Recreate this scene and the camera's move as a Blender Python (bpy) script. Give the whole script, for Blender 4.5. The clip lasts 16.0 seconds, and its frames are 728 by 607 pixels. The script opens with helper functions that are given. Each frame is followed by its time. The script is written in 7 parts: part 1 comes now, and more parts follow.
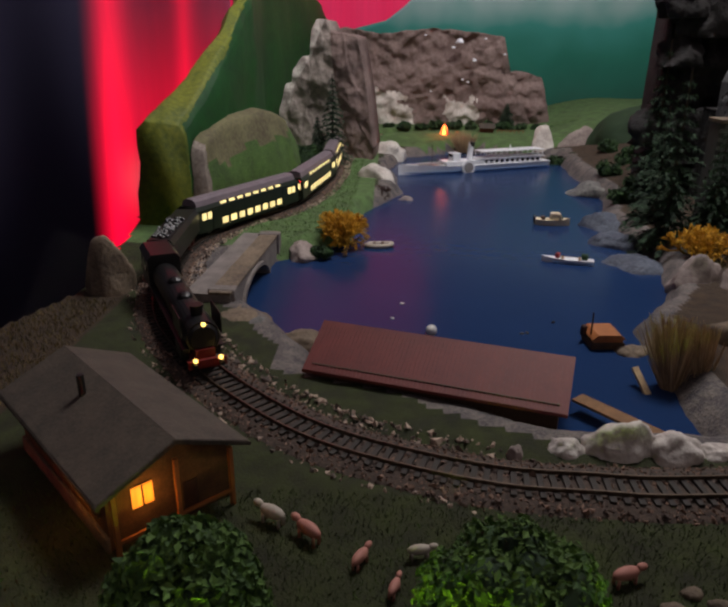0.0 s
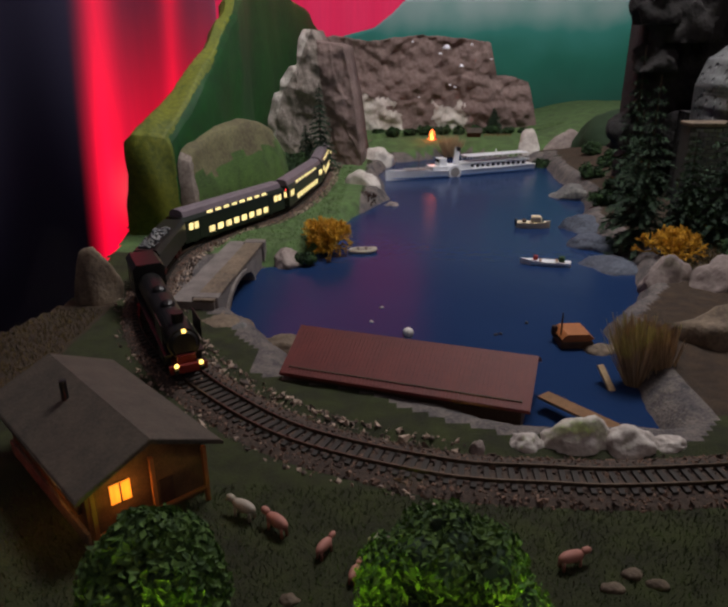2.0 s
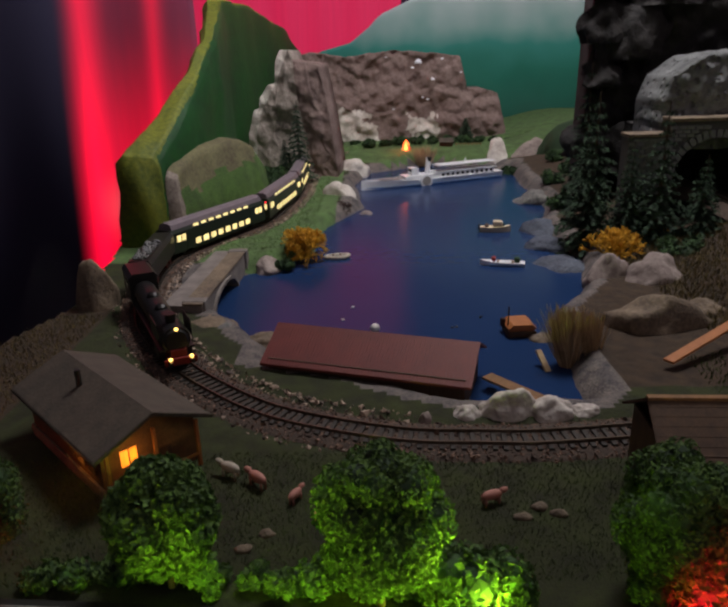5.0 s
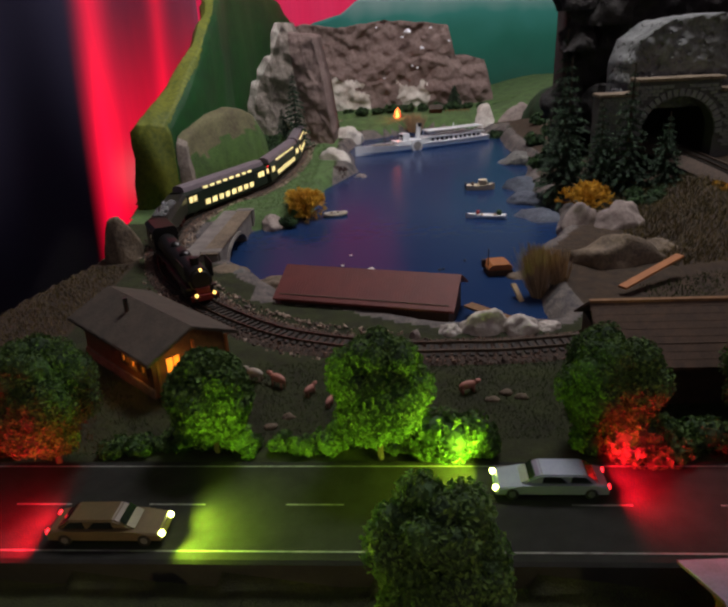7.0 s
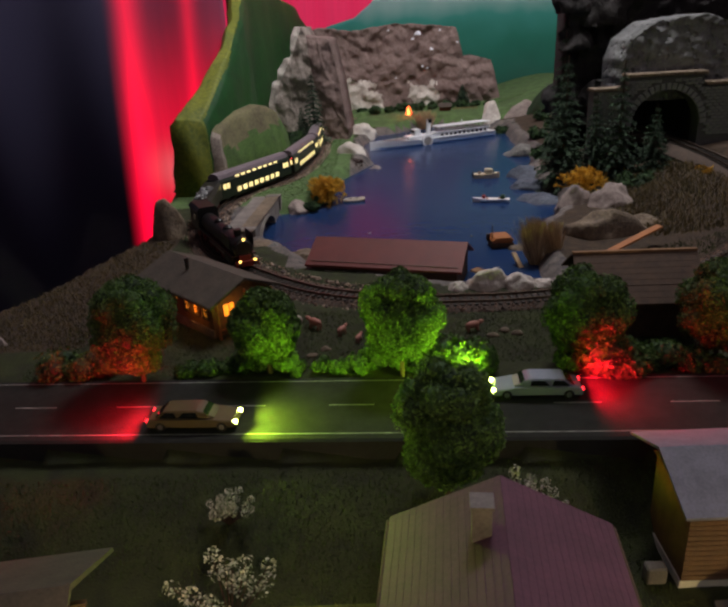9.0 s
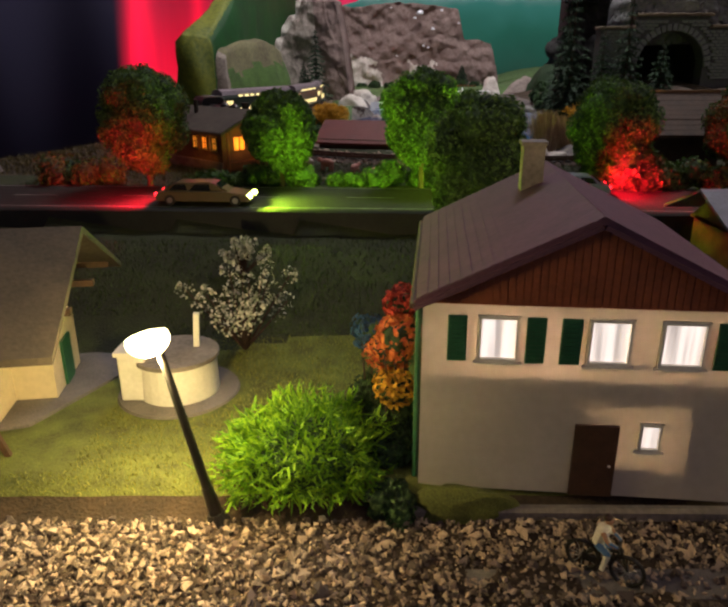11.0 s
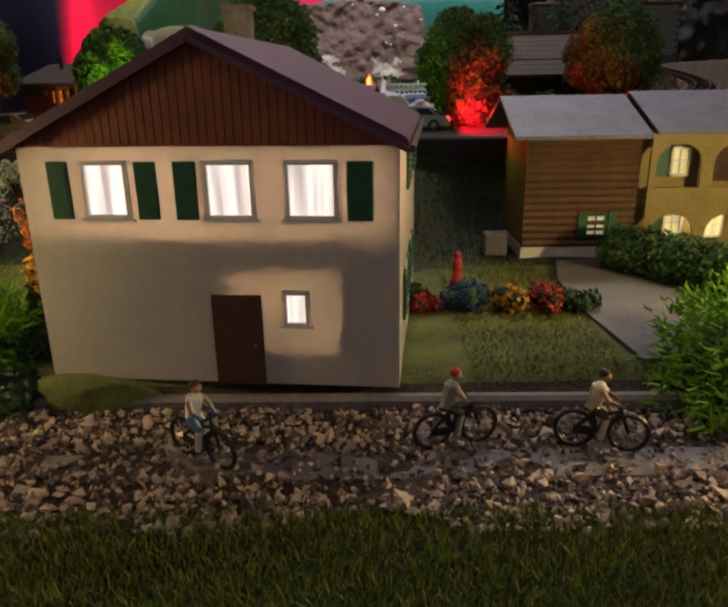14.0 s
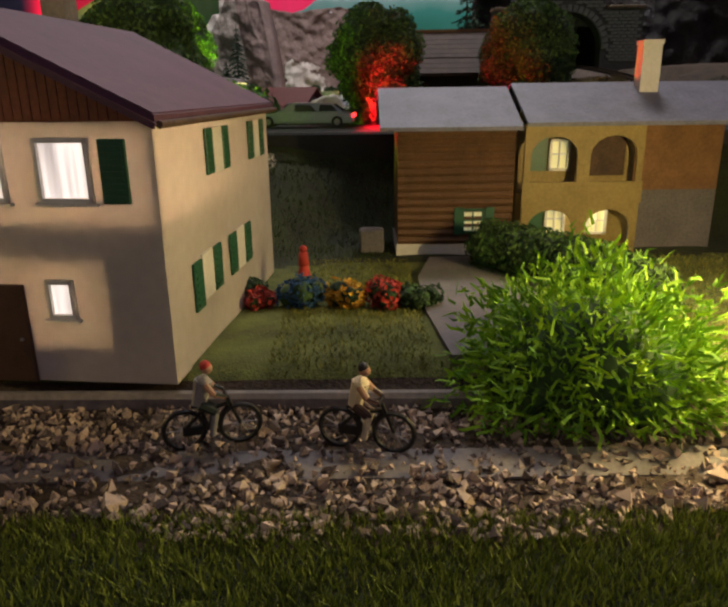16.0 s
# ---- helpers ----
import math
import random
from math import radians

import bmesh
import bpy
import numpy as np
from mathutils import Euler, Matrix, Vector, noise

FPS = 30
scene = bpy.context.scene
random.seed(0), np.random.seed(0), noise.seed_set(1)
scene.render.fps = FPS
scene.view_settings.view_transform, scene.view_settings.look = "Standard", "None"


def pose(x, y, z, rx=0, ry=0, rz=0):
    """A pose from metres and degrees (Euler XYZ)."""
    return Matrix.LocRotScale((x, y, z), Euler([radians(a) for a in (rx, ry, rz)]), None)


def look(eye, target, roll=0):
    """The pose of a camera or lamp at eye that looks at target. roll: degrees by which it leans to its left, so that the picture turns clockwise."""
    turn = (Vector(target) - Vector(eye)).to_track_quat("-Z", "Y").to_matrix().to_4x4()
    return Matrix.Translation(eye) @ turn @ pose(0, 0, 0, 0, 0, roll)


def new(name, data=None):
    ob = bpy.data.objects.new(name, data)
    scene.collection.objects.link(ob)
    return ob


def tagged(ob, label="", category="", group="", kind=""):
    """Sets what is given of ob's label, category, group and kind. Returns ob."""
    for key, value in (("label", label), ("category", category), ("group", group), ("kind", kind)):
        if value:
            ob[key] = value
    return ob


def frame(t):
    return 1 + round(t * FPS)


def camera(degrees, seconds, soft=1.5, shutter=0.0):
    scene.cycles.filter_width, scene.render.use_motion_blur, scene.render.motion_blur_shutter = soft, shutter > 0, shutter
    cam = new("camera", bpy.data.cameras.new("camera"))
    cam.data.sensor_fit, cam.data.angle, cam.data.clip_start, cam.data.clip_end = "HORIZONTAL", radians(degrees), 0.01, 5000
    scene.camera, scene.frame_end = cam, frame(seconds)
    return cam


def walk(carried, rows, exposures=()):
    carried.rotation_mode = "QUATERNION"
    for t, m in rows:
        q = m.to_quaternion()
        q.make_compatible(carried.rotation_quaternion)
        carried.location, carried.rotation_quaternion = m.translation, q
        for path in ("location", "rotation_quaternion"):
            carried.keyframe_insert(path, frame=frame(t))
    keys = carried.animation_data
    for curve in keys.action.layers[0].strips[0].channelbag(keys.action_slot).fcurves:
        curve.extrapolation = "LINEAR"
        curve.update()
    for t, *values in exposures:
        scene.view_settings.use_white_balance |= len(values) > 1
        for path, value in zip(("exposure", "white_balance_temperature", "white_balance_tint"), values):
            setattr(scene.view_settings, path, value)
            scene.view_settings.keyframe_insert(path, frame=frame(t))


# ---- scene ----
cam = camera(57.0, 16.0, soft=2.7)
PATH = [
    (0, (0.085, 0.056, 0.342), (0.015, 1.92, -0.377), 0.6),
    (0.5, (0.092, 0.049, 0.346), (0.015, 1.914, -0.371), 0.3),
    (1, (0.101, 0.045, 0.347), (0.022, 1.912, -0.366), -0.1),
    (1.5, (0.104, 0.038, 0.353), (0.031, 1.905, -0.359), -0.3),
    (2, (0.106, 0.036, 0.351), (0.036, 1.906, -0.359), -0.4),
    (2.5, (0.112, 0.031, 0.353), (0.04, 1.901, -0.352), -0.8),
    (3, (0.117, 0.024, 0.36), (0.052, 1.897, -0.339), -0.9),
    (3.2, (0.119, 0.021, 0.363), (0.055, 1.895, -0.334), -1.0),
    (5.3, (0.128, -0.056, 0.373), (0.093, 1.82, -0.319), -1.6),
    (5.5, (0.128, -0.064, 0.372), (0.089, 1.809, -0.328), -1.7),
    (6, (0.127, -0.091, 0.371), (0.092, 1.772, -0.356), -2.1),
    (6.5, (0.127, -0.119, 0.374), (0.096, 1.735, -0.374), -2.4),
    (7, (0.127, -0.146, 0.375), (0.099, 1.702, -0.39), -2.8),
    (7.5, (0.126, -0.17, 0.375), (0.1, 1.673, -0.402), -3.1),
    (8, (0.124, -0.201, 0.383), (0.082, 1.644, -0.388), -3.8),
    (8.2, (0.126, -0.217, 0.383), (0.076, 1.63, -0.383), -3.8),
    (10.3, (0.082, -0.284, 0.254), (0.053, 1.581, -0.468), -1.2),
    (10.4, (0.081, -0.284, 0.235), (0.065, 1.587, -0.471), -0.3),
    (10.5, (0.083, -0.284, 0.232), (0.066, 1.589, -0.47), -0.9),
    (11, (0.083, -0.306, 0.208), (0.082, 1.576, -0.47), -0.2),
    (11.5, (0.096, -0.325, 0.184), (0.103, 1.56, -0.483), -0.6),
    (11.8, (0.107, -0.324, 0.161), (0.13, 1.579, -0.455), -0.1),
    (12, (0.117, -0.31, 0.161), (0.156, 1.575, -0.504), -0.2),
    (12.5, (0.16, -0.301, 0.137), (0.157, 1.603, -0.476), -0.5),
    (13, (0.178, -0.293, 0.136), (0.173, 1.607, -0.488), -0.7),
    (13.5, (0.197, -0.289, 0.14), (0.191, 1.609, -0.488), -0.8),
    (14, (0.202, -0.291, 0.15), (0.193, 1.605, -0.487), -0.9),
    (14.5, (0.212, -0.292, 0.15), (0.209, 1.604, -0.489), -1.0),
    (15, (0.226, -0.286, 0.154), (0.231, 1.611, -0.48), -0.8),
    (15.5, (0.244, -0.282, 0.145), (0.262, 1.625, -0.459), -0.5),
    (16, (0.264, -0.28, 0.14), (0.263, 1.624, -0.47), -0.7),
]
walk(cam, [(t, look(eye, target, roll)) for t, eye, target, roll in PATH], [(0, -0.05), (8, 0.0), (10.4, 0.15), (12, 0.28), (16, 0.28)])

# ---- world and large lights ----
world = bpy.data.worlds.new("hall")
scene.world = world
world.use_nodes = True
WORLD_BG = world.node_tree.nodes["Background"]
WORLD_BG.inputs[0].default_value = (1.0, 0.82, 0.98, 1)
WORLD_BG.inputs[1].default_value = 0.088


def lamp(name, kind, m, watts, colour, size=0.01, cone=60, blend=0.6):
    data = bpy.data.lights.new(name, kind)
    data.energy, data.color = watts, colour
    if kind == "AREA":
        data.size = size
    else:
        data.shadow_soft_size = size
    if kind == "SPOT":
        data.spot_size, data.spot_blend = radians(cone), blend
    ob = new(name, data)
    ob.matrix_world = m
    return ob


# added unseen fill: over the lake's far end, and a weak one over visitors
lamp("added_light_far", "AREA", look((0.45, 1.05, 1.55), (0.2, 1.6, 0.1)), 20.0, (1.0, 0.95, 0.95), 0.5)
lamp("added_light_near", "AREA", look((1.0, -1.0, 1.6), (0.2, 0.0, 0.1)), 1.7, (1.0, 0.86, 0.78), 0.8)


# ---- materials ----
def rgb(c):
    return (c[0], c[1], c[2], 1.0)


def mat(name, a, b=None, scale=200.0, rough=0.8, metal=0.0, bump=0.0, detail=4.0, fine=None, spec=0.5, trans=0.0, rnd=0.0, coat=0.0):
    """Two-tone noise material: large stains and fine grain, with bump in metres."""
    m = bpy.data.materials.new(name)
    m.use_nodes = True
    nt = m.node_tree
    N, L = nt.nodes, nt.links
    p = N["Principled BSDF"]
    p.inputs["Roughness"].default_value = rough
    p.inputs["Metallic"].default_value = metal
    p.inputs["Specular IOR Level"].default_value = spec
    p.inputs["Coat Weight"].default_value = coat
    b = b or tuple(x * 0.75 for x in a)
    tc = N.new("ShaderNodeTexCoord")
    n1 = N.new("ShaderNodeTexNoise")
    n1.inputs["Scale"].default_value = scale
    n1.inputs["Detail"].default_value = detail
    n2 = N.new("ShaderNodeTexNoise")
    n2.inputs["Scale"].default_value = fine or scale * 7
    n2.inputs["Detail"].default_value = 3
    for n in (n1, n2):
        L.new(tc.outputs["Object"], n.inputs["Vector"])
    mixf = N.new("ShaderNodeMath")
    mixf.operation = "MULTIPLY_ADD"
    mixf.inputs[1].default_value = 0.45
    L.new(n2.outputs[0], mixf.inputs[0])
    half = N.new("ShaderNodeMath")
    half.operation = "MULTIPLY"
    half.inputs[1].default_value = 0.55
    L.new(n1.outputs[0], half.inputs[0])
    L.new(half.outputs[0], mixf.inputs[2])
    last = mixf.outputs[0]
    if rnd:
        info = N.new("ShaderNodeNewGeometry")
        add = N.new("ShaderNodeMath")
        add.operation = "MULTIPLY_ADD"
        add.inputs[1].default_value = rnd
        L.new(info.outputs["Random Per Island"], add.inputs[0])
        sub = N.new("ShaderNodeMath")
        sub.operation = "SUBTRACT"
        sub.inputs[1].default_value = rnd * 0.5
        L.new(last, sub.inputs[0])
        L.new(sub.outputs[0], add.inputs[2])
        last = add.outputs[0]
    ramp = N.new("ShaderNodeValToRGB")
    ramp.color_ramp.elements[0].position, ramp.color_ramp.elements[1].position = 0.36, 0.64
    ramp.color_ramp.elements[0].color, ramp.color_ramp.elements[1].color = rgb(b), rgb(a)
    L.new(last, ramp.inputs[0])
    L.new(ramp.outputs[0], p.inputs["Base Color"])
    if bump:
        bn = N.new("ShaderNodeBump")
        bn.inputs["Strength"].default_value = 0.8
        bn.inputs["Distance"].default_value = bump
        L.new(mixf.outputs[0], bn.inputs["Height"])
        L.new(bn.outputs[0], p.inputs["Normal"])
    if trans:
        t = N.new("ShaderNodeBsdfTranslucent")
        L.new(ramp.outputs[0], t.inputs[0])
        mx = N.new("ShaderNodeMixShader")
        mx.inputs[0].default_value = trans
        L.new(p.outputs[0], mx.inputs[1])
        L.new(t.outputs[0], mx.inputs[2])
        L.new(mx.outputs[0], N["Material Output"].inputs[0])
    return m


def glow(name, colour, strength, stripes=0.0, dark=0.55):
    """A lamp, flame or lit pane; stripes: bands a metre of a hanging curtain."""
    m = bpy.data.materials.new(name)
    m.use_nodes = True
    N, L = m.node_tree.nodes, m.node_tree.links
    p = N["Principled BSDF"]
    p.inputs["Base Color"].default_value = rgb(colour)
    p.inputs["Emission Color"].default_value = rgb(colour)
    p.inputs["Emission Strength"].default_value = strength
    if stripes:
        tc = N.new("ShaderNodeTexCoord")
        mp = N.new("ShaderNodeMapping")
        mp.inputs["Scale"].default_value = (stripes, stripes, stripes * 0.06)
        n = N.new("ShaderNodeTexNoise")
        n.inputs["Scale"].default_value = 1.0
        n.inputs["Detail"].default_value = 2
        L.new(tc.outputs["Object"], mp.inputs[0])
        L.new(mp.outputs[0], n.inputs["Vector"])
        r = N.new("ShaderNodeMapRange")
        r.inputs["From Min"].default_value, r.inputs["From Max"].default_value = 0.35, 0.6
        r.inputs["To Min"].default_value, r.inputs["To Max"].default_value = strength * dark, strength
        L.new(n.outputs[0], r.inputs[0])
        L.new(r.outputs[0], p.inputs["Emission Strength"])
    return m


M = {}
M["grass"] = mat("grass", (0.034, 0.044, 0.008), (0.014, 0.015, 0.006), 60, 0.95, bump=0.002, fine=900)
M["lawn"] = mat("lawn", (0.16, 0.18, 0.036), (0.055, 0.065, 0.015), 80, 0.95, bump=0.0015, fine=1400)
M["earth"] = mat("earth", (0.065, 0.040, 0.021), (0.022, 0.015, 0.010), 70, 0.95, bump=0.002, fine=800)
M["moss"] = mat("moss", (0.11, 0.20, 0.06), (0.05, 0.075, 0.03), 45, 0.95, bump=0.002, fine=700)
M["shore"] = mat("shore", (0.19, 0.16, 0.14), (0.045, 0.042, 0.048), 60, 0.85, bump=0.004, fine=420)
M["lakebed"] = mat("lakebed", (0.03, 0.06, 0.12), (0.02, 0.04, 0.09), 12, 0.7)
M["asphalt"] = mat("asphalt", (0.024, 0.024, 0.022), (0.015, 0.014, 0.013), 90, 0.85, spec=0.15, bump=0.0004, fine=2200)
M["line"] = mat("road_line", (0.26, 0.26, 0.24), (0.08, 0.08, 0.075), 160, 0.8)
M["black_edge"] = mat("black_edge", (0.02, 0.02, 0.018), (0.01, 0.01, 0.01), 100, 0.7)
M["rim_black"] = mat("rim_black", (0.010, 0.010, 0.009), (0.006, 0.006, 0.006), 60, 1.0, bump=0.0004, spec=0.03)
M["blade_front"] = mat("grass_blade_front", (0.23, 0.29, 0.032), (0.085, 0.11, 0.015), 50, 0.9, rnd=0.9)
M["gravel"] = mat("gravel", (0.46, 0.35, 0.27), (0.10, 0.076, 0.064), 350, 0.85, bump=0.0002, rnd=0.9)
M["ballast"] = mat("ballast", (0.22, 0.135, 0.095), (0.06, 0.040, 0.032), 350, 0.9, rnd=0.9)
M["bed"] = mat("ballast_bed", (0.10, 0.068, 0.050), (0.04, 0.030, 0.025), 300, 0.95, bump=0.001, fine=900)
M["sleeper"] = mat("sleeper", (0.035, 0.028, 0.022), None, 300, 0.75)
M["rail"] = mat("rail", (0.16, 0.12, 0.09), (0.10, 0.07, 0.05), 200, 0.4, metal=0.8)
M["rock_grey"] = mat("rock_grey", (0.25, 0.24, 0.22), (0.08, 0.08, 0.08), 22, 0.9, bump=0.004, fine=180)
M["rock_brown"] = mat("rock_brown", (0.26, 0.19, 0.17), (0.15, 0.10, 0.09), 14, 0.9, bump=0.006, fine=120, detail=8)
M["rock_pale"] = mat("rock_pale", (0.36, 0.30, 0.27), (0.20, 0.155, 0.14), 26, 0.9, bump=0.004, fine=160)
M["rock_white"] = mat("rock_white", (0.72, 0.68, 0.62), (0.42, 0.36, 0.32), 30, 0.8, bump=0.003, fine=260)
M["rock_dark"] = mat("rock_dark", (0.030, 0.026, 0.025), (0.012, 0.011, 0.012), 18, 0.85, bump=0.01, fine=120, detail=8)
M["rock_blue"] = mat("rock_blue", (0.11, 0.13, 0.17), (0.028, 0.034, 0.055), 40, 0.7, bump=0.004, fine=260)
M["rock_taupe"] = mat("rock_taupe", (0.40, 0.34, 0.30), (0.19, 0.16, 0.14), 26, 0.9, bump=0.005, fine=150, detail=8)
M["blade_dry"] = mat("grass_blade_dry", (0.17, 0.13, 0.04), (0.05, 0.045, 0.018), 40, 0.95, rnd=0.8)
M["stone_tan"] = mat("stone_tan", (0.24, 0.18, 0.12), (0.10, 0.075, 0.055), 40, 0.85, bump=0.003, fine=300)
M["mount_olive"] = mat("mount_olive", (0.20, 0.22, 0.014), (0.07, 0.10, 0.010), 20, 0.7, bump=0.002, fine=150)
M["mount_green"] = mat("mount_green", (0.009, 0.090, 0.014), (0.005, 0.045, 0.010), 7, 0.6, bump=0.002, fine=60)
M["mound"] = mat("mound", (0.18, 0.17, 0.08), (0.09, 0.075, 0.045), 18, 0.9, bump=0.003, fine=200)
M["bank_grass"] = mat("bank_grass", (0.085, 0.17, 0.035), (0.04, 0.075, 0.02), 40, 0.95, bump=0.003, fine=420)
M["mound_edge"] = mat("mound_edge", (0.33, 0.28, 0.24), (0.14, 0.11, 0.09), 30, 0.9, bump=0.002, fine=220)
M["hall_wall"] = mat("hall_wall", (0.06, 0.05, 0.10), (0.045, 0.038, 0.075), 2.0, 0.8)
M["hall_floor"] = mat("hall_floor", (0.05, 0.045, 0.045), None, 4.0, 0.6)
M["plaster"] = mat("plaster", (0.66, 0.61, 0.58), (0.58, 0.53, 0.50), 40, 0.6, bump=0.00008, trans=0.30)
M["white"] = mat("white_paint", (0.75, 0.73, 0.68), (0.62, 0.6, 0.55), 80, 0.5)
M["cream"] = mat("cream_plaster", (0.70, 0.60, 0.42), (0.58, 0.5, 0.35), 60, 0.65)
M["brown_board"] = mat("brown_board", (0.27, 0.072, 0.028), (0.17, 0.045, 0.019), 120, 0.6, bump=0.0002)
M["brown_roof"] = mat("brown_roof", (0.130, 0.050, 0.085), (0.085, 0.034, 0.058), 60, 0.65, bump=0.0003)
M["red_roof"] = mat("red_roof", (0.17, 0.028, 0.022), (0.12, 0.021, 0.018), 50, 0.6, bump=0.0003)
M["grey_roof"] = mat("grey_roof", (0.085, 0.066, 0.048), (0.045, 0.036, 0.028), 70, 0.75, bump=0.0008, fine=500)
M["slate_roof"] = mat("slate_roof", (0.18, 0.18, 0.24), (0.115, 0.115, 0.155), 90, 0.6, bump=0.0003)
M["shutter"] = mat("shutter_green", (0.022, 0.115, 0.055), (0.015, 0.080, 0.04), 200, 0.45)
M["door"] = mat("door_brown", (0.085, 0.040, 0.026), (0.055, 0.027, 0.018), 200, 0.5, trans=0.12)
M["timber"] = mat("timber", (0.10, 0.055, 0.03), (0.05, 0.028, 0.017), 120, 0.75, bump=0.0003)
M["log"] = mat("log_wood", (0.17, 0.085, 0.035), (0.09, 0.045, 0.02), 120, 0.7, bump=0.0003)
M["plank"] = mat("plank", (0.26, 0.13, 0.05), (0.16, 0.08, 0.03), 90, 0.75, bump=0.0004)
M["yellow"] = mat("yellow_wood", (0.33, 0.24, 0.075), (0.23, 0.165, 0.05), 90, 0.6)
M["reed"] = mat("reed", (0.58, 0.42, 0.24), (0.32, 0.21, 0.11), 200, 0.85, rnd=0.6)
M["brick"] = mat("grey_brick", (0.23, 0.24, 0.23), (0.13, 0.14, 0.14), 60, 0.85, bump=0.0006, rnd=0.4)
M["mortar"] = mat("mortar", (0.10, 0.10, 0.10), None, 150, 0.9)
M["leaf"] = mat("leaf", (0.085, 0.16, 0.03), (0.035, 0.075, 0.018), 60, 0.8, rnd=0.7, trans=0.15)
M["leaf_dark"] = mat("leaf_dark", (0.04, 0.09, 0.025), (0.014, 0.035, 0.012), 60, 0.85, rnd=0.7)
M["leaf_lime"] = mat("leaf_lime", (0.25, 0.47, 0.012), (0.10, 0.24, 0.008), 70, 0.75, rnd=0.7, trans=0.2)
M["leaf_yellow"] = mat("leaf_yellow", (0.66, 0.37, 0.02), (0.42, 0.21, 0.01), 70, 0.8, rnd=0.6)
M["fir"] = mat("fir_needle", (0.032, 0.066, 0.032), (0.012, 0.026, 0.014), 60, 0.9, rnd=0.7)
M["bark"] = mat("bark", (0.06, 0.04, 0.028), None, 200, 0.9)
M["twig"] = mat("twig", (0.06, 0.028, 0.02), (0.035, 0.016, 0.012), 200, 0.9)
M["blossom"] = mat("blossom", (0.55, 0.52, 0.48), (0.22, 0.24, 0.18), 100, 0.85, rnd=0.8)
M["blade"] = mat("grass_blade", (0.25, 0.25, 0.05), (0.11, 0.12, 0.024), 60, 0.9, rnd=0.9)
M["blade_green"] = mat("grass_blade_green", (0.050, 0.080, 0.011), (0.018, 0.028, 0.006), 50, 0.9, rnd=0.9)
M["black"] = mat("black_enamel", (0.014, 0.013, 0.013), (0.008, 0.008, 0.008), 150, 0.4)
M["loco_red"] = mat("loco_red", (0.16, 0.012, 0.01), None, 150, 0.5)
M["coach_body"] = mat("coach_green", (0.022, 0.030, 0.020), (0.013, 0.018, 0.013), 100, 0.35)
M["coach_roof"] = mat("coach_roof", (0.21, 0.17, 0.19), (0.15, 0.12, 0.14), 80, 0.5)
M["steel"] = mat("steel", (0.4, 0.4, 0.42), None, 200, 0.35, metal=0.9)
M["car_tan"] = mat("car_tan", (0.14, 0.10, 0.05), (0.11, 0.08, 0.04), 80, 0.3, coat=0.5)
M["car_silver"] = mat("car_silver", (0.34, 0.37, 0.44), (0.28, 0.31, 0.38), 80, 0.3, metal=0.3, coat=0.5)
M["glass_dark"] = mat("glass_dark", (0.012, 0.014, 0.016), None, 80, 0.1)
M["rubber"] = mat("rubber", (0.02, 0.02, 0.02), None, 200, 0.8)
M["ship_white"] = mat("ship_white", (0.80, 0.81, 0.83), (0.70, 0.71, 0.74), 60, 0.4)
M["ship_blue"] = mat("ship_blue", (0.10, 0.22, 0.45), (0.08, 0.18, 0.38), 60, 0.4)
M["skin"] = mat("figure_skin", (0.45, 0.24, 0.16), (0.36, 0.19, 0.12), 200, 0.6)
M["cloth_grey"] = mat("cloth_grey", (0.30, 0.28, 0.27), None, 200, 0.8)
M["flower_red"] = mat("flower_red", (0.45, 0.045, 0.03), (0.22, 0.02, 0.02), 100, 0.85, rnd=0.8)
M["flower_blue"] = mat("flower_blue", (0.03, 0.10, 0.22), (0.02, 0.05, 0.10), 100, 0.85, rnd=0.8)
M["flower_yellow"] = mat("flower_yellow", (0.60, 0.36, 0.03), (0.40, 0.2, 0.02), 100, 0.85, rnd=0.6)
M["flower_orange"] = mat("flower_orange", (0.62, 0.20, 0.05), (0.45, 0.10, 0.04), 100, 0.85, rnd=0.6)
M["paving"] = mat("paving", (0.19, 0.17, 0.165), (0.11, 0.10, 0.10), 60, 0.8, bump=0.0003, fine=900)
M["concrete"] = mat("concrete", (0.25, 0.22, 0.20), (0.14, 0.12, 0.11), 60, 0.85, bump=0.0006, fine=500)
M["crystal"] = mat("crystal", (0.85, 0.87, 0.92), (0.7, 0.72, 0.8), 100, 0.08, spec=1.0)
M["pig"] = mat("pink_figure", (0.50, 0.22, 0.17), (0.40, 0.17, 0.13), 100, 0.6)
M["hazel"] = mat("light_animal", (0.5, 0.45, 0.36), (0.35, 0.3, 0.25), 100, 0.6)
M["orange_paint"] = mat("orange_paint", (0.42, 0.15, 0.04), (0.32, 0.11, 0.03), 90, 0.6)
M["g_pane"] = glow("lit_curtain_pane", (1.0, 0.86, 0.78), 0.92, 300.0, 0.42)
M["g_orange"] = glow("lit_orange_pane", (1.0, 0.36, 0.03), 0.85, 300.0, 0.45)
M["g_train"] = glow("lit_train_pane", (1.0, 0.80, 0.34), 1.3, 150.0, 0.6)
M["g_lamp"] = glow("street_bulb", (1.0, 0.88, 0.45), 9.0)
M["g_head"] = glow("headlight", (0.80, 1.0, 0.18), 24.0)
M["g_loco"] = glow("loco_light", (1.0, 0.62, 0.14), 3.5)
M["g_tail"] = glow("tail_light", (1.0, 0.02, 0.03), 5.0)
M["g_fire"] = glow("flame", (1.0, 0.30, 0.06), 3.6)
M["g_dim"] = glow("dim_pane", (0.75, 0.72, 0.42), 0.38, 200.0, 0.4)


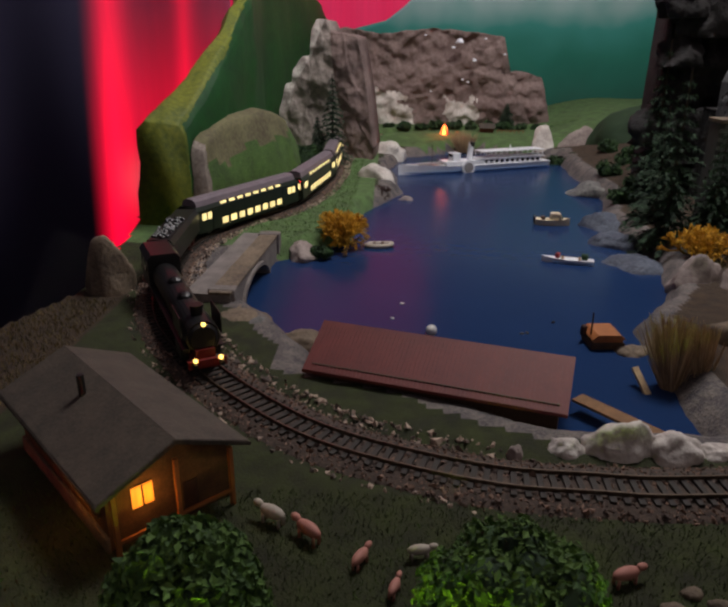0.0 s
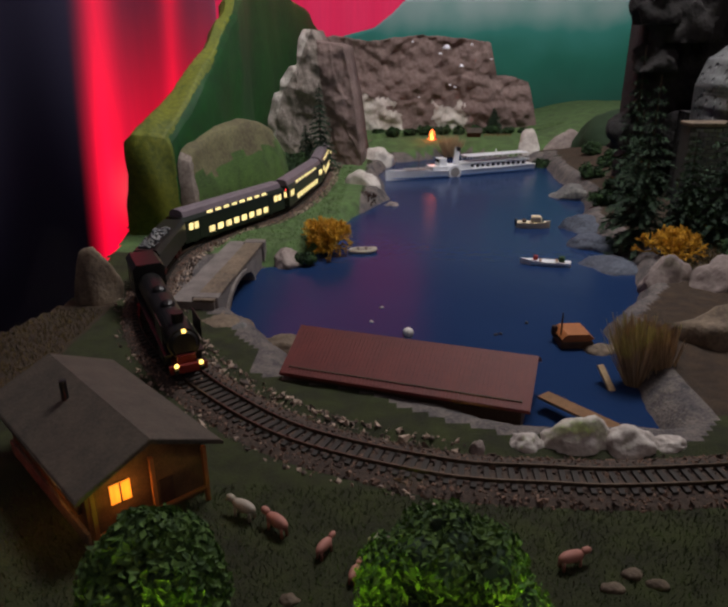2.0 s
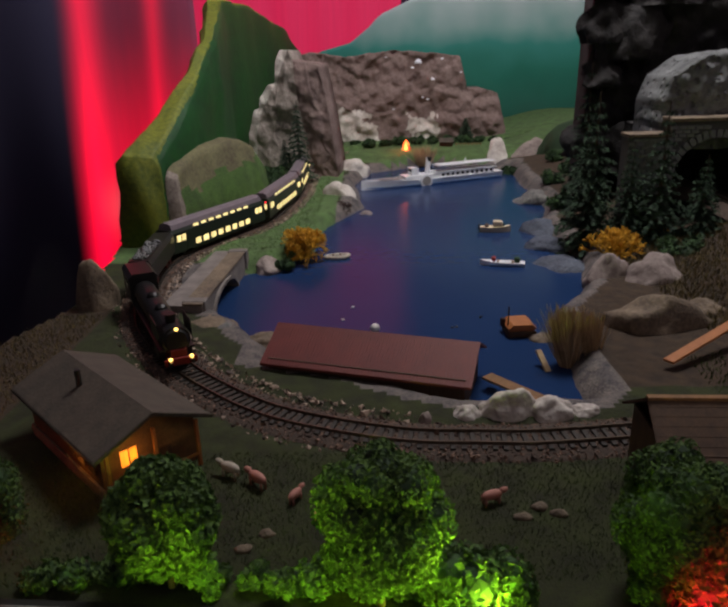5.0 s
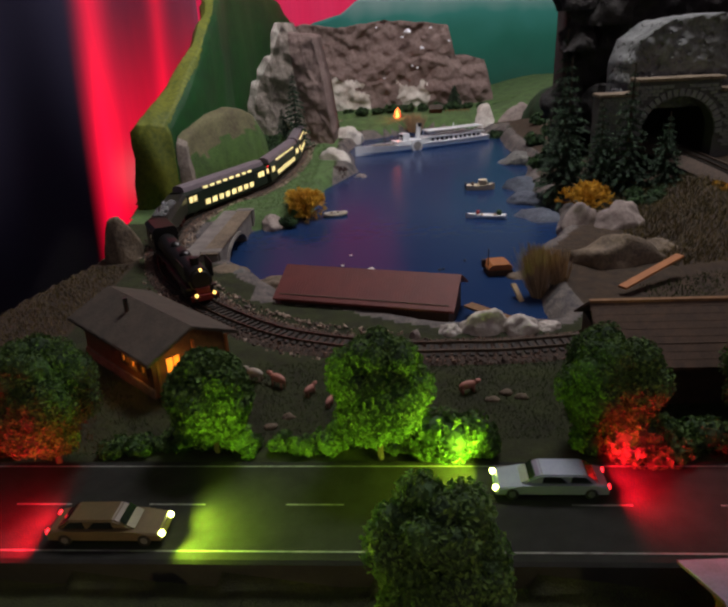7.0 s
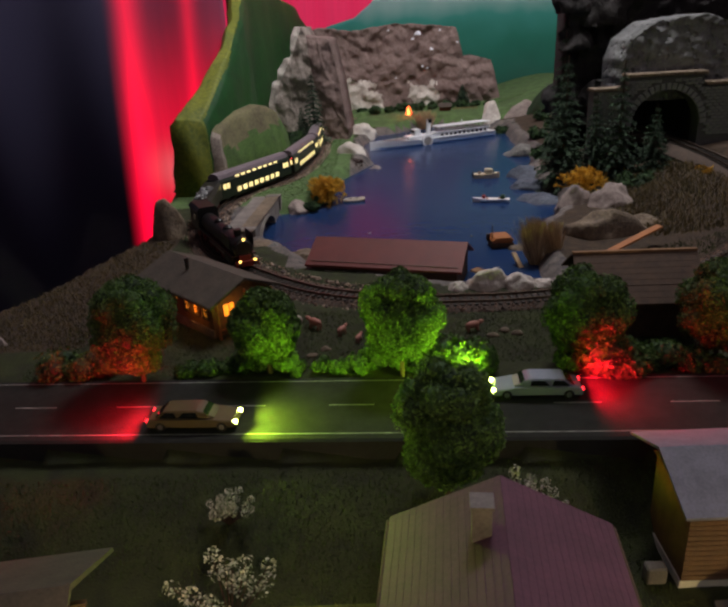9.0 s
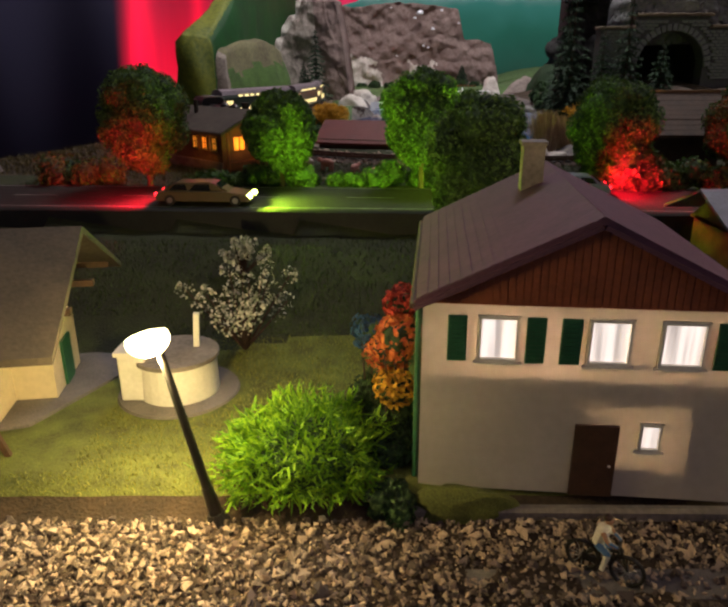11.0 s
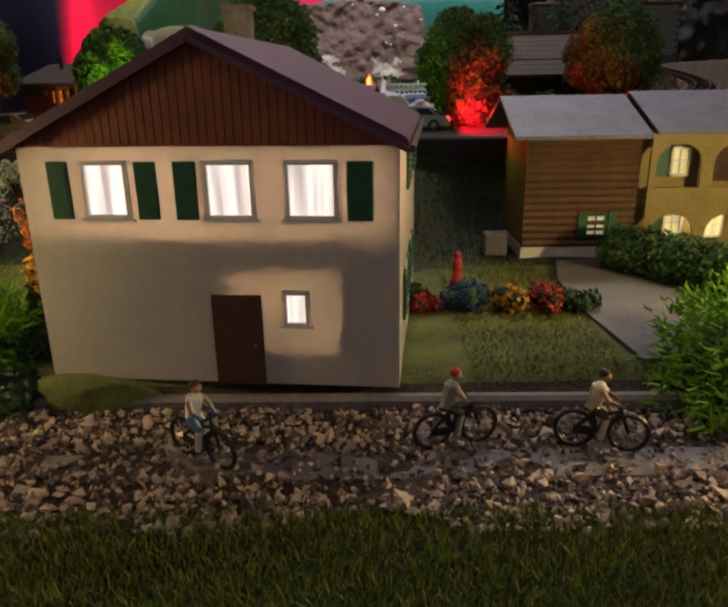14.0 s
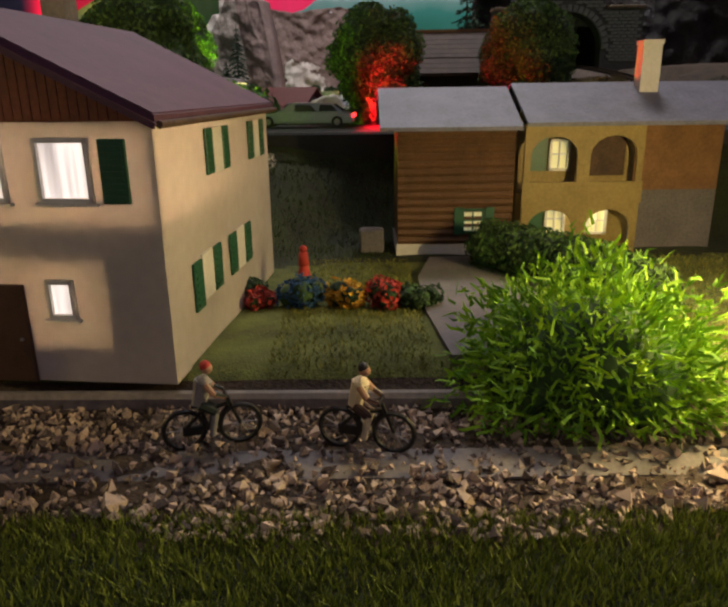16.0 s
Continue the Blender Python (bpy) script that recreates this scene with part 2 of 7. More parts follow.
def water_material():
    m = bpy.data.materials.new("lake_water")
    m.use_nodes = True
    N, L = m.node_tree.nodes, m.node_tree.links
    p = N["Principled BSDF"]
    tc = N.new("ShaderNodeTexCoord")
    n = N.new("ShaderNodeTexNoise")
    n.inputs["Scale"].default_value = 5
    L.new(tc.outputs["Object"], n.inputs["Vector"])
    r = N.new("ShaderNodeValToRGB")
    r.color_ramp.elements[0].color = (0.010, 0.026, 0.082, 1)
    r.color_ramp.elements[1].color = (0.017, 0.042, 0.118, 1)
    L.new(n.outputs[0], r.inputs[0])
    L.new(r.outputs[0], p.inputs["Base Color"])
    p.inputs["Roughness"].default_value = 0.2
    p.inputs["Specular IOR Level"].default_value = 0.10
    w = N.new("ShaderNodeTexNoise")
    w.inputs["Scale"].default_value = 45
    w.inputs["Detail"].default_value = 3
    L.new(tc.outputs["Object"], w.inputs["Vector"])
    b = N.new("ShaderNodeBump")
    b.inputs["Strength"].default_value = 0.35
    b.inputs["Distance"].default_value = 0.0012
    L.new(w.outputs[0], b.inputs["Height"])
    L.new(b.outputs[0], p.inputs["Normal"])
    return m


M["water"] = water_material()


def pitted_material():
    """Grey foam stone full of small round holes."""
    m = mat("rock_pitted", (0.21, 0.215, 0.215), (0.11, 0.115, 0.12), 45, 0.9, fine=260)
    N, L = m.node_tree.nodes, m.node_tree.links
    p = N["Principled BSDF"]
    tc = N.new("ShaderNodeTexCoord")
    v = N.new("ShaderNodeTexVoronoi")
    v.inputs["Scale"].default_value = 75
    L.new(tc.outputs["Object"], v.inputs["Vector"])
    r = N.new("ShaderNodeMapRange")
    r.inputs["From Min"].default_value, r.inputs["From Max"].default_value = 0.12, 0.34
    L.new(v.outputs["Distance"], r.inputs[0])
    b = N.new("ShaderNodeBump")
    b.inputs["Strength"].default_value = 0.9
    b.inputs["Distance"].default_value = 0.006
    L.new(r.outputs[0], b.inputs["Height"])
    L.new(b.outputs[0], p.inputs["Normal"])
    return m


M["rock_pitted"] = pitted_material()


def red_curtain_material(name, near):
    """Dark cloth with red light put in as emission; near: two bright streaks, a dark gap between them and a hot foot.
    """
    m = bpy.data.materials.new(name)
    m.use_nodes = True
    N, L = m.node_tree.nodes, m.node_tree.links
    p = N["Principled BSDF"]
    tc = N.new("ShaderNodeTexCoord")
    sp = N.new("ShaderNodeSeparateXYZ")
    L.new(tc.outputs["Object"], sp.inputs[0])

    def op(kind, a, b=0.0):
        n = N.new("ShaderNodeMath")
        n.operation = kind
        for i, v in enumerate((a, b)):
            if isinstance(v, (int, float)):
                n.inputs[i].default_value = v
            else:
                L.new(v, n.inputs[i])
        return n.outputs[0]

    def ramp(v, lo, hi, b0, b1):
        r = N.new("ShaderNodeMapRange")
        r.interpolation_type = "SMOOTHSTEP"
        for key, val in (("From Min", lo), ("From Max", hi), ("To Min", b0), ("To Max", b1)):
            r.inputs[key].default_value = val
        L.new(v, r.inputs[0])
        return r.outputs[0]

    def hump(v, centre, width):
        d = op("DIVIDE", op("SUBTRACT", v, centre), width)
        return op("POWER", 2.718, op("MULTIPLY", op("MULTIPLY", d, d), -1.0))
    X, Z = sp.outputs["X"], sp.outputs["Z"]
    folds = N.new("ShaderNodeTexNoise")
    mp = N.new("ShaderNodeMapping")
    mp.inputs["Scale"].default_value = (14.0, 1.0, 0.7)
    L.new(tc.outputs["Object"], mp.inputs[0])
    L.new(mp.outputs[0], folds.inputs["Vector"])
    p.inputs["Base Color"].default_value = (0.035, 0.032, 0.075, 1)
    p.inputs["Roughness"].default_value = 0.9
    if near:
        # emission draws the red light: left edge, streaks, dim gap and hot foot
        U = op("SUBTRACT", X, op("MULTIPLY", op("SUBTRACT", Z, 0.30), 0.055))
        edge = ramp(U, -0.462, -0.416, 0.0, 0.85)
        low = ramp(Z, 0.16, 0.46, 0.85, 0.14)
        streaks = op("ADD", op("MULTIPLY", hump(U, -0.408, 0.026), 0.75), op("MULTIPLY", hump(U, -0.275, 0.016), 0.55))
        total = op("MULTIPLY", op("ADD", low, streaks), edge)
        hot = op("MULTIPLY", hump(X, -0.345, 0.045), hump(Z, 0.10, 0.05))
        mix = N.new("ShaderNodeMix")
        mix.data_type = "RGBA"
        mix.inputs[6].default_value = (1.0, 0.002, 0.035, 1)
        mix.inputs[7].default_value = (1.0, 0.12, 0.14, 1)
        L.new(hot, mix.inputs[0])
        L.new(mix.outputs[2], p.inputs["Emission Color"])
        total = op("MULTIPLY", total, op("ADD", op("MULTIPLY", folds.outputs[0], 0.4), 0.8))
    else:
        # far cloth: even red light put in as emission, varied by the folds
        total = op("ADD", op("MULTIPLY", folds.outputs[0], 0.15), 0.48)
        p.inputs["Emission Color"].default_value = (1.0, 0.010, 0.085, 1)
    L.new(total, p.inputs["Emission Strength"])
    return m


M["g_red"] = red_curtain_material("red_emissive_cloth", False)
M["g_red_near"] = red_curtain_material("red_streak_emission", True)


# ---- mesh helpers ----
def link(name, bm, material, parent=None, label="", smooth=False):
    me = bpy.data.meshes.new(name)
    bmesh.ops.recalc_face_normals(bm, faces=bm.faces)
    if smooth:
        for f in bm.faces:
            f.smooth = True
    bm.to_mesh(me)
    bm.free()
    for x in (material if isinstance(material, (list, tuple)) else (material,)):
        me.materials.append(M[x])
    ob = new(name, me)
    if parent:
        ob.parent = parent
    if label:
        ob["label"] = label
    return ob


def part(name, bm, material, parent, label="", smooth=False):
    return link(name, bm, material, parent, label, smooth)


def empty(name, m, label, category, group="", kind=""):
    ob = new(name)
    ob.empty_display_size = 0.01
    ob.matrix_world = m
    return tagged(ob, label, category, group, kind)


def raw(name, verts, faces, material, parent=None, smooth=False, idx=None):
    me = bpy.data.meshes.new(name)
    me.from_pydata([tuple(map(float, v)) for v in verts], [], [tuple(map(int, f)) for f in faces])
    for x in (material if isinstance(material, (list, tuple)) else (material,)):
        me.materials.append(M[x])
    if idx is not None:
        me.polygons.foreach_set("material_index", np.asarray(idx, dtype=np.int32))
    if smooth:
        me.polygons.foreach_set("use_smooth", np.ones(len(me.polygons), dtype=bool))
    me.update()
    ob = new(name, me)
    if parent:
        ob.parent = parent
    return ob


def box(bm, sx, sy, sz, x=0, y=0, z=0, rz=0, bevel=0.0, rx=0, ry=0):
    """A box of that size whose base centre is at x, y, z."""
    made = bmesh.ops.create_cube(bm, size=1.0, matrix=pose(x, y, z, rx, ry, rz) @ Matrix.Translation((0, 0, sz / 2)) @ Matrix.Diagonal((sx, sy, sz, 1)))
    if bevel:
        edges = list({e for v in made["verts"] for e in v.link_edges})
        bmesh.ops.bevel(bm, geom=edges, offset=bevel, segments=1, affect="EDGES")
    return bm


def cyl(bm, r1, r2, h, m=None, seg=16):
    bmesh.ops.create_cone(bm, cap_ends=True, segments=seg, radius1=r1, radius2=r2, depth=h, matrix=(m or Matrix()) @ Matrix.Translation((0, 0, h / 2)))
    return bm


def ball(bm, r, m=None, sub=2):
    bmesh.ops.create_icosphere(bm, subdivisions=sub, radius=r, matrix=m or Matrix())
    return bm


def B():
    return bmesh.new()


def prism(bm, pts, a, b, axis="y"):
    """Extrudes a closed outline of (u, v) points from a to b along an axis."""
    def at(u, v, w):
        return {"y": (u, w, v), "x": (w, u, v), "z": (u, v, w)}[axis]
    lo = [bm.verts.new(at(u, v, a)) for u, v in pts]
    hi = [bm.verts.new(at(u, v, b)) for u, v in pts]
    bm.faces.new(lo)
    bm.faces.new(hi[::-1])
    n = len(pts)
    for i in range(n):
        bm.faces.new((lo[i], lo[(i + 1) % n], hi[(i + 1) % n], hi[i]))
    return bm


def rock(name, x, y, z, sx, sy, sz, material, label, seed, rz=0.0, rough=0.35, sub=4, group="", flat=1.0):
    """A boulder: a sphere cut by random planes, roughened, and sunk a little into the ground."""
    rng = random.Random(seed)
    bm = B()
    ball(bm, 1.0, None, sub)
    cuts = [(Vector((rng.uniform(-1, 1), rng.uniform(-1, 1), rng.uniform(-0.4, 1))).normalized(), rng.uniform(0.62, 0.92)) for _ in range(9)]
    off = Vector((seed * 3.1, seed * 1.7, 0))
    for v in bm.verts:
        p = v.co.copy()
        for n, d in cuts:
            k = p.dot(n)
            if k > d:
                p -= n * (k - d) * 0.85
        p *= 1 + rough * (noise.noise(p * 1.7 + off) * 0.6 + noise.noise(p * 4.3 + off) * 0.28 + noise.noise(p * 11 + off) * 0.12)
        v.co = (p.x * sx, p.y * sy, max(p.z, -0.35) * sz * flat)
    ob = link(name, bm, material, None, "", smooth=True)
    ob.matrix_world = pose(x, y, z, 0, 0, rz)
    return tagged(ob, label, "rock", group)


def leaf_cloud(n, shape, size, seed, jitter=0.3, tri=False, droop=0.0):
    """Vertices and faces of n small folded leaves at the places and normals that shape(rng) gives."""
    rng = np.random.default_rng(seed)
    vs, fs = [], []
    for i in range(n):
        p, nrm = shape(rng)
        nrm = np.asarray(nrm) + rng.normal(0, jitter, 3)
        nrm /= np.linalg.norm(nrm) + 1e-9
        a = np.cross(nrm, rng.normal(0, 1, 3))
        a /= np.linalg.norm(a) + 1e-9
        b = np.cross(nrm, a)
        s = size * rng.uniform(0.6, 1.4)
        k = len(vs)
        vs += [p - a * s, p + b * s * 0.6 + nrm * s * 0.3, p + a * s - (0, 0, droop * s), p - b * s * 0.6 + nrm * s * 0.3]
        fs += [(k, k + 1, k + 2), (k, k + 2, k + 3)]
    return vs, fs


def sample_lumps(lumps):
    """A sampler over the upper skin of a crown made of balls (x, y, z, r), with depth."""
    w = np.array([l[3] ** 2 for l in lumps])
    w = w / w.sum()
    arr = np.array(lumps)

    def shape(rng):
        while True:
            c = arr[rng.choice(len(arr), p=w)]
            d = rng.normal(0, 1, 3)
            d /= np.linalg.norm(d)
            p = c[:3] + d * c[3] * rng.uniform(0.78, 1.03)
            if all(np.linalg.norm(p - o[:3]) > o[3] * 0.72 for o in arr):
                return p, d
    return shape


# ---- plan: track line, lake outline ----
def spline(points, step=0.004):
    """A smooth line through points, sampled about every step metres."""
    p = np.array(points, float)
    p = np.vstack([2 * p[0] - p[1], p, 2 * p[-1] - p[-2]])
    out = []
    for i in range(1, len(p) - 2):
        n = max(2, int(np.linalg.norm(p[i + 1] - p[i]) / step))
        for k in range(n):
            t = k / n
            out.append(0.5 * (2 * p[i] + (p[i + 1] - p[i - 1]) * t + (2 * p[i - 1] - 5 * p[i] + 4 * p[i + 1] - p[i + 2]) * t * t + (3 * p[i] - p[i - 1] - 3 * p[i + 1] + p[i + 2]) * t**3))
    out.append(p[-2])
    return np.array(out)


RAIL_Z = 0.118
TRACK = spline([(0.60, 1.02, 0.182), (0.63, 0.90, 0.172), (0.655, 0.76, 0.155), (0.63, 0.60, 0.138), (0.55, 0.49, 0.124), (0.45, 0.42, 0.118), (0.35, 0.384, 0.118), (0.25, 0.371, 0.118), (0.20, 0.372, 0.118), (0.15, 0.376, 0.118), (0.09, 0.394, 0.118), (0.04, 0.418, 0.118), (-0.005, 0.455, 0.118), (-0.05, 0.503, 0.118), (-0.10, 0.575, 0.118), (-0.128, 0.64, 0.118), (-0.150, 0.73, 0.118), (-0.155, 0.83, 0.118), (-0.125, 0.94, 0.118), (-0.075, 1.025, 0.118), (-0.046, 1.13, 0.118), (-0.030, 1.30, 0.118), (-0.030, 1.52, 0.118), (0.0, 1.72, 0.118), (0.06, 1.84, 0.118), (0.16, 1.90, 0.118), (0.32, 1.94, 0.118), (0.55, 1.94, 0.118)])
SEG = np.linalg.norm(np.diff(TRACK, axis=0), axis=1)
ARC = np.r_[0, np.cumsum(SEG)]


def along(s):
    """Place and heading (towards growing s) on the track."""
    p = np.array([np.interp(s, ARC, TRACK[:, k]) for k in range(3)])
    q = np.array([np.interp(s + 0.004, ARC, TRACK[:, k]) for k in range(3)])
    r = np.array([np.interp(s - 0.004, ARC, TRACK[:, k]) for k in range(3)])
    d = q - r
    return p, d / np.linalg.norm(d)


def nearest_s(x, y):
    return ARC[np.argmin((TRACK[:, 0] - x) ** 2 + (TRACK[:, 1] - y) ** 2)]


LAKE_Z = 0.094
LAKE = np.array([(-0.10, 0.80), (-0.10, 0.70), (-0.055, 0.675), (-0.016, 0.63), (0.015, 0.58), (0.03, 0.53), (0.20, 0.455), (0.302, 0.45), (0.305, 0.537), (0.315, 0.642), (0.385, 0.745), (0.415, 0.87), (0.402, 1.07), (0.453, 1.22), (0.455, 1.458), (0.472, 1.66), (0.274, 1.76), (0.117, 1.66), (0.085, 1.493), (0.11, 1.25), (0.045, 1.094), (0.034, 0.917), (-0.03, 0.85)])


def poly_distance(x, y, poly):
    """Signed distance to a closed outline, negative inside."""
    d = np.full(x.shape, 9.0)
    inside = np.zeros(x.shape, bool)
    n = len(poly)
    for i in range(n):
        ax, ay = poly[i]
        bx, by = poly[(i + 1) % n]
        ex, ey = bx - ax, by - ay
        t = np.clip(((x - ax) * ex + (y - ay) * ey) / (ex * ex + ey * ey), 0, 1)
        d = np.minimum(d, np.hypot(x - ax - t * ex, y - ay - t * ey))
        cross = ((ay > y) != (by > y)) & (x < ex * (y - ay) / (ey if abs(ey) > 1e-9 else 1e-9) + ax)
        inside ^= cross
    return np.where(inside, -d, d)


def track_distance(x, y):
    d = np.full(x.shape, 9.0)
    for p in TRACK[::4]:
        d = np.minimum(d, np.hypot(x - p[0], y - p[1]))
    return d


def smooth(a, b, v):
    t = np.clip((v - a) / (b - a), 0, 1)
    return t * t * (3 - 2 * t)


def wavy(x, y, k, seed):
    r = np.random.default_rng(seed)
    out = np.zeros(np.shape(x))
    for i in range(7):
        a, b, c = r.normal(0, k), r.normal(0, k), r.uniform(0, 6.3)
        out = out + np.sin(a * x + b * y + c)
    return out / 7


ROAD_N = lambda x: 0.216 - 0.065 * (x - 0.077)
ROAD_S = lambda x: 0.130 - 0.060 * (x - 0.104)


def ground_height(x, y):
    x, y = np.asarray(x, float), np.asarray(y, float)
    bumps = wavy(x, y, 55, 3) * 0.0016 + wavy(x, y, 190, 4) * 0.0006
    h = 0.1135 + bumps
    # land that climbs on the right and behind the track on the left
    h = h + 0.055 * smooth(0.42, 0.75, x) * smooth(0.42, 0.7, y) + 0.03 * smooth(-0.06, -0.16, x) * smooth(0.86, 1.0, y)
    h = h + 0.020 * smooth(1.68, 1.80, y)
    td = track_distance(x, y)
    h = np.where(td < 0.03, np.minimum(h, 0.1115), h)
    # shore
    sd = poly_distance(x, y, LAKE)
    h = np.where(sd < 0.03, 0.084 + (h - 0.084) * smooth(-0.012, 0.022, sd + bumps * 3), h)
    # road, its edge, the slope down to the village
    ys = ROAD_S(x)
    rise = 0.085 * smooth(0.20, 0.26, x)
    low = 0.0625 + (0.101 - 0.0625) * smooth(-0.005 + rise, 0.128, y - (ys - 0.13)) + bumps * 0.6
    path = smooth(-0.096, -0.108, y) * smooth(-0.175, -0.165, y)
    low = low - 0.008 * smooth(-0.094, -0.108, y)
    h = np.where((y > ys - 0.004) & (y < ROAD_N(x) + 0.004), 0.1120, h)
    h = np.where(y <= ys - 0.004, low, h)
    return h


def layout_edge(y):
    """The left rim of the layout."""
    return np.interp(y, [-0.4, 0.33, 0.43, 0.50, 0.59, 0.66, 0.8, 2.4], [-0.34, -0.34, -0.285, -0.262, -0.240, -0.215, -0.235, -0.40])


def build_ground():
    xs = np.r_[np.arange(-0.36, 0.55, 0.0055), np.arange(0.55, 1.25, 0.02)]
    ys = np.r_[np.arange(-0.36, 0.24, 0.005), np.arange(0.24, 1.0, 0.0065), np.arange(1.0, 2.36, 0.014)]
    X, Y = np.meshgrid(xs, ys)
    Z = ground_height(X, Y)
    nx = len(xs)
    verts = np.stack([X.ravel(), Y.ravel(), Z.ravel()], 1)
    cx, cy = (X[:-1, :-1] + X[1:, 1:]) / 2, (Y[:-1, :-1] + Y[1:, 1:]) / 2
    sd, td = poly_distance(cx, cy, LAKE), track_distance(cx, cy)
    wob = wavy(cx, cy, 40, 9) * 0.02
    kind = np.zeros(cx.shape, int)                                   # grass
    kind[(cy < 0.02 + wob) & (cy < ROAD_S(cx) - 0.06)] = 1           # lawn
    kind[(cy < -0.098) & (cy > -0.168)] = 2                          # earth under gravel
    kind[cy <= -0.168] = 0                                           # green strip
    kind[(sd < 0.035 + wob) & (cy > 0.3)] = 4                        # stony shore
    kind[(cx < 0.06) & (cy > 0.84) & (td > 0.02)] = 3                # moss
    kind[(cx > 0.3) & (cy > 0.45) & (sd > 0.03)] = 2
    kind[(cx < -0.17) & (cy > 0.3) & (cy < 0.66)] = 2
    kind[(cy > 1.7) & (sd > 0.01)] = 3
    kind[sd < -0.004] = 5
    keep = cx > layout_edge(cy)
    i = (np.arange(len(ys) - 1)[:, None] * nx + np.arange(nx - 1)[None, :])
    faces = np.stack([i, i + 1, i + nx + 1, i + nx], -1)[keep]
    g = raw("ground", verts, faces, ["grass", "lawn", "earth", "moss", "shore", "lakebed"], None, True, kind[keep])
    tagged(g, "model landscape ground with scatter grass, earth and stony shore", "ground", kind="structure")
    bm = B()
    box(bm, 1.70, 0.148, 0.0090, 0.40, -0.272, 0.048, bevel=0.001)
    tagged(link("layout_rim", bm, "rim_black"), "black board rim in front of the grass strip", "rim", kind="structure")
    # black front and side rim of the layout board
    bm = B()
    box(bm, 1.70, 0.012, 0.30, 0.40, -0.361, -0.245)
    r = link("trim", bm, "black_edge")
    tagged(r, "black board along the front of the layout", "board edge", kind="structure")
    # carcass below the layout, so that the ground is carried
    bm = B()
    box(bm, 1.20, 2.6, 0.85, 0.42, 0.95, -0.80)
    tagged(link("layout_table", bm, "black_edge"), "black wooden table that carries the model landscape", "table")


build_ground()

# hall floor and dark walls
bm = B(); box(bm, 9, 9, 0.02, 0, 0.5, -0.82)
tagged(link("floor", bm, "hall_floor"), "dark hall floor under the model layout", "floor", kind="structure")
bm = B(); box(bm, 9, 0.1, 3.6, 0, 3.2, -0.8)
tagged(link("wall_north", bm, "hall_wall"), "dark blue hall wall in deep shade", "wall", kind="structure")
bm = B(); box(bm, 0.1, 9, 3.6, -3.0, 0.5, -0.8)
tagged(link("wall_west", bm, "hall_wall"), "dark blue hall wall in deep shade", "wall", kind="structure")

# lake surface
bm = B()
bm.faces.new([bm.verts.new((x, y, LAKE_Z)) for x, y in ((-0.13, 0.44), (0.50, 0.44), (0.50, 1.80), (-0.13, 1.80))])
tagged(link("water", bm, "water"), "still dark blue lake with faint ripples", "lake", kind="structure")


# ---- emissive red curtain, painted hills, cliffs ----
def build_curtain(name, x0, x1, y0, z0, z1, material, label):
    vs, fs = [], []
    n = 160
    for i in range(n + 1):
        x = x0 + (x1 - x0) * i / n
        y = y0 + 0.008 * math.sin(i * 0.23) + 0.006 * math.sin(i * 0.11 + 1)
        vs += [(x, y, z0), (x, y, z1)]
    for i in range(n):
        fs.append((2 * i, 2 * i + 2, 2 * i + 3, 2 * i + 1))
    c = raw(name, vs, fs, material, None, True)
    mod = c.modifiers.new("thickness", "SOLIDIFY")
    mod.thickness = 0.004
    tagged(c, label, "backdrop", kind="structure")


build_curtain("backdrop_far", -0.55, 0.24, 2.62, -0.6, 1.3, "g_red", "hanging cloth with even saturated red light as emission")
build_curtain("backdrop_near", -1.75, -0.19, 1.28, -0.6, 1.1, "g_red_near", "dark navy cloth with red light streaks added as emission")


def profile_rock(name, prof, zb, thick, material, amp, seed, m, label, category="cliff", nx=110, nz=60, lean=0.0, freq=1.0, faces_fn=None):
    """A rock wall whose skyline follows prof (x, z): front and back skins with relief, closed at the top and sides."""
    px, pz = [p[0] for p in prof], [p[1] for p in prof]
    xs = np.linspace(px[0], px[-1], nx)
    tops = np.interp(xs, px, pz)
    rng = random.Random(seed)
    off = Vector((seed * 1.3, seed * 2.7, seed * 0.7))
    vs = []
    for side in (0, 1):
        for j in range(nz):
            v = j / (nz - 1)
            for i in range(nx):
                top = tops[i] + 0.012 * amp * 40 * noise.noise(Vector((xs[i] * 30 * freq, seed, 0))) * 0.4
                z = zb + (top - zb) * v
                if side == 0:
                    p = Vector((xs[i], 0, z)) * 9 * freq + off
                    d = noise.noise(p) * 1.0 + abs(noise.noise(p * 2.3)) * 0.7 + noise.noise(p * 5.1) * 0.35 + noise.noise(p * 12) * 0.15
                    d += 0.6 * round(noise.noise(p * 0.8 + Vector((3, 1, 2))) * 3) / 3
                    vs.append((xs[i], -d * amp + lean * (z - zb) - 0.25 * amp, z))
                else:
                    vs.append((xs[i], thick + lean * (z - zb), z))
    k = nx * nz
    fs = []
    for j in range(nz - 1):
        for i in range(nx - 1):
            a = j * nx + i
            fs.append((a, a + 1, a + nx + 1, a + nx))
            fs.append((k + a + 1, k + a, k + a + nx, k + a + nx + 1))
    for i in range(nx - 1):
        a = (nz - 1) * nx + i
        fs.append((a, a + 1, k + a + 1, k + a))
    for j in range(nz - 1):
        a = j * nx
        fs.append((a + nx, a, k + a, k + a + nx)[::-1])
        b = a + nx - 1
        fs.append((b, b + nx, k + b + nx, k + b))
    idx = None
    mats = material
    if faces_fn:
        va = np.array(vs)
        idx = [faces_fn(va[list(f)].mean(0)) for f in fs]
    ob = raw(name, vs, fs, mats, None, True, idx)
    ob.matrix_world = m
    return tagged(ob, label, category)


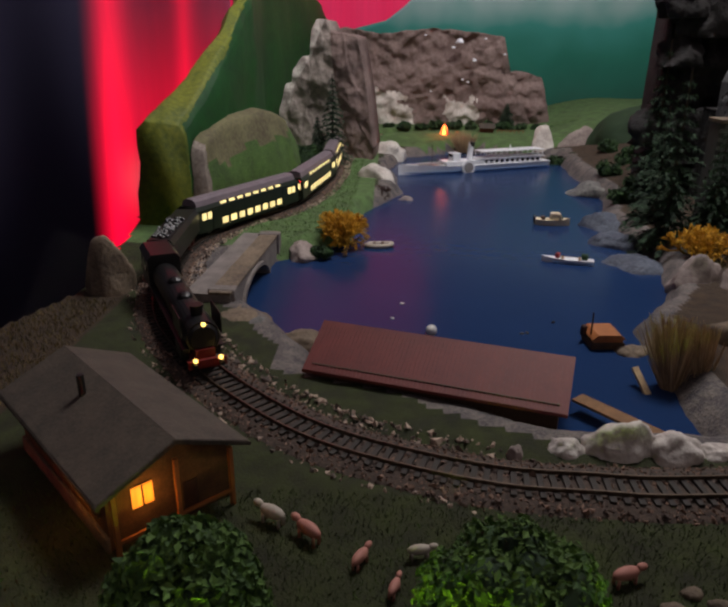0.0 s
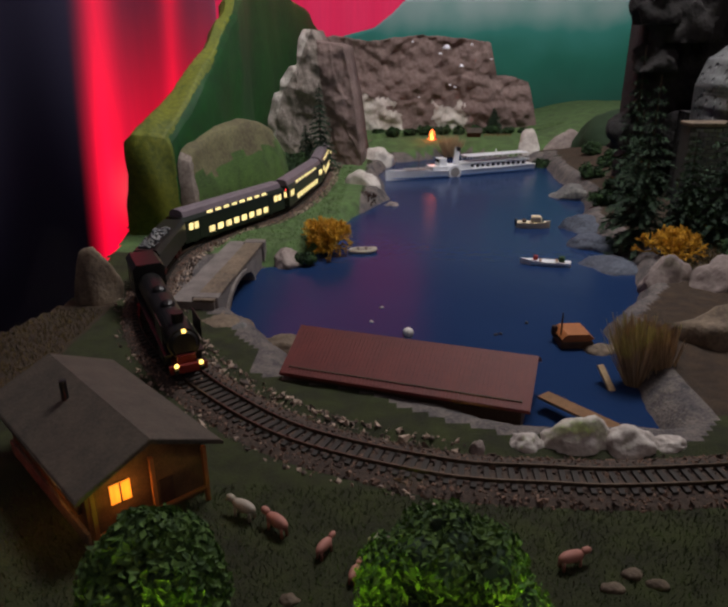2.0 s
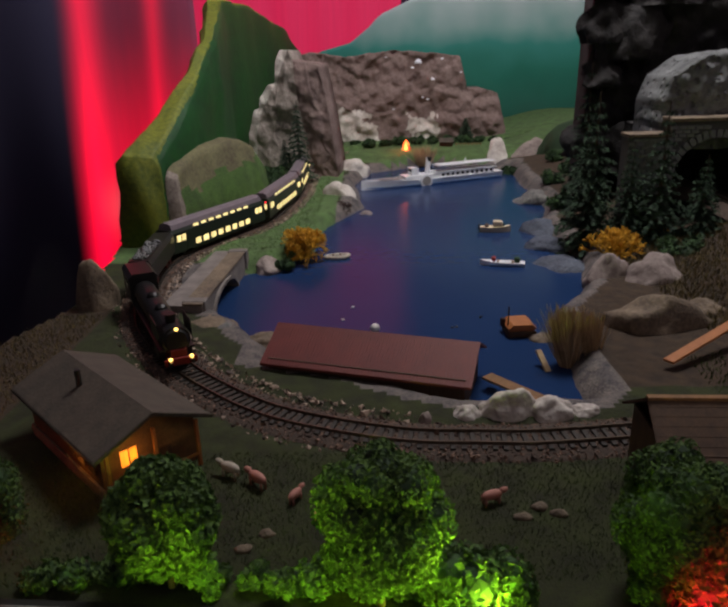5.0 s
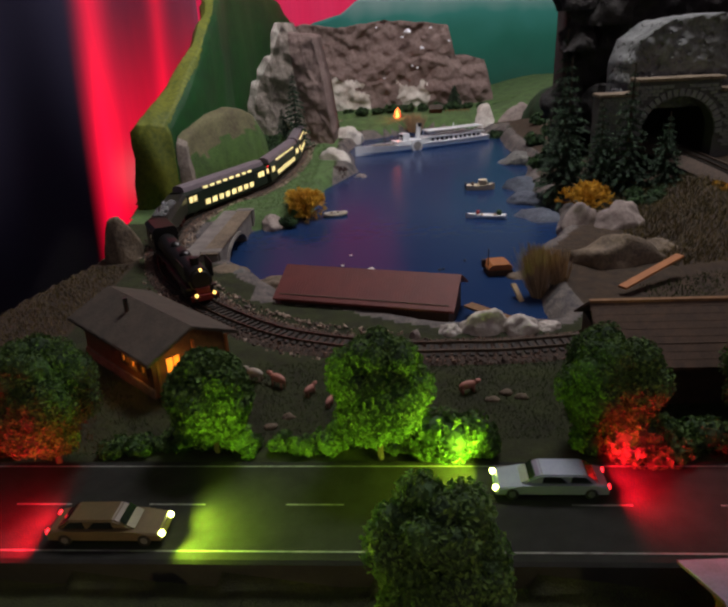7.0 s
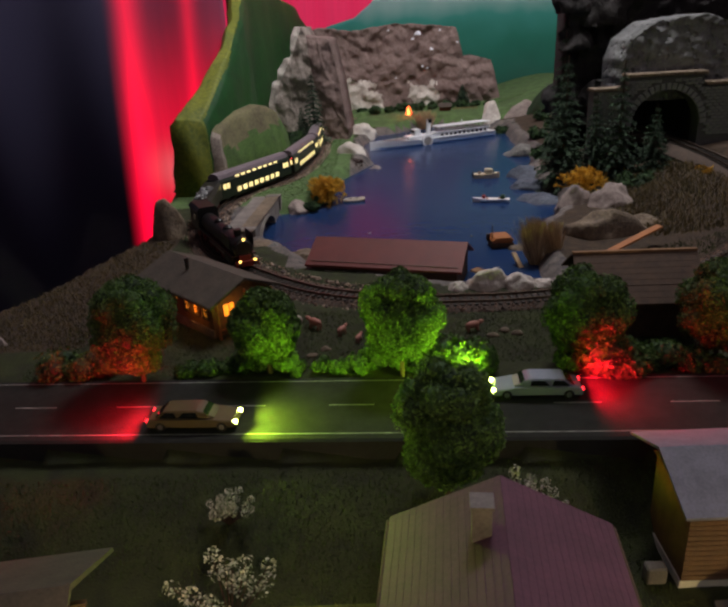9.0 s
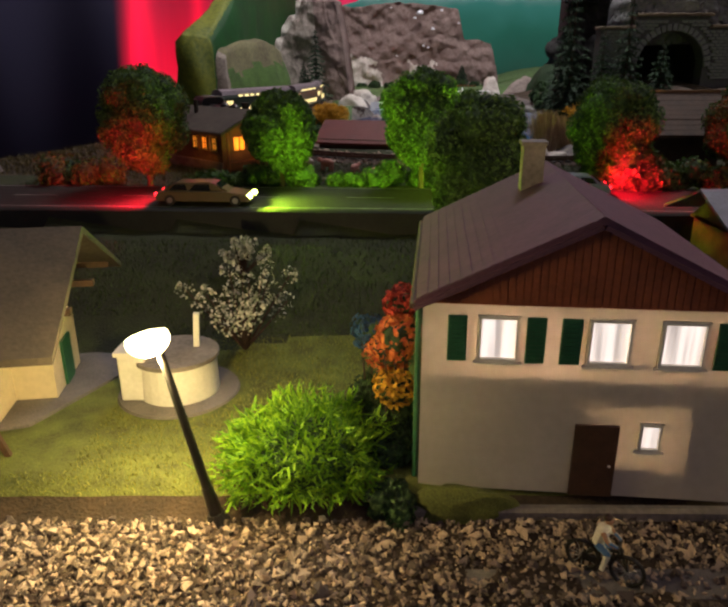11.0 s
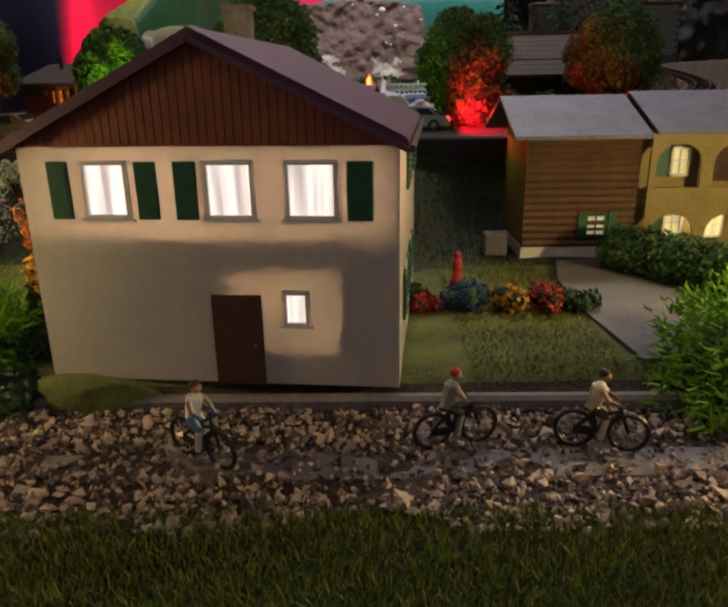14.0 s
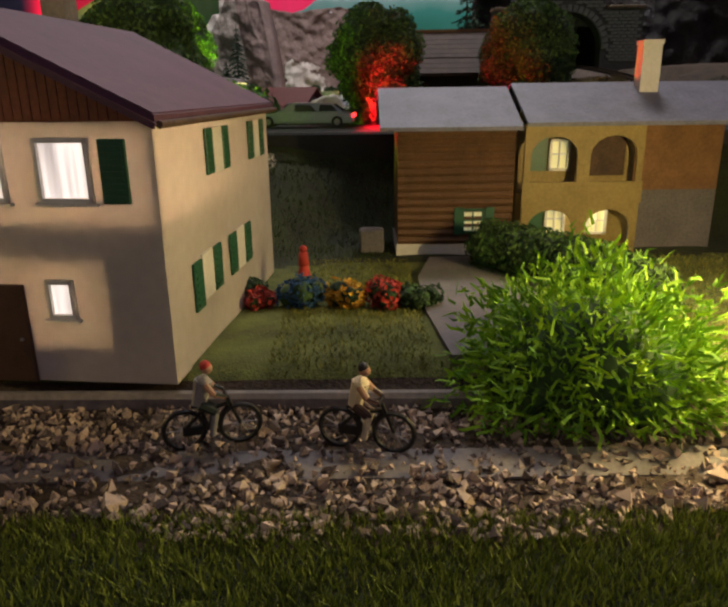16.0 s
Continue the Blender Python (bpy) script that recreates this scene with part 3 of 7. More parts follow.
def painted_hill():
    """A board painted with a green-blue mountain whose top fades into pale mist."""
    m = bpy.data.materials.new("painted_hill")
    m.use_nodes = True
    N, L = m.node_tree.nodes, m.node_tree.links
    p = N["Principled BSDF"]
    p.inputs["Roughness"].default_value = 0.75
    tc = N.new("ShaderNodeTexCoord")
    sp = N.new("ShaderNodeSeparateXYZ")
    L.new(tc.outputs["Object"], sp.inputs[0])
    n = N.new("ShaderNodeTexNoise")
    n.inputs["Scale"].default_value = 6
    L.new(tc.outputs["Object"], n.inputs["Vector"])
    a = N.new("ShaderNodeMath"); a.operation = "MULTIPLY_ADD"
    a.inputs[1].default_value = 0.16
    L.new(n.outputs[0], a.inputs[0]); L.new(sp.outputs["Z"], a.inputs[2])
    r = N.new("ShaderNodeValToRGB")
    e = r.color_ramp.elements
    e[0].position, e[0].color = 0.20, (0.010, 0.075, 0.050, 1)
    e[1].position, e[1].color = 0.62, (0.42, 0.52, 0.52, 1)
    x = e.new(0.40); x.color = (0.012, 0.17, 0.12, 1)
    x = e.new(0.485); x.color = (0.035, 0.25, 0.21, 1)
    L.new(a.outputs[0], r.inputs[0])
    L.new(r.outputs[0], p.inputs["Base Color"])
    M["painted_hill"] = m


painted_hill()
profile_rock("painted_mountain", [(-0.10, 0.36), (-0.04, 0.392), (0.06, 0.415), (0.12, 0.46), (0.16, 0.50), (0.3, 0.56), (0.6, 0.62), (1.3, 0.7)], -0.1, 0.05, "painted_hill", 0.008, 5, pose(0, 2.36, 0), "painted mountain board, dark teal fading to pale mist", "backdrop hill", nx=90, nz=40, freq=0.25)


def cliff_zone(c):
    e = 0.02 * noise.noise(Vector((c[0] * 40, 0, c[2] * 40))) + 0.01 * noise.noise(Vector((c[0] * 110, 3, c[2] * 110)))
    if 0.014 < c[0] + e < 0.142 and 0.10 < c[2] < 0.222 - 0.5 * max(0, c[0] - 0.07) + 1.6 * e:
        return 1
    return 1 if 0.238 < c[0] + e < 0.328 and 0.10 < c[2] < 0.198 + 1.6 * e else 0


profile_rock("brown_cliff", [(-0.13, 0.33), (-0.115, 0.370), (-0.05, 0.388), (0.05, 0.372), (0.2, 0.388), (0.33, 0.375), (0.385, 0.366), (0.41, 0.275), (0.455, 0.275), (0.50, 0.262), (0.525, 0.16)], 0.09, 0.14, ["rock_brown", "rock_white"], 0.022, 11, pose(0, 2.04, 0), "brown rock cliff with pale patches and quartz", nx=170, nz=80, faces_fn=cliff_zone)


def pinnacle_zone(c):
    edge = np.interp(c[2], [0.14, 0.205, 0.258, 0.312, 0.36, 0.385], [-0.172, -0.166, -0.150, -0.115, -0.096, -0.085])
    return 1 if c[0] < edge + 0.018 else (2 if c[0] > -0.045 - 0.1 * (c[2] - 0.25) else 0)


profile_rock("grey_crag", [(-0.172, 0.14), (-0.166, 0.205), (-0.150, 0.258), (-0.138, 0.262), (-0.136, 0.285), (-0.115, 0.312), (-0.100, 0.315), (-0.096, 0.36), (-0.085, 0.385), (-0.066, 0.384), (-0.055, 0.362), (0.0, 0.352), (0.02, 0.25), (0.035, 0.13)], 0.09, 0.12, ["rock_taupe", "rock_white", "rock_brown"], 0.012, 23, pose(0.012, 1.52, 0.006, 0, 0, -6), "brownish crag with a stepped white left edge", nx=130, nz=80, faces_fn=pinnacle_zone)


def loft(name, rings, material, label, category, amp=0.0, seed=1, sub=1, faces_fn=None):
    """A body through rings of equal numbers of points, with rough relief."""
    rings = [np.array(r, float) for r in rings]
    if sub > 1:
        out = []
        for a, b in zip(rings[:-1], rings[1:]):
            out += [a + (b - a) * t / sub for t in range(sub)]
        rings = out + [rings[-1]]
        fine = []
        for r in rings:
            q = []
            for i in range(len(r)):
                j = (i + 1) % len(r)
                q += [r[i] + (r[j] - r[i]) * t / sub for t in range(sub)]
            fine.append(np.array(q))
        rings = fine
    n = len(rings[0])
    vs = np.vstack(rings)
    if amp:
        vs = np.array([Vector(v) + amp * Vector((noise.noise(Vector(v) * 14 + Vector((seed, 0, 0))), noise.noise(Vector(v) * 14 + Vector((0, seed, 5))), noise.noise(Vector(v) * 14 + Vector((7, 0, seed))))) + 0.4 * amp * Vector((noise.noise(Vector(v) * 55), noise.noise(Vector(v) * 55 + Vector((9, 9, 9))), noise.noise(Vector(v) * 55 + Vector((5, 3, 1))))) for v in vs])
    fs = []
    for k in range(len(rings) - 1):
        for i in range(n):
            j = (i + 1) % n
            fs.append((k * n + i, k * n + j, (k + 1) * n + j, (k + 1) * n + i))
    fs.append(tuple(range(n))[::-1])
    fs.append(tuple(range((len(rings) - 1) * n, len(rings) * n)))
    idx = [faces_fn(vs[list(f)].mean(0), f) for f in fs] if faces_fn else None
    ob = raw(name, vs, fs, material, None, True, idx)
    bm = bmesh.new(); bm.from_mesh(ob.data); bmesh.ops.recalc_face_normals(bm, faces=bm.faces)
    bm.to_mesh(ob.data); bm.free()
    return tagged(ob, label, category)


def mountain_ring(y, xl, xr, zt):
    return [(xl - 0.012, y, 0.085), (xl, y, zt - 0.012), (xl + 0.010, y, zt), (xr - 0.008, y, zt - 0.002), (xr, y, zt - 0.014), (xr + 0.006, y, 0.085)]


MOUNT = [(0.90, -0.232, -0.172, 0.248), (0.934, -0.223, -0.167, 0.264), (1.07, -0.185, -0.149, 0.338), (1.24, -0.180, -0.149, 0.412), (1.55, -0.235, -0.190, 0.50), (1.85, -0.215, -0.170, 0.50), (2.15, -0.170, -0.125, 0.46), (2.25, -0.150, -0.100, 0.40)]
loft("green_mountain", [mountain_ring(*r) for r in MOUNT], ["mount_olive", "mount_green"], "tall painted mountain slab, olive edge and dark green side", "mountain", 0.006, 3, 8,
     lambda c, f: 1 if (c[0] > np.interp(c[1], [r[0] for r in MOUNT], [r[2] for r in MOUNT]) - 0.006 and c[1] > 0.908) else 0)

MOUND = [(0.91, -0.168, 0.220, 0.022), (0.93, -0.168, 0.232, 0.026), (1.00, -0.160, 0.243, 0.040), (1.10, -0.126, 0.252, 0.044), (1.18, -0.100, 0.236, 0.034), (1.25, -0.090, 0.18, 0.030)]
loft("plaster_mound", [[(x - 0.02, y, 0.10), (x - 0.004, y, z), (x + 0.012, y, z - 0.006), (x + w * 0.75, y, z - 0.070), (x + w, y, 0.10)] for y, x, z, w in MOUND], ["mound", "mound_edge", "bank_grass"], "rough plaster mound with dry scatter grass and a pale cut edge", "mound", 0.006, 8, 6,
     lambda c, f: 1 if c[1] < 0.925 else (2 if c[2] < 0.195 + 0.10 * (c[1] - 1.0) + 0.02 * noise.noise(Vector((c[0] * 30, c[1] * 30, 0))) else 0))

# dark mountain, grey rock and the hill on the right
profile_rock("dark_mountain", [(0.495, 0.20), (0.500, 0.30), (0.492, 0.38), (0.486, 0.46), (0.50, 0.56), (0.6, 0.6), (0.9, 0.62), (1.2, 0.6)], 0.09, 0.05, "rock_dark", 0.03, 31, pose(-0.005, 1.16, 0), "dark craggy mountain of broken cork bark", "mountain", nx=120, nz=80)
profile_rock("grey_boulder", [(0.0, 0.30), (0.012, 0.335), (0.05, 0.362), (0.13, 0.37), (0.19, 0.35), (0.22, 0.30)], 0.235, 0.10, "rock_pitted", 0.010, 37, pose(0.537, 0.945, 0), "grey pitted rock above the tunnel portal", "rock", nx=110, nz=70, freq=2.2)


# ---- railway track ----
def strip(name, half, z0, material, parent, s0=0.0, s1=None, skirt=0.0, step=0.006):
    s1 = s1 or ARC[-1]
    n = int((s1 - s0) / step)
    vs, fs = [], []
    for i in range(n + 1):
        p, d = along(s0 + (s1 - s0) * i / n)
        side = np.array([-d[1], d[0], 0])
        side /= np.linalg.norm(side)
        for k, dz in ((half + skirt, -0.012), (half, 0), (-half, 0), (-half - skirt, -0.012)):
            vs.append(p + side * k + (0, 0, z0 + dz))
    for i in range(n):
        for k in range(3):
            a = 4 * i + k
            fs.append((a, a + 1, a + 5, a + 4))
    return raw(name, vs, fs, material, parent, True)


track = empty("railway_track", pose(0, 0, 0), "single model railway track with dark sleepers on brown ballast", "railway track", kind="structure")
strip("ballast_bed", 0.021, -0.0040, "bed", track, skirt=0.013)


def rails():
    for side in (-1, 1):
        vs, fs = [], []
        n = int(ARC[-1] / 0.006)
        prof = [(-0.0005, -0.0022), (-0.0006, 0.0002), (0.0006, 0.0002), (0.0005, -0.0022)]
        for i in range(n + 1):
            p, d = along(ARC[-1] * i / n)
            sd = np.array([-d[1], d[0], 0]); sd /= np.linalg.norm(sd)
            for u, w in prof:
                vs.append(p + sd * (side * 0.00825 + u) + (0, 0, w))
        for i in range(n):
            for k in range(4):
                a, b = 4 * i + k, 4 * i + (k + 1) % 4
                fs.append((a, b, b + 4, a + 4))
        raw("rail", vs, fs, "rail", track)


rails()


# ---- houses ----
def gable_roof(bm, length, half, rise, thick, over=0.0, ends=0.0):
    """A gable roof along x, ridge at z = rise, eaves at y = +-half; over: eave overhang."""
    k = rise / half
    o = half + over
    pts = [(-o, -k * over), (0, rise), (o, -k * over), (o, -k * over + thick), (0, rise + thick * 1.1), (-o, -k * over + thick)]
    return prism(bm, pts, -length / 2 - ends, length / 2 + ends, "x")


def wall_box(bm, x0, x1, y0, y1, z0, z1, t):
    box(bm, x1 - x0, t, z1 - z0, (x0 + x1) / 2, y0 + t / 2, z0)
    box(bm, x1 - x0, t, z1 - z0, (x0 + x1) / 2, y1 - t / 2, z0)
    box(bm, t, y1 - y0 - 2 * t, z1 - z0, x0 + t / 2, (y0 + y1) / 2, z0)
    box(bm, t, y1 - y0 - 2 * t, z1 - z0, x1 - t / 2, (y0 + y1) / 2, z0)
    return bm


def panel_with_holes(bm, x0, x1, z0, z1, y, t, holes):
    """An upright wall panel in the xz plane, thickness t behind y, with through openings (xa, xb, za, zb)."""
    xs = sorted({x0, x1, *[h[0] for h in holes], *[h[1] for h in holes]})
    zs = sorted({z0, z1, *[h[2] for h in holes], *[h[3] for h in holes]})
    for i in range(len(xs) - 1):
        for j in range(len(zs) - 1):
            cx, cz = (xs[i] + xs[i + 1]) / 2, (zs[j] + zs[j + 1]) / 2
            if any(h[0] < cx < h[1] and h[2] < cz < h[3] for h in holes):
                continue
            box(bm, xs[i + 1] - xs[i], t, zs[j + 1] - zs[j], cx, y + t / 2, zs[j])
    bmesh.ops.remove_doubles(bm, verts=bm.verts, dist=1e-6)
    return bm


def window(parent, x, z, w, h, y=0.0, pane="g_pane", frame_m="white", bars=0, sill=True):
    """A window in a wall at y that faces -y: frame, pane, sill."""
    f = B()
    t = 0.0012
    for a, b, c, d in ((w, t, 0, 0), (w, t, 0, h - t), (t, h, -w / 2 + t / 2, 0), (t, h, w / 2 - t / 2, 0)):
        box(f, a, 0.0016, b, x + c, y - 0.0003, z + d)
    bmesh.ops.remove_doubles(f, verts=f.verts, dist=1e-6)
    win = part("window", f, frame_m, parent)
    for i in range(bars):
        g = B(); box(g, 0.0006, 0.001, h - 2 * t, x + w * ((i + 1) / (bars + 1) - 0.5), y - 0.0001, z + t); part("glazing_bar", g, frame_m, win)
    if bars:
        g = B(); box(g, w - 2 * t, 0.0008, 0.0006, x, y - 0.0001, z + h * 0.5); part("glazing_bar", g, frame_m, win)
    p = B(); box(p, w - 2 * t, 0.0005, h - 2 * t, x, y + 0.0005, z + t)
    pp = part("pane", p, pane, win)
    if sill:
        s = B(); box(s, w + 0.002, 0.002, 0.0007, x, y - 0.0008, z - 0.0008)
        part("sill", s, frame_m, win)
    return win


def shutter(parent, x, z, w, h, y):
    b = B(); box(b, w, 0.0009, h, x, y - 0.0005, z, bevel=0.0003)
    sh = part("shutter", b, "shutter", parent)
    for k in range(9):
        b = B(); box(b, w * 0.72, 0.0004, h * 0.05, x, y - 0.0011, z + h * (0.08 + 0.095 * k)); part("slat", b, "shutter", sh)


def town_house():
    """White two-storey house with lit curtains and a brown boarded gable."""
    W, D, H = 0.1095, 0.118, 0.0715
    h = empty("town_house", pose(0.1025, -0.096, 0.0615, 0, 0, -6), "white two-storey house with lit windows, green shutters, brown gable", "house")
    door_hole = (0.0540, 0.0684, 0.0, 0.0280)
    wins = [(0.0185, 0.0325, 0.0510, 0.0675), (0.0545, 0.0690, 0.0510, 0.0675), (0.0775, 0.0925, 0.0510, 0.0675), (0.0752, 0.0832, 0.0190, 0.0300)]
    b = B(); panel_with_holes(b, 0, W, 0, H, 0, 0.0012, wins + [door_hole])
    part("front_wall", b, "plaster", h)
    b = B(); box(b, W, 0.0012, H, W / 2, D, 0); part("back_wall", b, "plaster", h)
    b = B(); box(b, 0.0012, D, H, 0.0006, D / 2 + 0.0006, 0); part("side_wall", b, "plaster", h)
    b = B(); box(b, 0.0012, D, H, W - 0.0006, D / 2 + 0.0006, 0); part("side_wall", b, "plaster", h)
    # light-tight floors inside, as in a model kit
    b = B()
    box(b, W - 0.003, D - 0.004, 0.001, W / 2, D / 2, 0.0445)
    box(b, W - 0.003, D - 0.004, 0.001, W / 2, D / 2, H - 0.001)
    for x in (0.058, 0.0925):
        box(b, 0.001, 0.03, 0.0255, x, 0.0165, 0.0108)
    box(b, 0.0335, 0.03, 0.001, 0.0752, 0.0165, 0.0100)
    box(b, 0.0335, 0.03, 0.001, 0.0752, 0.0165, 0.0355)
    box(b, 0.0335, 0.001, 0.0255, 0.0752, 0.032, 0.0108)
    part("inner_baffle", b, "black_edge", h)
    for x0, x1, z0, z1 in wins:
        window(h, (x0 + x1) / 2, z0, x1 - x0, z1 - z0, 0.0, "g_pane", "white")
    for x0, x1 in ((0.0085, 0.0150), (0.0345, 0.0410), (0.0458, 0.0525), (0.0950, 0.1025)):
        shutter(h, (x0 + x1) / 2, 0.0508, x1 - x0, 0.0165, 0.0)
    b = B(); box(b, 0.0150, 0.0012, 0.0285, 0.0612, -0.0006, 0.0, bevel=0.0002)
    d = part("door", b, "door", h, "dark brown wooden door")
    b = B(); ball(b, 0.0006, pose(0.0665, -0.0018, 0.013), 1); part("handle", b, "steel", d)
    # boarded gables
    ridge = 0.0272
    for y0, y1 in ((-0.0012, 0.0008), (D - 0.0008, D + 0.0012)):
        b = B(); prism(b, [(-0.003, H), (W + 0.003, H), (W / 2, H + ridge)], y0, y1, "y")
        g = part("gable", b, "brown_board", h, "brown boarded gable")
        n = 44
        for k in range(n):
            x = W * (k + 0.5) / n
            top = ridge * (1 - abs(2 * x / W - 1))
            if top > 0.001:
                b = B(); box(b, W / n * 0.88, 0.0004, top - 0.0005, x, (y0 if y0 < 0 else y1) - (0.0003 if y0 < 0 else -0.0003), H + 0.0004)
                part("board", b, "brown_board", g)
    b = B()
    gable_roof(b, D + 0.007, W / 2, ridge, 0.0022, 0.0025)
    bmesh.ops.transform(b, matrix=pose(W / 2, D / 2, H + 0.0005, 0, 0, 90), verts=b.verts)
    roof = part("roof", b, "brown_roof", h, "dull purple-brown tiled roof")
    # tile courses
    b = B()
    for s in (-1, 1):
        for k in range(16):
            t = (k + 0.5) / 16
            y = s * t * (W / 2 + 0.002)
            box(b, D + 0.0065, 0.0040, 0.0003, 0, y, ridge * (1 - t * 1.037) + 0.0017, rx=-s * 28.5)
    bmesh.ops.transform(b, matrix=pose(W / 2, D / 2, H + 0.0012, 0, 0, 90), verts=b.verts)
    part("tile_course", b, "brown_roof", roof)
    # verge boards and gutters
    ang = math.degrees(math.atan2(ridge, W / 2))
    ln = math.hypot(W / 2 + 0.0025, ridge * (1 + 0.0025 / (W / 2)))
    for s in (-1, 1):
        b = B(); box(b, ln, 0.0010, 0.0015, W / 2 + s * (W / 4 + 0.00125), -0.0042, H + ridge / 2 - 0.0012, ry=s * ang)
        part("verge_board", b, "brown_roof", h)
        b = B(); cyl(b, 0.0010, 0.0010, D + 0.006, pose(W / 2 + s * (W / 2 + 0.0034), -0.003, H - 0.0008, -90), 8)
        part("gutter", b, "timber", h)
    b = B(); box(b, 0.009, 0.009, 0.020, W * 0.40, D * 0.72, H + 0.022); box(b, 0.011, 0.011, 0.0015, W * 0.40, D * 0.72, H + 0.042)
    part("chimney", b, "concrete", h)
    # side windows and shutters on the wall towards the lawn
    for y, z, w, hh in ((0.022, 0.0150, 0.0075, 0.0150), (0.041, 0.0165, 0.0075, 0.0145), (0.059, 0.0165, 0.0075, 0.0145), (0.078, 0.0165, 0.0075, 0.0145), (0.041, 0.0535, 0.0065, 0.0140), (0.058, 0.0535, 0.0065, 0.0140), (0.090, 0.0535, 0.0065, 0.0140), (0.106, 0.0535, 0.0065, 0.0140)):
        b = B(); box(b, 0.0009, w, hh, W + 0.0006, y, z, bevel=0.0002); sh = part("shutter", b, "shutter", h)
        for k in range(6):
            b = B(); box(b, 0.0004, w * 0.7, hh * 0.06, W + 0.0012, y, z + hh * (0.1 + 0.14 * k)); part("slat", b, "shutter", sh)
    for y, z, hh in ((0.0315, 0.0165, 0.0145), (0.0685, 0.0165, 0.0145), (0.0495, 0.0535, 0.0140), (0.098, 0.0535, 0.0140)):
        b = B(); box(b, 0.0006, 0.0100, hh, W + 0.0004, y, z); part("side_window", b, "white", h)
    # downpipe
    b = B(); cyl(b, 0.0010, 0.0010, H, pose(-0.0014, 0.004, 0), 8); part("downpipe", b, "shutter", h)
    place = pose(0.1025, -0.096, 0.0615, 0, 0, -6)
    lamp("house_bulb", "POINT", place @ pose(0.035, 0.020, 0.060), 0.26, (1.0, 0.72, 0.42), 0.004)
    lamp("house_bulb", "POINT", place @ pose(0.080, 0.020, 0.060), 0.26, (1.0, 0.72, 0.42), 0.004)
    lamp("house_bulb", "POINT", place @ pose(0.075, 0.014, 0.026), 0.12, (1.0, 0.70, 0.38), 0.003)


town_house()


def mountain_cottage():
    """Dark timber cottage with orange windows by the curve of the line."""
    L, Wd, H, R = 0.120, 0.066, 0.037, 0.0145
    base = pose(-0.0635, 0.374, 0.1125, 0, 0, -45)
    c = empty("cottage", base, "dark wooden cottage with grey roof and orange-lit windows", "house")
    t = 0.0015
    for s in (-1, 1):
        b = B(); box(b, L, t, H, 0, s * (Wd / 2 - t / 2), 0); part("long_wall", b, "log", c)
        b = B(); box(b, t, Wd - 2 * t, H, s * (L / 2 - t / 2), 0, 0); part("end_wall", b, "log", c)
        b = B(); box(b, L + 0.002, 0.002, 0.010, 0, s * (Wd / 2 + 0.001), 0, bevel=0.0004); part("footing", b, "stone_tan", c)
        b = B(); prism(b, [(-Wd / 2, H), (Wd / 2, H), (0, H + R)], s * L / 2 - 0.0008, s * L / 2 + 0.0008, "x")
        part("gable", b, "log", c)
    b = B(); gable_roof(b, L + 0.022, Wd / 2, R, 0.0022, 0.008); bmesh.ops.transform(b, matrix=pose(0, 0, H + 0.001), verts=b.verts)
    roof = part("roof", b, "grey_roof", c, "weathered grey-brown shingle roof")
    slope = math.degrees(math.atan2(R, Wd / 2))
    for s in (-1, 1):
        for k in range(13):
            u = (k + 0.5) / 13
            b = B(); box(b, L + 0.021, 0.0034, 0.0006, 0, s * u * (Wd / 2 + 0.007), H + 0.0031 + R * (1 - u * (Wd / 2 + 0.007) / (Wd / 2)), rx=-s * slope)
            part("shingle_course", b, "grey_roof", roof)
    b = B(); cyl(b, 0.0022, 0.0022, 0.016, pose(-0.012, -0.012, H + R * 0.6), 8); part("chimney_pipe", b, "black", c)
    for x in (0.017, 0.033, 0.049):
        window(c, x, 0.0195, 0.0095, 0.0125, -Wd / 2 - 0.0006, "g_orange", "timber", 1)
    window(c, -0.002, 0.026, 0.006, 0.006, -Wd / 2 - 0.0006, "g_orange", "timber")
    g = B(); box(g, 0.0006, 0.011, 0.0115, L / 2 + 0.0008, -0.015, 0.0200); gw = part("gable_window", g, "g_orange", c)
    for y in (-0.015,):
        b = B(); box(b, 0.0008, 0.0008, 0.0115, L / 2 + 0.0012, y, 0.0200); part("glazing_bar", b, "timber", gw)
    g = B(); box(g, 0.0006, 0.008, 0.022, L / 2 + 0.0008, 0.010, 0.0); part("door", g, "door", c)
    for y in (-0.032, 0.0, 0.030):
        b = B(); box(b, 0.0022, 0.0022, H + 0.006 - abs(y) * 0.2, L / 2 + 0.008, y, 0); part("porch_post", b, "orange_paint", c)
    b = B(); box(b, 0.0014, 0.062, 0.0016, L / 2 + 0.008, 0, 0.010); part("porch_rail", b, "orange_paint", c)
    # lights added outside the walls for the orange spill of the windows
    lamp("cottage_window_spill", "POINT", base @ pose(0.033, -Wd / 2 - 0.008, 0.026), 0.005, (1.0, 0.40, 0.06), 0.003)
    lamp("cottage_window_spill", "POINT", base @ pose(L / 2 + 0.007, -0.014, 0.026), 0.005, (1.0, 0.40, 0.06), 0.003)


mountain_cottage()


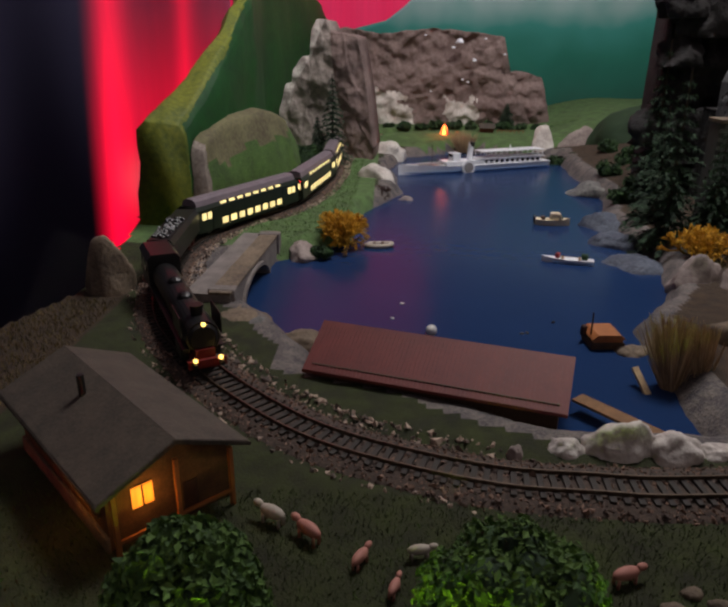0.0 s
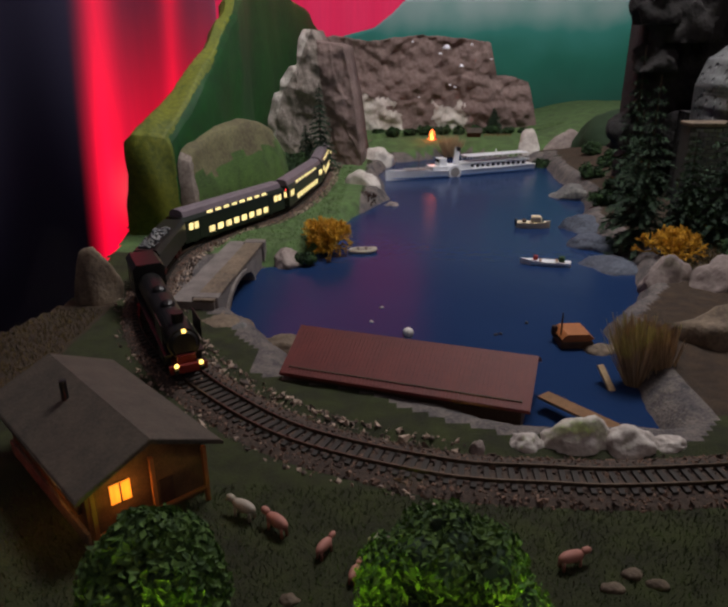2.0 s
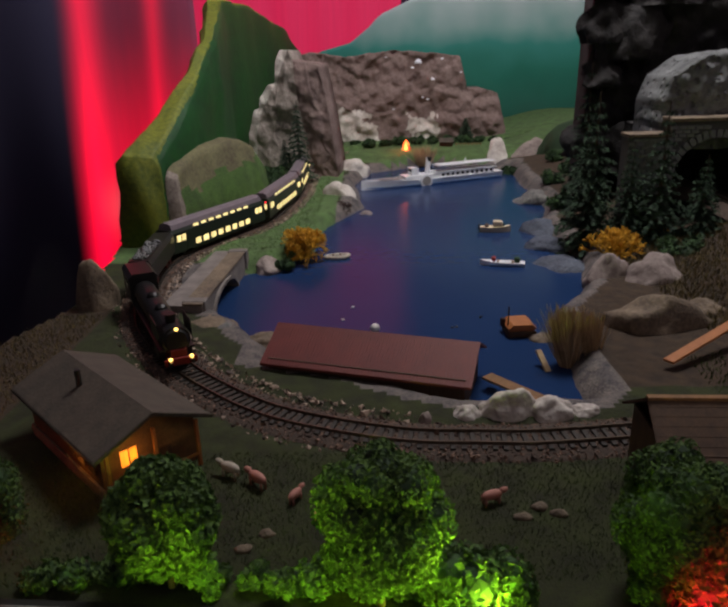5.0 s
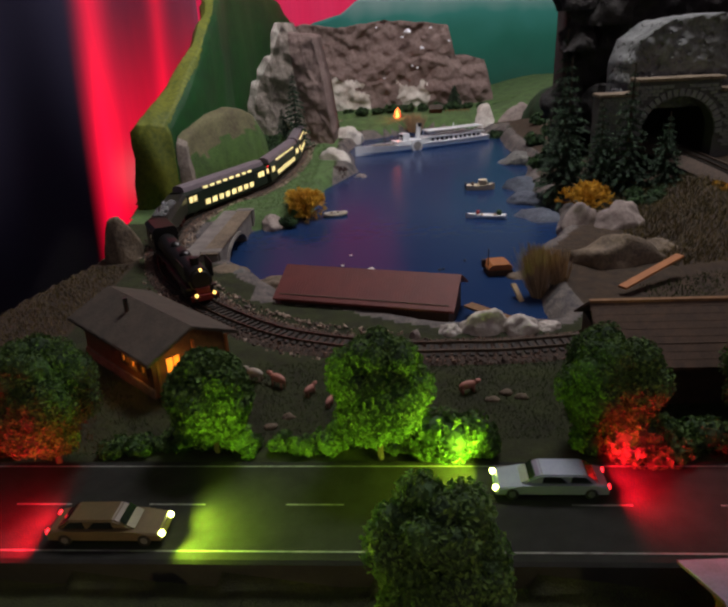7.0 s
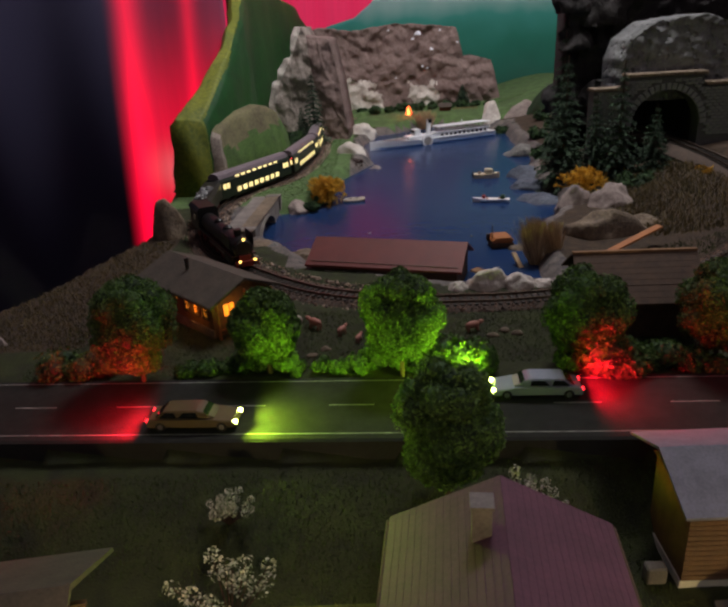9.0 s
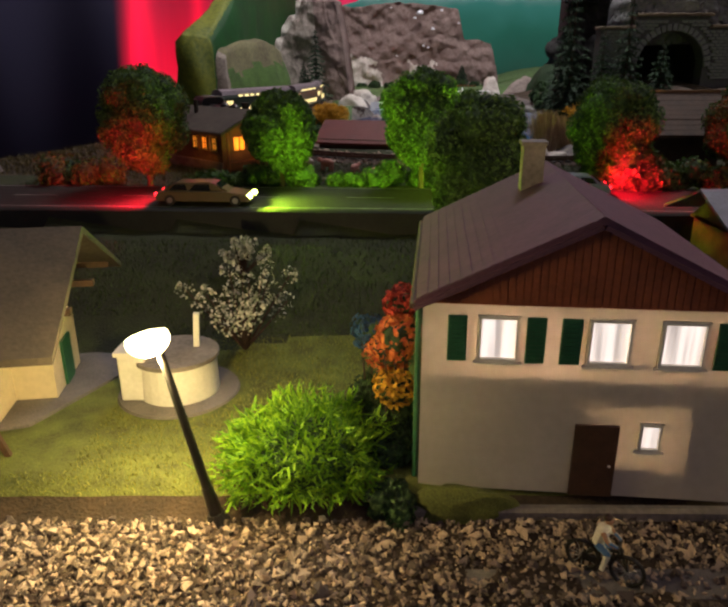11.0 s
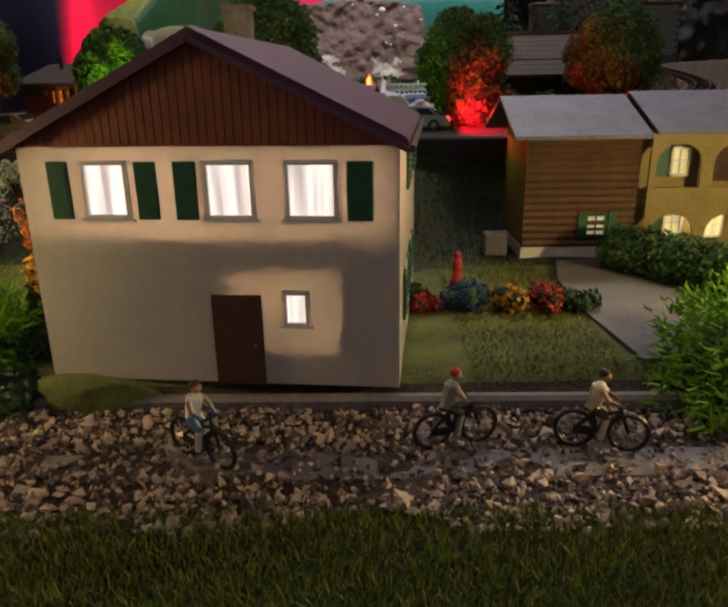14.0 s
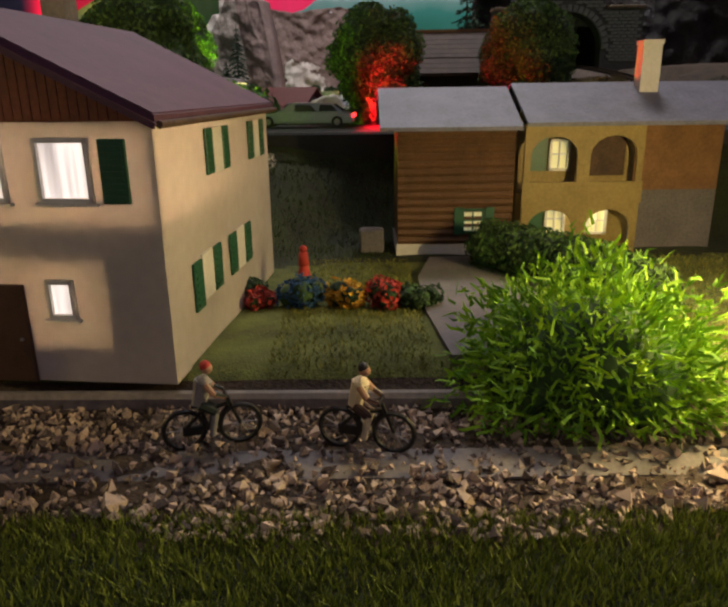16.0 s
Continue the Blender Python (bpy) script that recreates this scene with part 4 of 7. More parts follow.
def boathouse():
    L = 0.188
    ang = math.degrees(math.atan2(0.437 - 0.492, 0.200 - 0.022))
    base = pose(0.1225, 0.4965, 0.090, 0, 0, ang)
    h = empty("boathouse", base, "long brown boathouse with dull red roof at the water", "boathouse")
    b = B(); wall_box(b, -L / 2 + 0.006, L / 2 - 0.006, -0.026, 0.045, 0, 0.034, 0.0015); part("wall", b, "timber", h)
    b = B(); box(b, 0.0032, 0.0006, 0.030, 0, 0, 0)
    first = part("board", b, "timber", h)
    for k in range(46):
        o = first if k == 0 else new("board", first.data)
        o.parent, o.location = h, (-L / 2 + 0.008 + k * 0.00382, -0.0263, 0)
    b = B(); prism(b, [(-0.031, 0.028), (0.012, 0.050), (0.055, 0.028), (0.055, 0.0302), (0.012, 0.0524), (-0.031, 0.0302)], -L / 2, L / 2, "x")
    r = part("roof", b, "red_roof", h, "dull red corrugated roof")
    b = B()
    for k in range(62):
        box(b, 0.0012, 0.0475, 0.0005, -L / 2 + 0.0015 + k * 0.00302, -0.0096, 0.0414, rx=27.3)
    part("corrugation", b, "red_roof", r)
    for s in (-1, 1):
        b = B(); prism(b, [(-0.026, 0.028), (0.012, 0.047), (0.050, 0.028)], s * (L / 2 - 0.007) - 0.0007, s * (L / 2 - 0.007) + 0.0007, "x"); part("gable", b, "timber", h)


boathouse()


def chalet():
    """Brown log barn joined to a yellow balconied house under one blue-grey plank roof."""
    base = pose(0.280, 0.040, 0.0615, 0, 0, 0)
    c = empty("chalet", base, "brown log barn and yellow balcony house under grey plank roof", "chalet")
    b = B(); box(b, 0.056, 0.05, 0.006, 0.028, 0.025, 0); part("plinth", b, "white", c)
    for k in range(15):
        b = B(); cyl(b, 0.0019, 0.0019, 0.055, pose(0.0005, 0.0005, 0.008 + k * 0.0036, 0, 90, 0), 6); part("log", b, "log", c)
    b = B(); box(b, 0.054, 0.048, 0.054, 0.028, 0.0255, 0.006)
    part("log_wall", b, "log", c)
    b = B(); box(b, 0.056, 0.05, 0.062, 0.086, 0.031, 0); part("house_wall", b, "yellow", c)
    b = B(); box(b, 0.042, 0.05, 0.030, 0.1352, 0.033, 0); part("plaster_wall", b, "paving", c)
    b = B(); box(b, 0.042, 0.05, 0.032, 0.1352, 0.033, 0.030); part("boarded_wall", b, "plank", c)
    # balcony front with arches
    for z0, z1 in ((0.0, 0.026), (0.034, 0.062)):
        for k in range(2):
            x = 0.0585 + k * 0.0275
            pts = [(x, z0), (x + 0.003, z0), (x + 0.003, z0 + 0.014)]
            for a in range(9):
                t = math.pi * (1 - a / 8)
                pts.append((x + 0.01375 + 0.0108 * math.cos(t), z0 + 0.014 + 0.009 * math.sin(t)))
            pts += [(x + 0.0245, z0), (x + 0.0275, z0), (x + 0.0275, z1), (x, z1)]
            b = B(); prism(b, pts, -0.006, -0.0045, "y"); part("balcony_arch", b, "yellow", c)
    b = B(); box(b, 0.056, 0.0015, 0.010, 0.0862, -0.0055, 0.026); box(b, 0.056, 0.012, 0.0012, 0.0862, 0.0, 0.030); part("balcony_rail", b, "yellow", c)
    for z in (0.009, 0.040):
        b = B(); box(b, 0.0085, 0.0010, 0.0160, 0.0675, 0.0052, z); part("shutter", b, "shutter", c)
        window(c, 0.0775, z, 0.0100, 0.0150, 0.0052, "g_dim", "white", 1, False)
    # dark panel added for the dark inside of the upper right arch
    b = B(); box(b, 0.018, 0.0010, 0.0200, 0.1000, 0.0052, 0.0375); part("dark_arch_panel", b, "timber", c)
    window(c, 0.0980, 0.009, 0.010, 0.0130, 0.0052, "g_dim", "white", 1, False)
    window(c, 0.0365, 0.0115, 0.011, 0.012, -0.0012, "g_dim", "shutter", 1, False)
    for x in (0.0295, 0.0445):
        b = B(); box(b, 0.004, 0.0008, 0.013, x, -0.002, 0.011); part("shutter", b, "shutter", c)
    ang = math.degrees(math.atan2(0.017, 0.040))
    for x0, x1, lift in ((-0.008, 0.056, 0.0), (0.058, 0.185, 0.0015)):
        b = B()
        prism(b, [(-0.012, 0.060 + lift), (0.030, 0.077 + lift), (0.072, 0.060 + lift), (0.072, 0.0618 + lift), (0.030, 0.0788 + lift), (-0.012, 0.0618 + lift)], x0, x1, "x")
        r = part("roof", b, "slate_roof", c, "blue-grey plank roof")
        b = B()
        n = int((x1 - x0) / 0.008)
        for k in range(n + 1):
            box(b, 0.0012, 0.0445, 0.0006, x0 + 0.0005 + k * (x1 - x0 - 0.001) / n, 0.009, 0.0696 + lift, rx=22)
        part("batten", b, "slate_roof", r)
        b = B(); prism(b, [(0.0, 0.058), (0.030, 0.075 + lift), (0.056, 0.058)], x0 + 0.009, x0 + 0.0105, "x"); part("gable", b, "log", c)
    b = B(); box(b, 0.009, 0.008, 0.022, 0.122, 0.022, 0.075); box(b, 0.010, 0.009, 0.002, 0.122, 0.022, 0.097); part("chimney", b, "white", c)
    # small unseen light added under the lower arches to brighten the wall
    lamp("chalet_arch_fill", "POINT", base @ pose(0.090, -0.001, 0.020), 0.006, (1.0, 0.85, 0.5), 0.003)


chalet()


def village_house():
    """Cream house with wide grey eaves beside the lamp."""
    base = pose(-0.116, -0.033, 0.0615, 0, 0, 8)
    h = empty("village_house", base, "cream plastered house with wide grey roof and green door", "house")
    b = B(); wall_box(b, -0.05, 0.040, -0.045, 0.045, 0, 0.052, 0.0015); part("wall", b, "cream", h)
    b = B(); prism(b, [(0.0395, 0.0), (0.058, 0.0), (0.058, 0.030), (0.0395, 0.052)], -0.006, 0.034, "y"); part("annex", b, "cream", h)
    b = B(); gable_roof(b, 0.120, 0.045, 0.024, 0.003, 0.018, 0.006); bmesh.ops.transform(b, matrix=pose(0.012, 0, 0.053), verts=b.verts)
    part("roof", b, "grey_roof", h, "wide grey roof with deep eaves")
    for y in (-0.052, -0.02, 0.02, 0.052):
        b = B(); box(b, 0.124, 0.003, 0.003, 0.012, y, 0.047); part("purlin", b, "timber", h)
    b = B(); box(b, 0.010, 0.010, 0.026, 0.035, -0.025, 0.060); box(b, 0.012, 0.012, 0.002, 0.035, -0.025, 0.086); part("chimney", b, "cream", h)
    b = B(); box(b, 0.012, 0.0012, 0.024, 0.028, -0.0456, 0); part("door", b, "shutter", h, "green plank door")
    b = B(); box(b, 0.0012, 0.013, 0.024, 0.0586, 0.014, 0); part("door", b, "shutter", h, "green plank door")
    window(h, -0.01, 0.030, 0.013, 0.014, -0.0455, "glass_dark", "timber", 1)
    b = B(); box(b, 0.018, 0.005, 0.005, -0.01, -0.049, 0.026); part("flower_box", b, "flower_red", h)
    b = B(); box(b, 0.0022, 0.0022, 0.075, 0.052, -0.052, 0.0, ry=-18); part("brace", b, "timber", h)


village_house()


def well():
    base = pose(-0.004, -0.022, 0.0612)
    w = empty("stone_well", base, "white plastered round well on a paved disc", "well")
    b = B(); cyl(b, 0.0285, 0.0275, 0.0025, None, 40); part("paving", b, "paving", w)
    b = B(); cyl(b, 0.0185, 0.0180, 0.017, pose(0, 0, 0.0025), 28); part("basin", b, "white", w)
    b = B(); cyl(b, 0.0195, 0.0195, 0.002, pose(0, 0, 0.0195), 28); part("rim", b, "concrete", w)
    b = B(); box(b, 0.012, 0.010, 0.022, -0.017, -0.008, 0.0025, bevel=0.0006); box(b, 0.014, 0.012, 0.002, -0.017, -0.008, 0.0245); part("trough_post", b, "white", w)
    b = B(); box(b, 0.0025, 0.002, 0.018, 0.008, 0.006, 0.02, ry=4); part("pump_rod", b, "white", w)


well()


def street_lamp(x, y, z, lean, dx, watts):
    base = pose(x, y, z, 0, lean, 0)
    l = empty("street_lamp", base, "black street lamp with a glowing half-round shade", "street lamp", "village lamps")
    b = B(); cyl(b, 0.0042, 0.0030, 0.004, None, 14); part("base", b, "black", l)
    b = B(); cyl(b, 0.0019, 0.0012, 0.066, pose(0, 0, 0.003), 10); part("pole", b, "black", l)
    b = B(); cyl(b, 0.0026, 0.0020, 0.012, pose(0, 0, 0.003), 10); part("pole_sleeve", b, "black", l)
    b = B(); ball(b, 0.0063, pose(dx * 0.75, 0, 0.0720) @ Matrix.Diagonal((1.15, 1, 0.85, 1)), 3)
    for v in list(b.verts):
        if v.co.z > 0.0735:
            v.co.z = 0.0735
    part("shade", b, "g_lamp", l, "glowing warm white half-round shade", True)
    lamp("street_bulb", "POINT", base @ pose(dx * 0.75, -0.001, 0.0645), watts, (1.0, 0.74, 0.30), 0.004)


street_lamp(0.031, -0.108, 0.0545, -12, -0.0035, 0.62)
street_lamp(0.386, -0.108, 0.0545, 0, -0.0035, 0.68)


# ---- road and cars ----
def road():
    vs, fs = [], []
    n = 60
    for i in range(n + 1):
        x = -0.36 + 1.5 * i / n
        for y, z in ((ROAD_S(x) - 0.005, 0.1000), (ROAD_S(x) - 0.0045, 0.1150), (ROAD_S(x) - 0.002, 0.1160), (ROAD_N(x), 0.1160), (ROAD_N(x) + 0.004, 0.1120)):
            vs.append((x, y, z))
    for i in range(n):
        for k in range(4):
            a = 5 * i + k
            fs.append((a, a + 5, a + 6, a + 1))
    idx = [0 if k % 4 in (0,) else 1 for k in range(len(fs))]
    r = raw("road", vs, fs, ["black_edge", "asphalt"], None, False, idx)
    tagged(r, "two-lane asphalt model road with worn white lines", "road", kind="structure")

    def line(x0, x1, f, w, name):
        a, b = [], []
        k = max(1, int((x1 - x0) / 0.03))
        for i in range(k + 1):
            x = x0 + (x1 - x0) * i / k
            a += [(x, f(x) - w / 2, 0.1163), (x, f(x) + w / 2, 0.1163)]
        for i in range(k):
            b.append((2 * i, 2 * i + 2, 2 * i + 3, 2 * i + 1))
        o = raw(name, a, b, "line", r)
    line(-0.36, 1.1, lambda x: ROAD_S(x) + 0.004, 0.0013, "edge_line")
    line(-0.36, 1.1, lambda x: ROAD_N(x) - 0.005, 0.0013, "edge_line")
    mid = lambda x: (ROAD_S(x) + ROAD_N(x)) / 2
    for k in range(16):
        x = -0.342 + k * 0.0825
        line(x, x + 0.034, mid, 0.0014, "lane_dash")


road()


def car(name, x, y, heading, paint, label):
    """A saloon 66 mm long; its front points along +x before turning."""
    m = pose(x, y, 0.1162, 0, 0, heading)
    c = empty(name, m, label, "car", "cars on the road")
    L = 0.066
    side = [(-L / 2, 0.0035), (-L / 2 + 0.001, 0.0088), (-L / 2 + 0.009, 0.0098), (L / 2 - 0.016, 0.0094), (L / 2 - 0.002, 0.0075), (L / 2, 0.0045), (L / 2 - 0.001, 0.0028), (-L / 2 + 0.001, 0.0028)]
    b = B(); prism(b, side, -0.0105, 0.0105, "y"); bmesh.ops.bevel(b, geom=list(b.edges), offset=0.0009, segments=2, affect="EDGES")
    part("body", b, paint, c)
    top = [(-L / 2 + 0.006, 0.0095), (-L / 2 + 0.014, 0.0152), (L / 2 - 0.027, 0.0156), (L / 2 - 0.015, 0.0095)]
    b = B(); prism(b, top, -0.0085, 0.0085, "y"); bmesh.ops.bevel(b, geom=list(b.edges), offset=0.0008, segments=2, affect="EDGES")
    part("cabin", b, paint, c)
    for s in (-1, 1):
        for u, v in (((-L / 2 + 0.010, 0.0102), (-L / 2 + 0.0225, 0.0148)), ((-L / 2 + 0.0240, 0.0102), (L / 2 - 0.0275, 0.0148))):
            b = B(); prism(b, [(u[0], u[1]), (v[0], u[1]), (v[0] - 0.001, v[1] - 0.0004), (u[0] + 0.004, v[1] - 0.0006)], s * 0.0087 - 0.0002, s * 0.0087 + 0.0002, "y"); part("side_window", b, "glass_dark", c)
        for wx in (-L / 2 + 0.0105, L / 2 - 0.0105):
            b = B(); cyl(b, 0.0037, 0.0037, 0.003, pose(wx, s * 0.0092 + 0.0015, 0.0037, 90), 16); w = part("wheel", b, "rubber", c)
            b = B(); cyl(b, 0.0020, 0.0020, 0.0032, pose(wx, s * 0.0093 + 0.0016, 0.0037, 90), 12); part("rim", b, "steel", w)
        b = B(); ball(b, 0.0018, pose(L / 2 - 0.0010, s * 0.0078, 0.0066), 2); part("headlight", b, "g_head", c, "glaring yellow-green headlight")
        b = B(); box(b, 0.0012, 0.0026, 0.0024, -L / 2 + 0.0002, s * 0.0078, 0.0062, bevel=0.0003); part("tail_light", b, "g_tail", c, "glowing red tail light")
    for u in (L / 2 - 0.0208, -L / 2 + 0.0098):
        tilt = 45 if u > 0 else -36
        b = B(); box(b, 0.0075, 0.0155, 0.0003, u, 0, 0.0124, ry=tilt); part("windscreen", b, "glass_dark", c)
    for s in (-1, 1):
        p = m @ Vector((L / 2 + 0.005, s * 0.0085, 0.0085))
        q = m @ Vector((L / 2 + 0.10, s * 0.034, 0.050))
        lamp("headlight_beam", "SPOT", look(p, q), 0.55, (0.58, 1.0, 0.04), 0.003, 178, 0.8)
        p = m @ Vector((-L / 2 - 0.004, s * 0.0085, 0.0090))
        q = m @ Vector((-L / 2 - 0.10, s * 0.022, 0.030))
        lamp("tail_glow", "SPOT", look(p, q), 0.45, (1.0, 0.004, 0.02), 0.003, 178, 0.8)


car("tan_car", -0.026, 0.1560, -3.5, "car_tan", "tan saloon car with lights on, on the road")
car("silver_car", 0.2260, 0.1800, 176.4, "car_silver", "silver saloon car with glowing lights on the road")


# ---- trees and bushes ----
def lumps_for(r, h, n, seed, squash=1.0):
    rng = random.Random(seed)
    out = [(0, 0, h * 0.5, r * 0.78)]
    for _ in range(n):
        a, e = rng.uniform(0, 6.283), math.asin(rng.uniform(-0.95, 0.98))
        k = 1 - 0.42 * abs(math.sin(e)) ** 1.5
        out.append((math.cos(a) * math.cos(e) * r * 0.55, math.sin(a) * math.cos(e) * r * 0.55, h * 0.5 + math.sin(e) * h * 0.33 * squash, r * rng.uniform(0.38, 0.50) * k))
    return out


def crown_mesh(parent, lumps, n, size, leafm, seed, name="crown"):
    vs, fs = leaf_cloud(n, sample_lumps(lumps), size, seed, 0.55)
    return raw(name, vs, fs, leafm, parent)


# core colour, dark green by default, puts in shade between the leaves
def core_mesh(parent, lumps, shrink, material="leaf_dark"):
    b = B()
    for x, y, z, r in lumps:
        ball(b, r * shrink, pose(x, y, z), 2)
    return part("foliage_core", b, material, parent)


def round_tree(x, y, r, top, seed, leafm="leaf", n=7000, size=0.0015, base=None, label="round model tree with dense dark green foam foliage"):
    z = float(ground_height(x, y)) if base is None else base
    t = empty("round_tree", pose(x, y, z), label, "tree", "roadside trees")
    h = top - z
    b = B(); cyl(b, 0.0022, 0.0014, h * 0.45, pose(0, 0, -0.003), 9)
    rng = random.Random(seed)
    for k in range(5):
        cyl(b, 0.0009, 0.0004, h * 0.35, pose(0, 0, h * 0.25, rng.uniform(15, 45), 0, k * 72), 6)
    part("trunk", b, "bark", t)
    tall = h - 0.006
    lumps = [(a[0], a[1], a[2] + 0.006, a[3]) for a in lumps_for(r, tall, 34, seed)]
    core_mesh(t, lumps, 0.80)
    crown_mesh(t, lumps, n, size, leafm, seed)
    return t


round_tree(-0.086, 0.226, 0.038, 0.214, 1, n=9000)
round_tree(0.0175, 0.235, 0.030, 0.194, 2, size=0.0022)
round_tree(0.1275, 0.220, 0.0345, 0.213, 3, "leaf", 9000)
round_tree(0.2735, 0.225, 0.037, 0.204, 4, n=9000)
round_tree(0.378, 0.220, 0.036, 0.206, 5, n=9000)
round_tree(0.1505, 0.088, 0.036, 0.204, 6, "leaf", 10000)


def bush(name, x, y, r, h, seed, leafm, n, size, label, category="bush", group="", core="leaf_dark", z=None, wide=1.0):
    z = float(ground_height(x, y)) if z is None else z
    t = empty(name, pose(x, y, z - 0.001), label, category, group)
    rng = random.Random(seed)
    lumps = []
    for k in range(9):
        a = rng.uniform(0, 6.283)
        d = r * rng.uniform(0.1, 0.62)
        lumps.append((math.cos(a) * d * wide, math.sin(a) * d, h * rng.uniform(0.28, 0.58), h * rng.uniform(0.30, 0.46)))
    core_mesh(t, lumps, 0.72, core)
    crown_mesh(t, lumps, n, size, leafm, seed, "foliage")
    return t


# low hedge-like shrubs along the far side of the road
rng = random.Random(77)
for k in range(15):
    x = -0.055 + k * 0.0165 + rng.uniform(-0.004, 0.004)
    bush("roadside_shrub", x, ROAD_N(x) + 0.012 + rng.uniform(0, 0.012), 0.012, rng.uniform(0.010, 0.022), 100 + k, "leaf", 420, 0.0019, "low green scatter shrub beside the road", "shrub", "roadside shrubs")
for k, x in enumerate((-0.165, -0.14, -0.125, 0.262, 0.285, 0.300, 0.335, 0.352, 0.37, 0.40)):
    bush("roadside_shrub", x, ROAD_N(x) + 0.011 + rng.uniform(0, 0.01), 0.014, rng.uniform(0.014, 0.028), 140 + k, "leaf", 420, 0.0020, "low green scatter shrub beside the road", "shrub", "roadside shrubs")


for k, (x, dy, h) in enumerate(((0.158, 0.012, 0.026), (0.170, 0.010, 0.036), (0.182, 0.014, 0.030), (0.193, 0.012, 0.020), (0.282, 0.006, 0.040), (0.298, 0.008, 0.034), (0.312, 0.010, 0.024))):
    bush("roadside_shrub", x, ROAD_N(x) + dy, 0.012, h, 160 + k, "leaf", 620, 0.0024, "tall feathery green shrub beside the road", "shrub", "roadside shrubs")


def strand_bush(x, y, r, h, seed, label):
    """A lime-green bush of soft curved needles growing outwards from the middle."""
    z = float(ground_height(x, y))
    t = empty("lime_bush", pose(x, y, z - 0.001), label, "bush", "lime bushes")
    R = np.random.default_rng(seed)
    vs, fs = [], []
    for i in range(5200):
        d = R.normal(0, 1, 3)
        d[2] = abs(d[2]) * 0.9 - 0.12
        d /= np.linalg.norm(d)
        lump = 1 + 0.22 * math.sin(d[0] * 9 + seed) * math.sin(d[1] * 8 + 1) + 0.1 * math.sin(d[2] * 14)
        p = np.array([d[0] * r, d[1] * r * 0.8, max(d[2] * h, 0.0)]) * lump * R.uniform(0.55, 1.0)
        up = d + R.normal(0, 0.55, 3)
        up /= np.linalg.norm(up)
        ln = R.uniform(0.003, 0.0062)
        w = np.cross(up, R.normal(0, 1, 3)); w *= 0.00048 / (np.linalg.norm(w) + 1e-9)
        bend = R.normal(0, 0.0012, 3)
        k = len(vs)
        vs += [p - w, p + w, p + up * ln * 0.55 + bend + w * 0.9, p + up * ln * 0.55 + bend - w * 0.9, p + up * ln + bend * 0.6]
        fs += [(k, k + 1, k + 2, k + 3), (k + 3, k + 2, k + 4)]
    raw("needle_cloud", vs, fs, "leaf_lime", t)
    # dark core colours in the shade deep inside the lime needles
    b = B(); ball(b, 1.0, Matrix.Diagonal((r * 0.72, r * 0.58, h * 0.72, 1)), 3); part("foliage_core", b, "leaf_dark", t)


strand_bush(0.060, -0.083, 0.032, 0.027, 7, "bright lime-green bushy plant beside the white house")
strand_bush(0.328, -0.102, 0.040, 0.037, 8, "bright lime-green bushy plant beside the gravel path")
bush("dark_shrub", 0.092, -0.104, 0.010, 0.013, 31, "leaf_dark", 500, 0.0016, "small dark shrub at the foot of the lime bush", "shrub")


def blossom_bush(x, y, h, seed, label="bare shrub with pale white blossom tufts"):
    z = float(ground_height(x, y))
    t = empty("blossom_shrub", pose(x, y, z), label, "shrub", "blossom shrubs")
    R = np.random.default_rng(seed)
    b = B()
    tips = []
    for k in range(15):
        a, e = R.uniform(0, 360), R.uniform(8, 58)
        ln = h * R.uniform(0.6, 1.0)
        m = pose(0, 0, 0, 0, 0, a) @ pose(0, 0, 0, e, 0, 0)
        cyl(b, 0.0007, 0.0003, ln, m, 5)
        tips.append((m @ Vector((0, 0, ln))))
        tips.append((m @ Vector((0, 0, ln * 0.75))))
    part("branchwork", b, "twig", t)
    lumps = [(p.x, p.y, p.z, h * 0.10) for p in tips]
    vs, fs = leaf_cloud(900, sample_lumps(lumps), 0.0011, seed, 0.8)
    raw("blossom_cloud", vs, fs, "blossom", t)


blossom_bush(0.020, 0.020, 0.047, 1)
blossom_bush(0.195, 0.070, 0.034, 2)
blossom_bush(0.010, 0.080, 0.024, 3)


# ---- train ----
def vehicle_pose(s_front, length):
    """Pose of a vehicle whose front end is at s_front and whose rear lies at larger s; its front points along +x."""
    a, _ = along(s_front + length * 0.15)
    c, _ = along(s_front + length * 0.85)
    mid = (a + c) / 2
    d = a - c
    return pose(mid[0], mid[1], mid[2], 0, 0, math.degrees(math.atan2(d[1], d[0])))


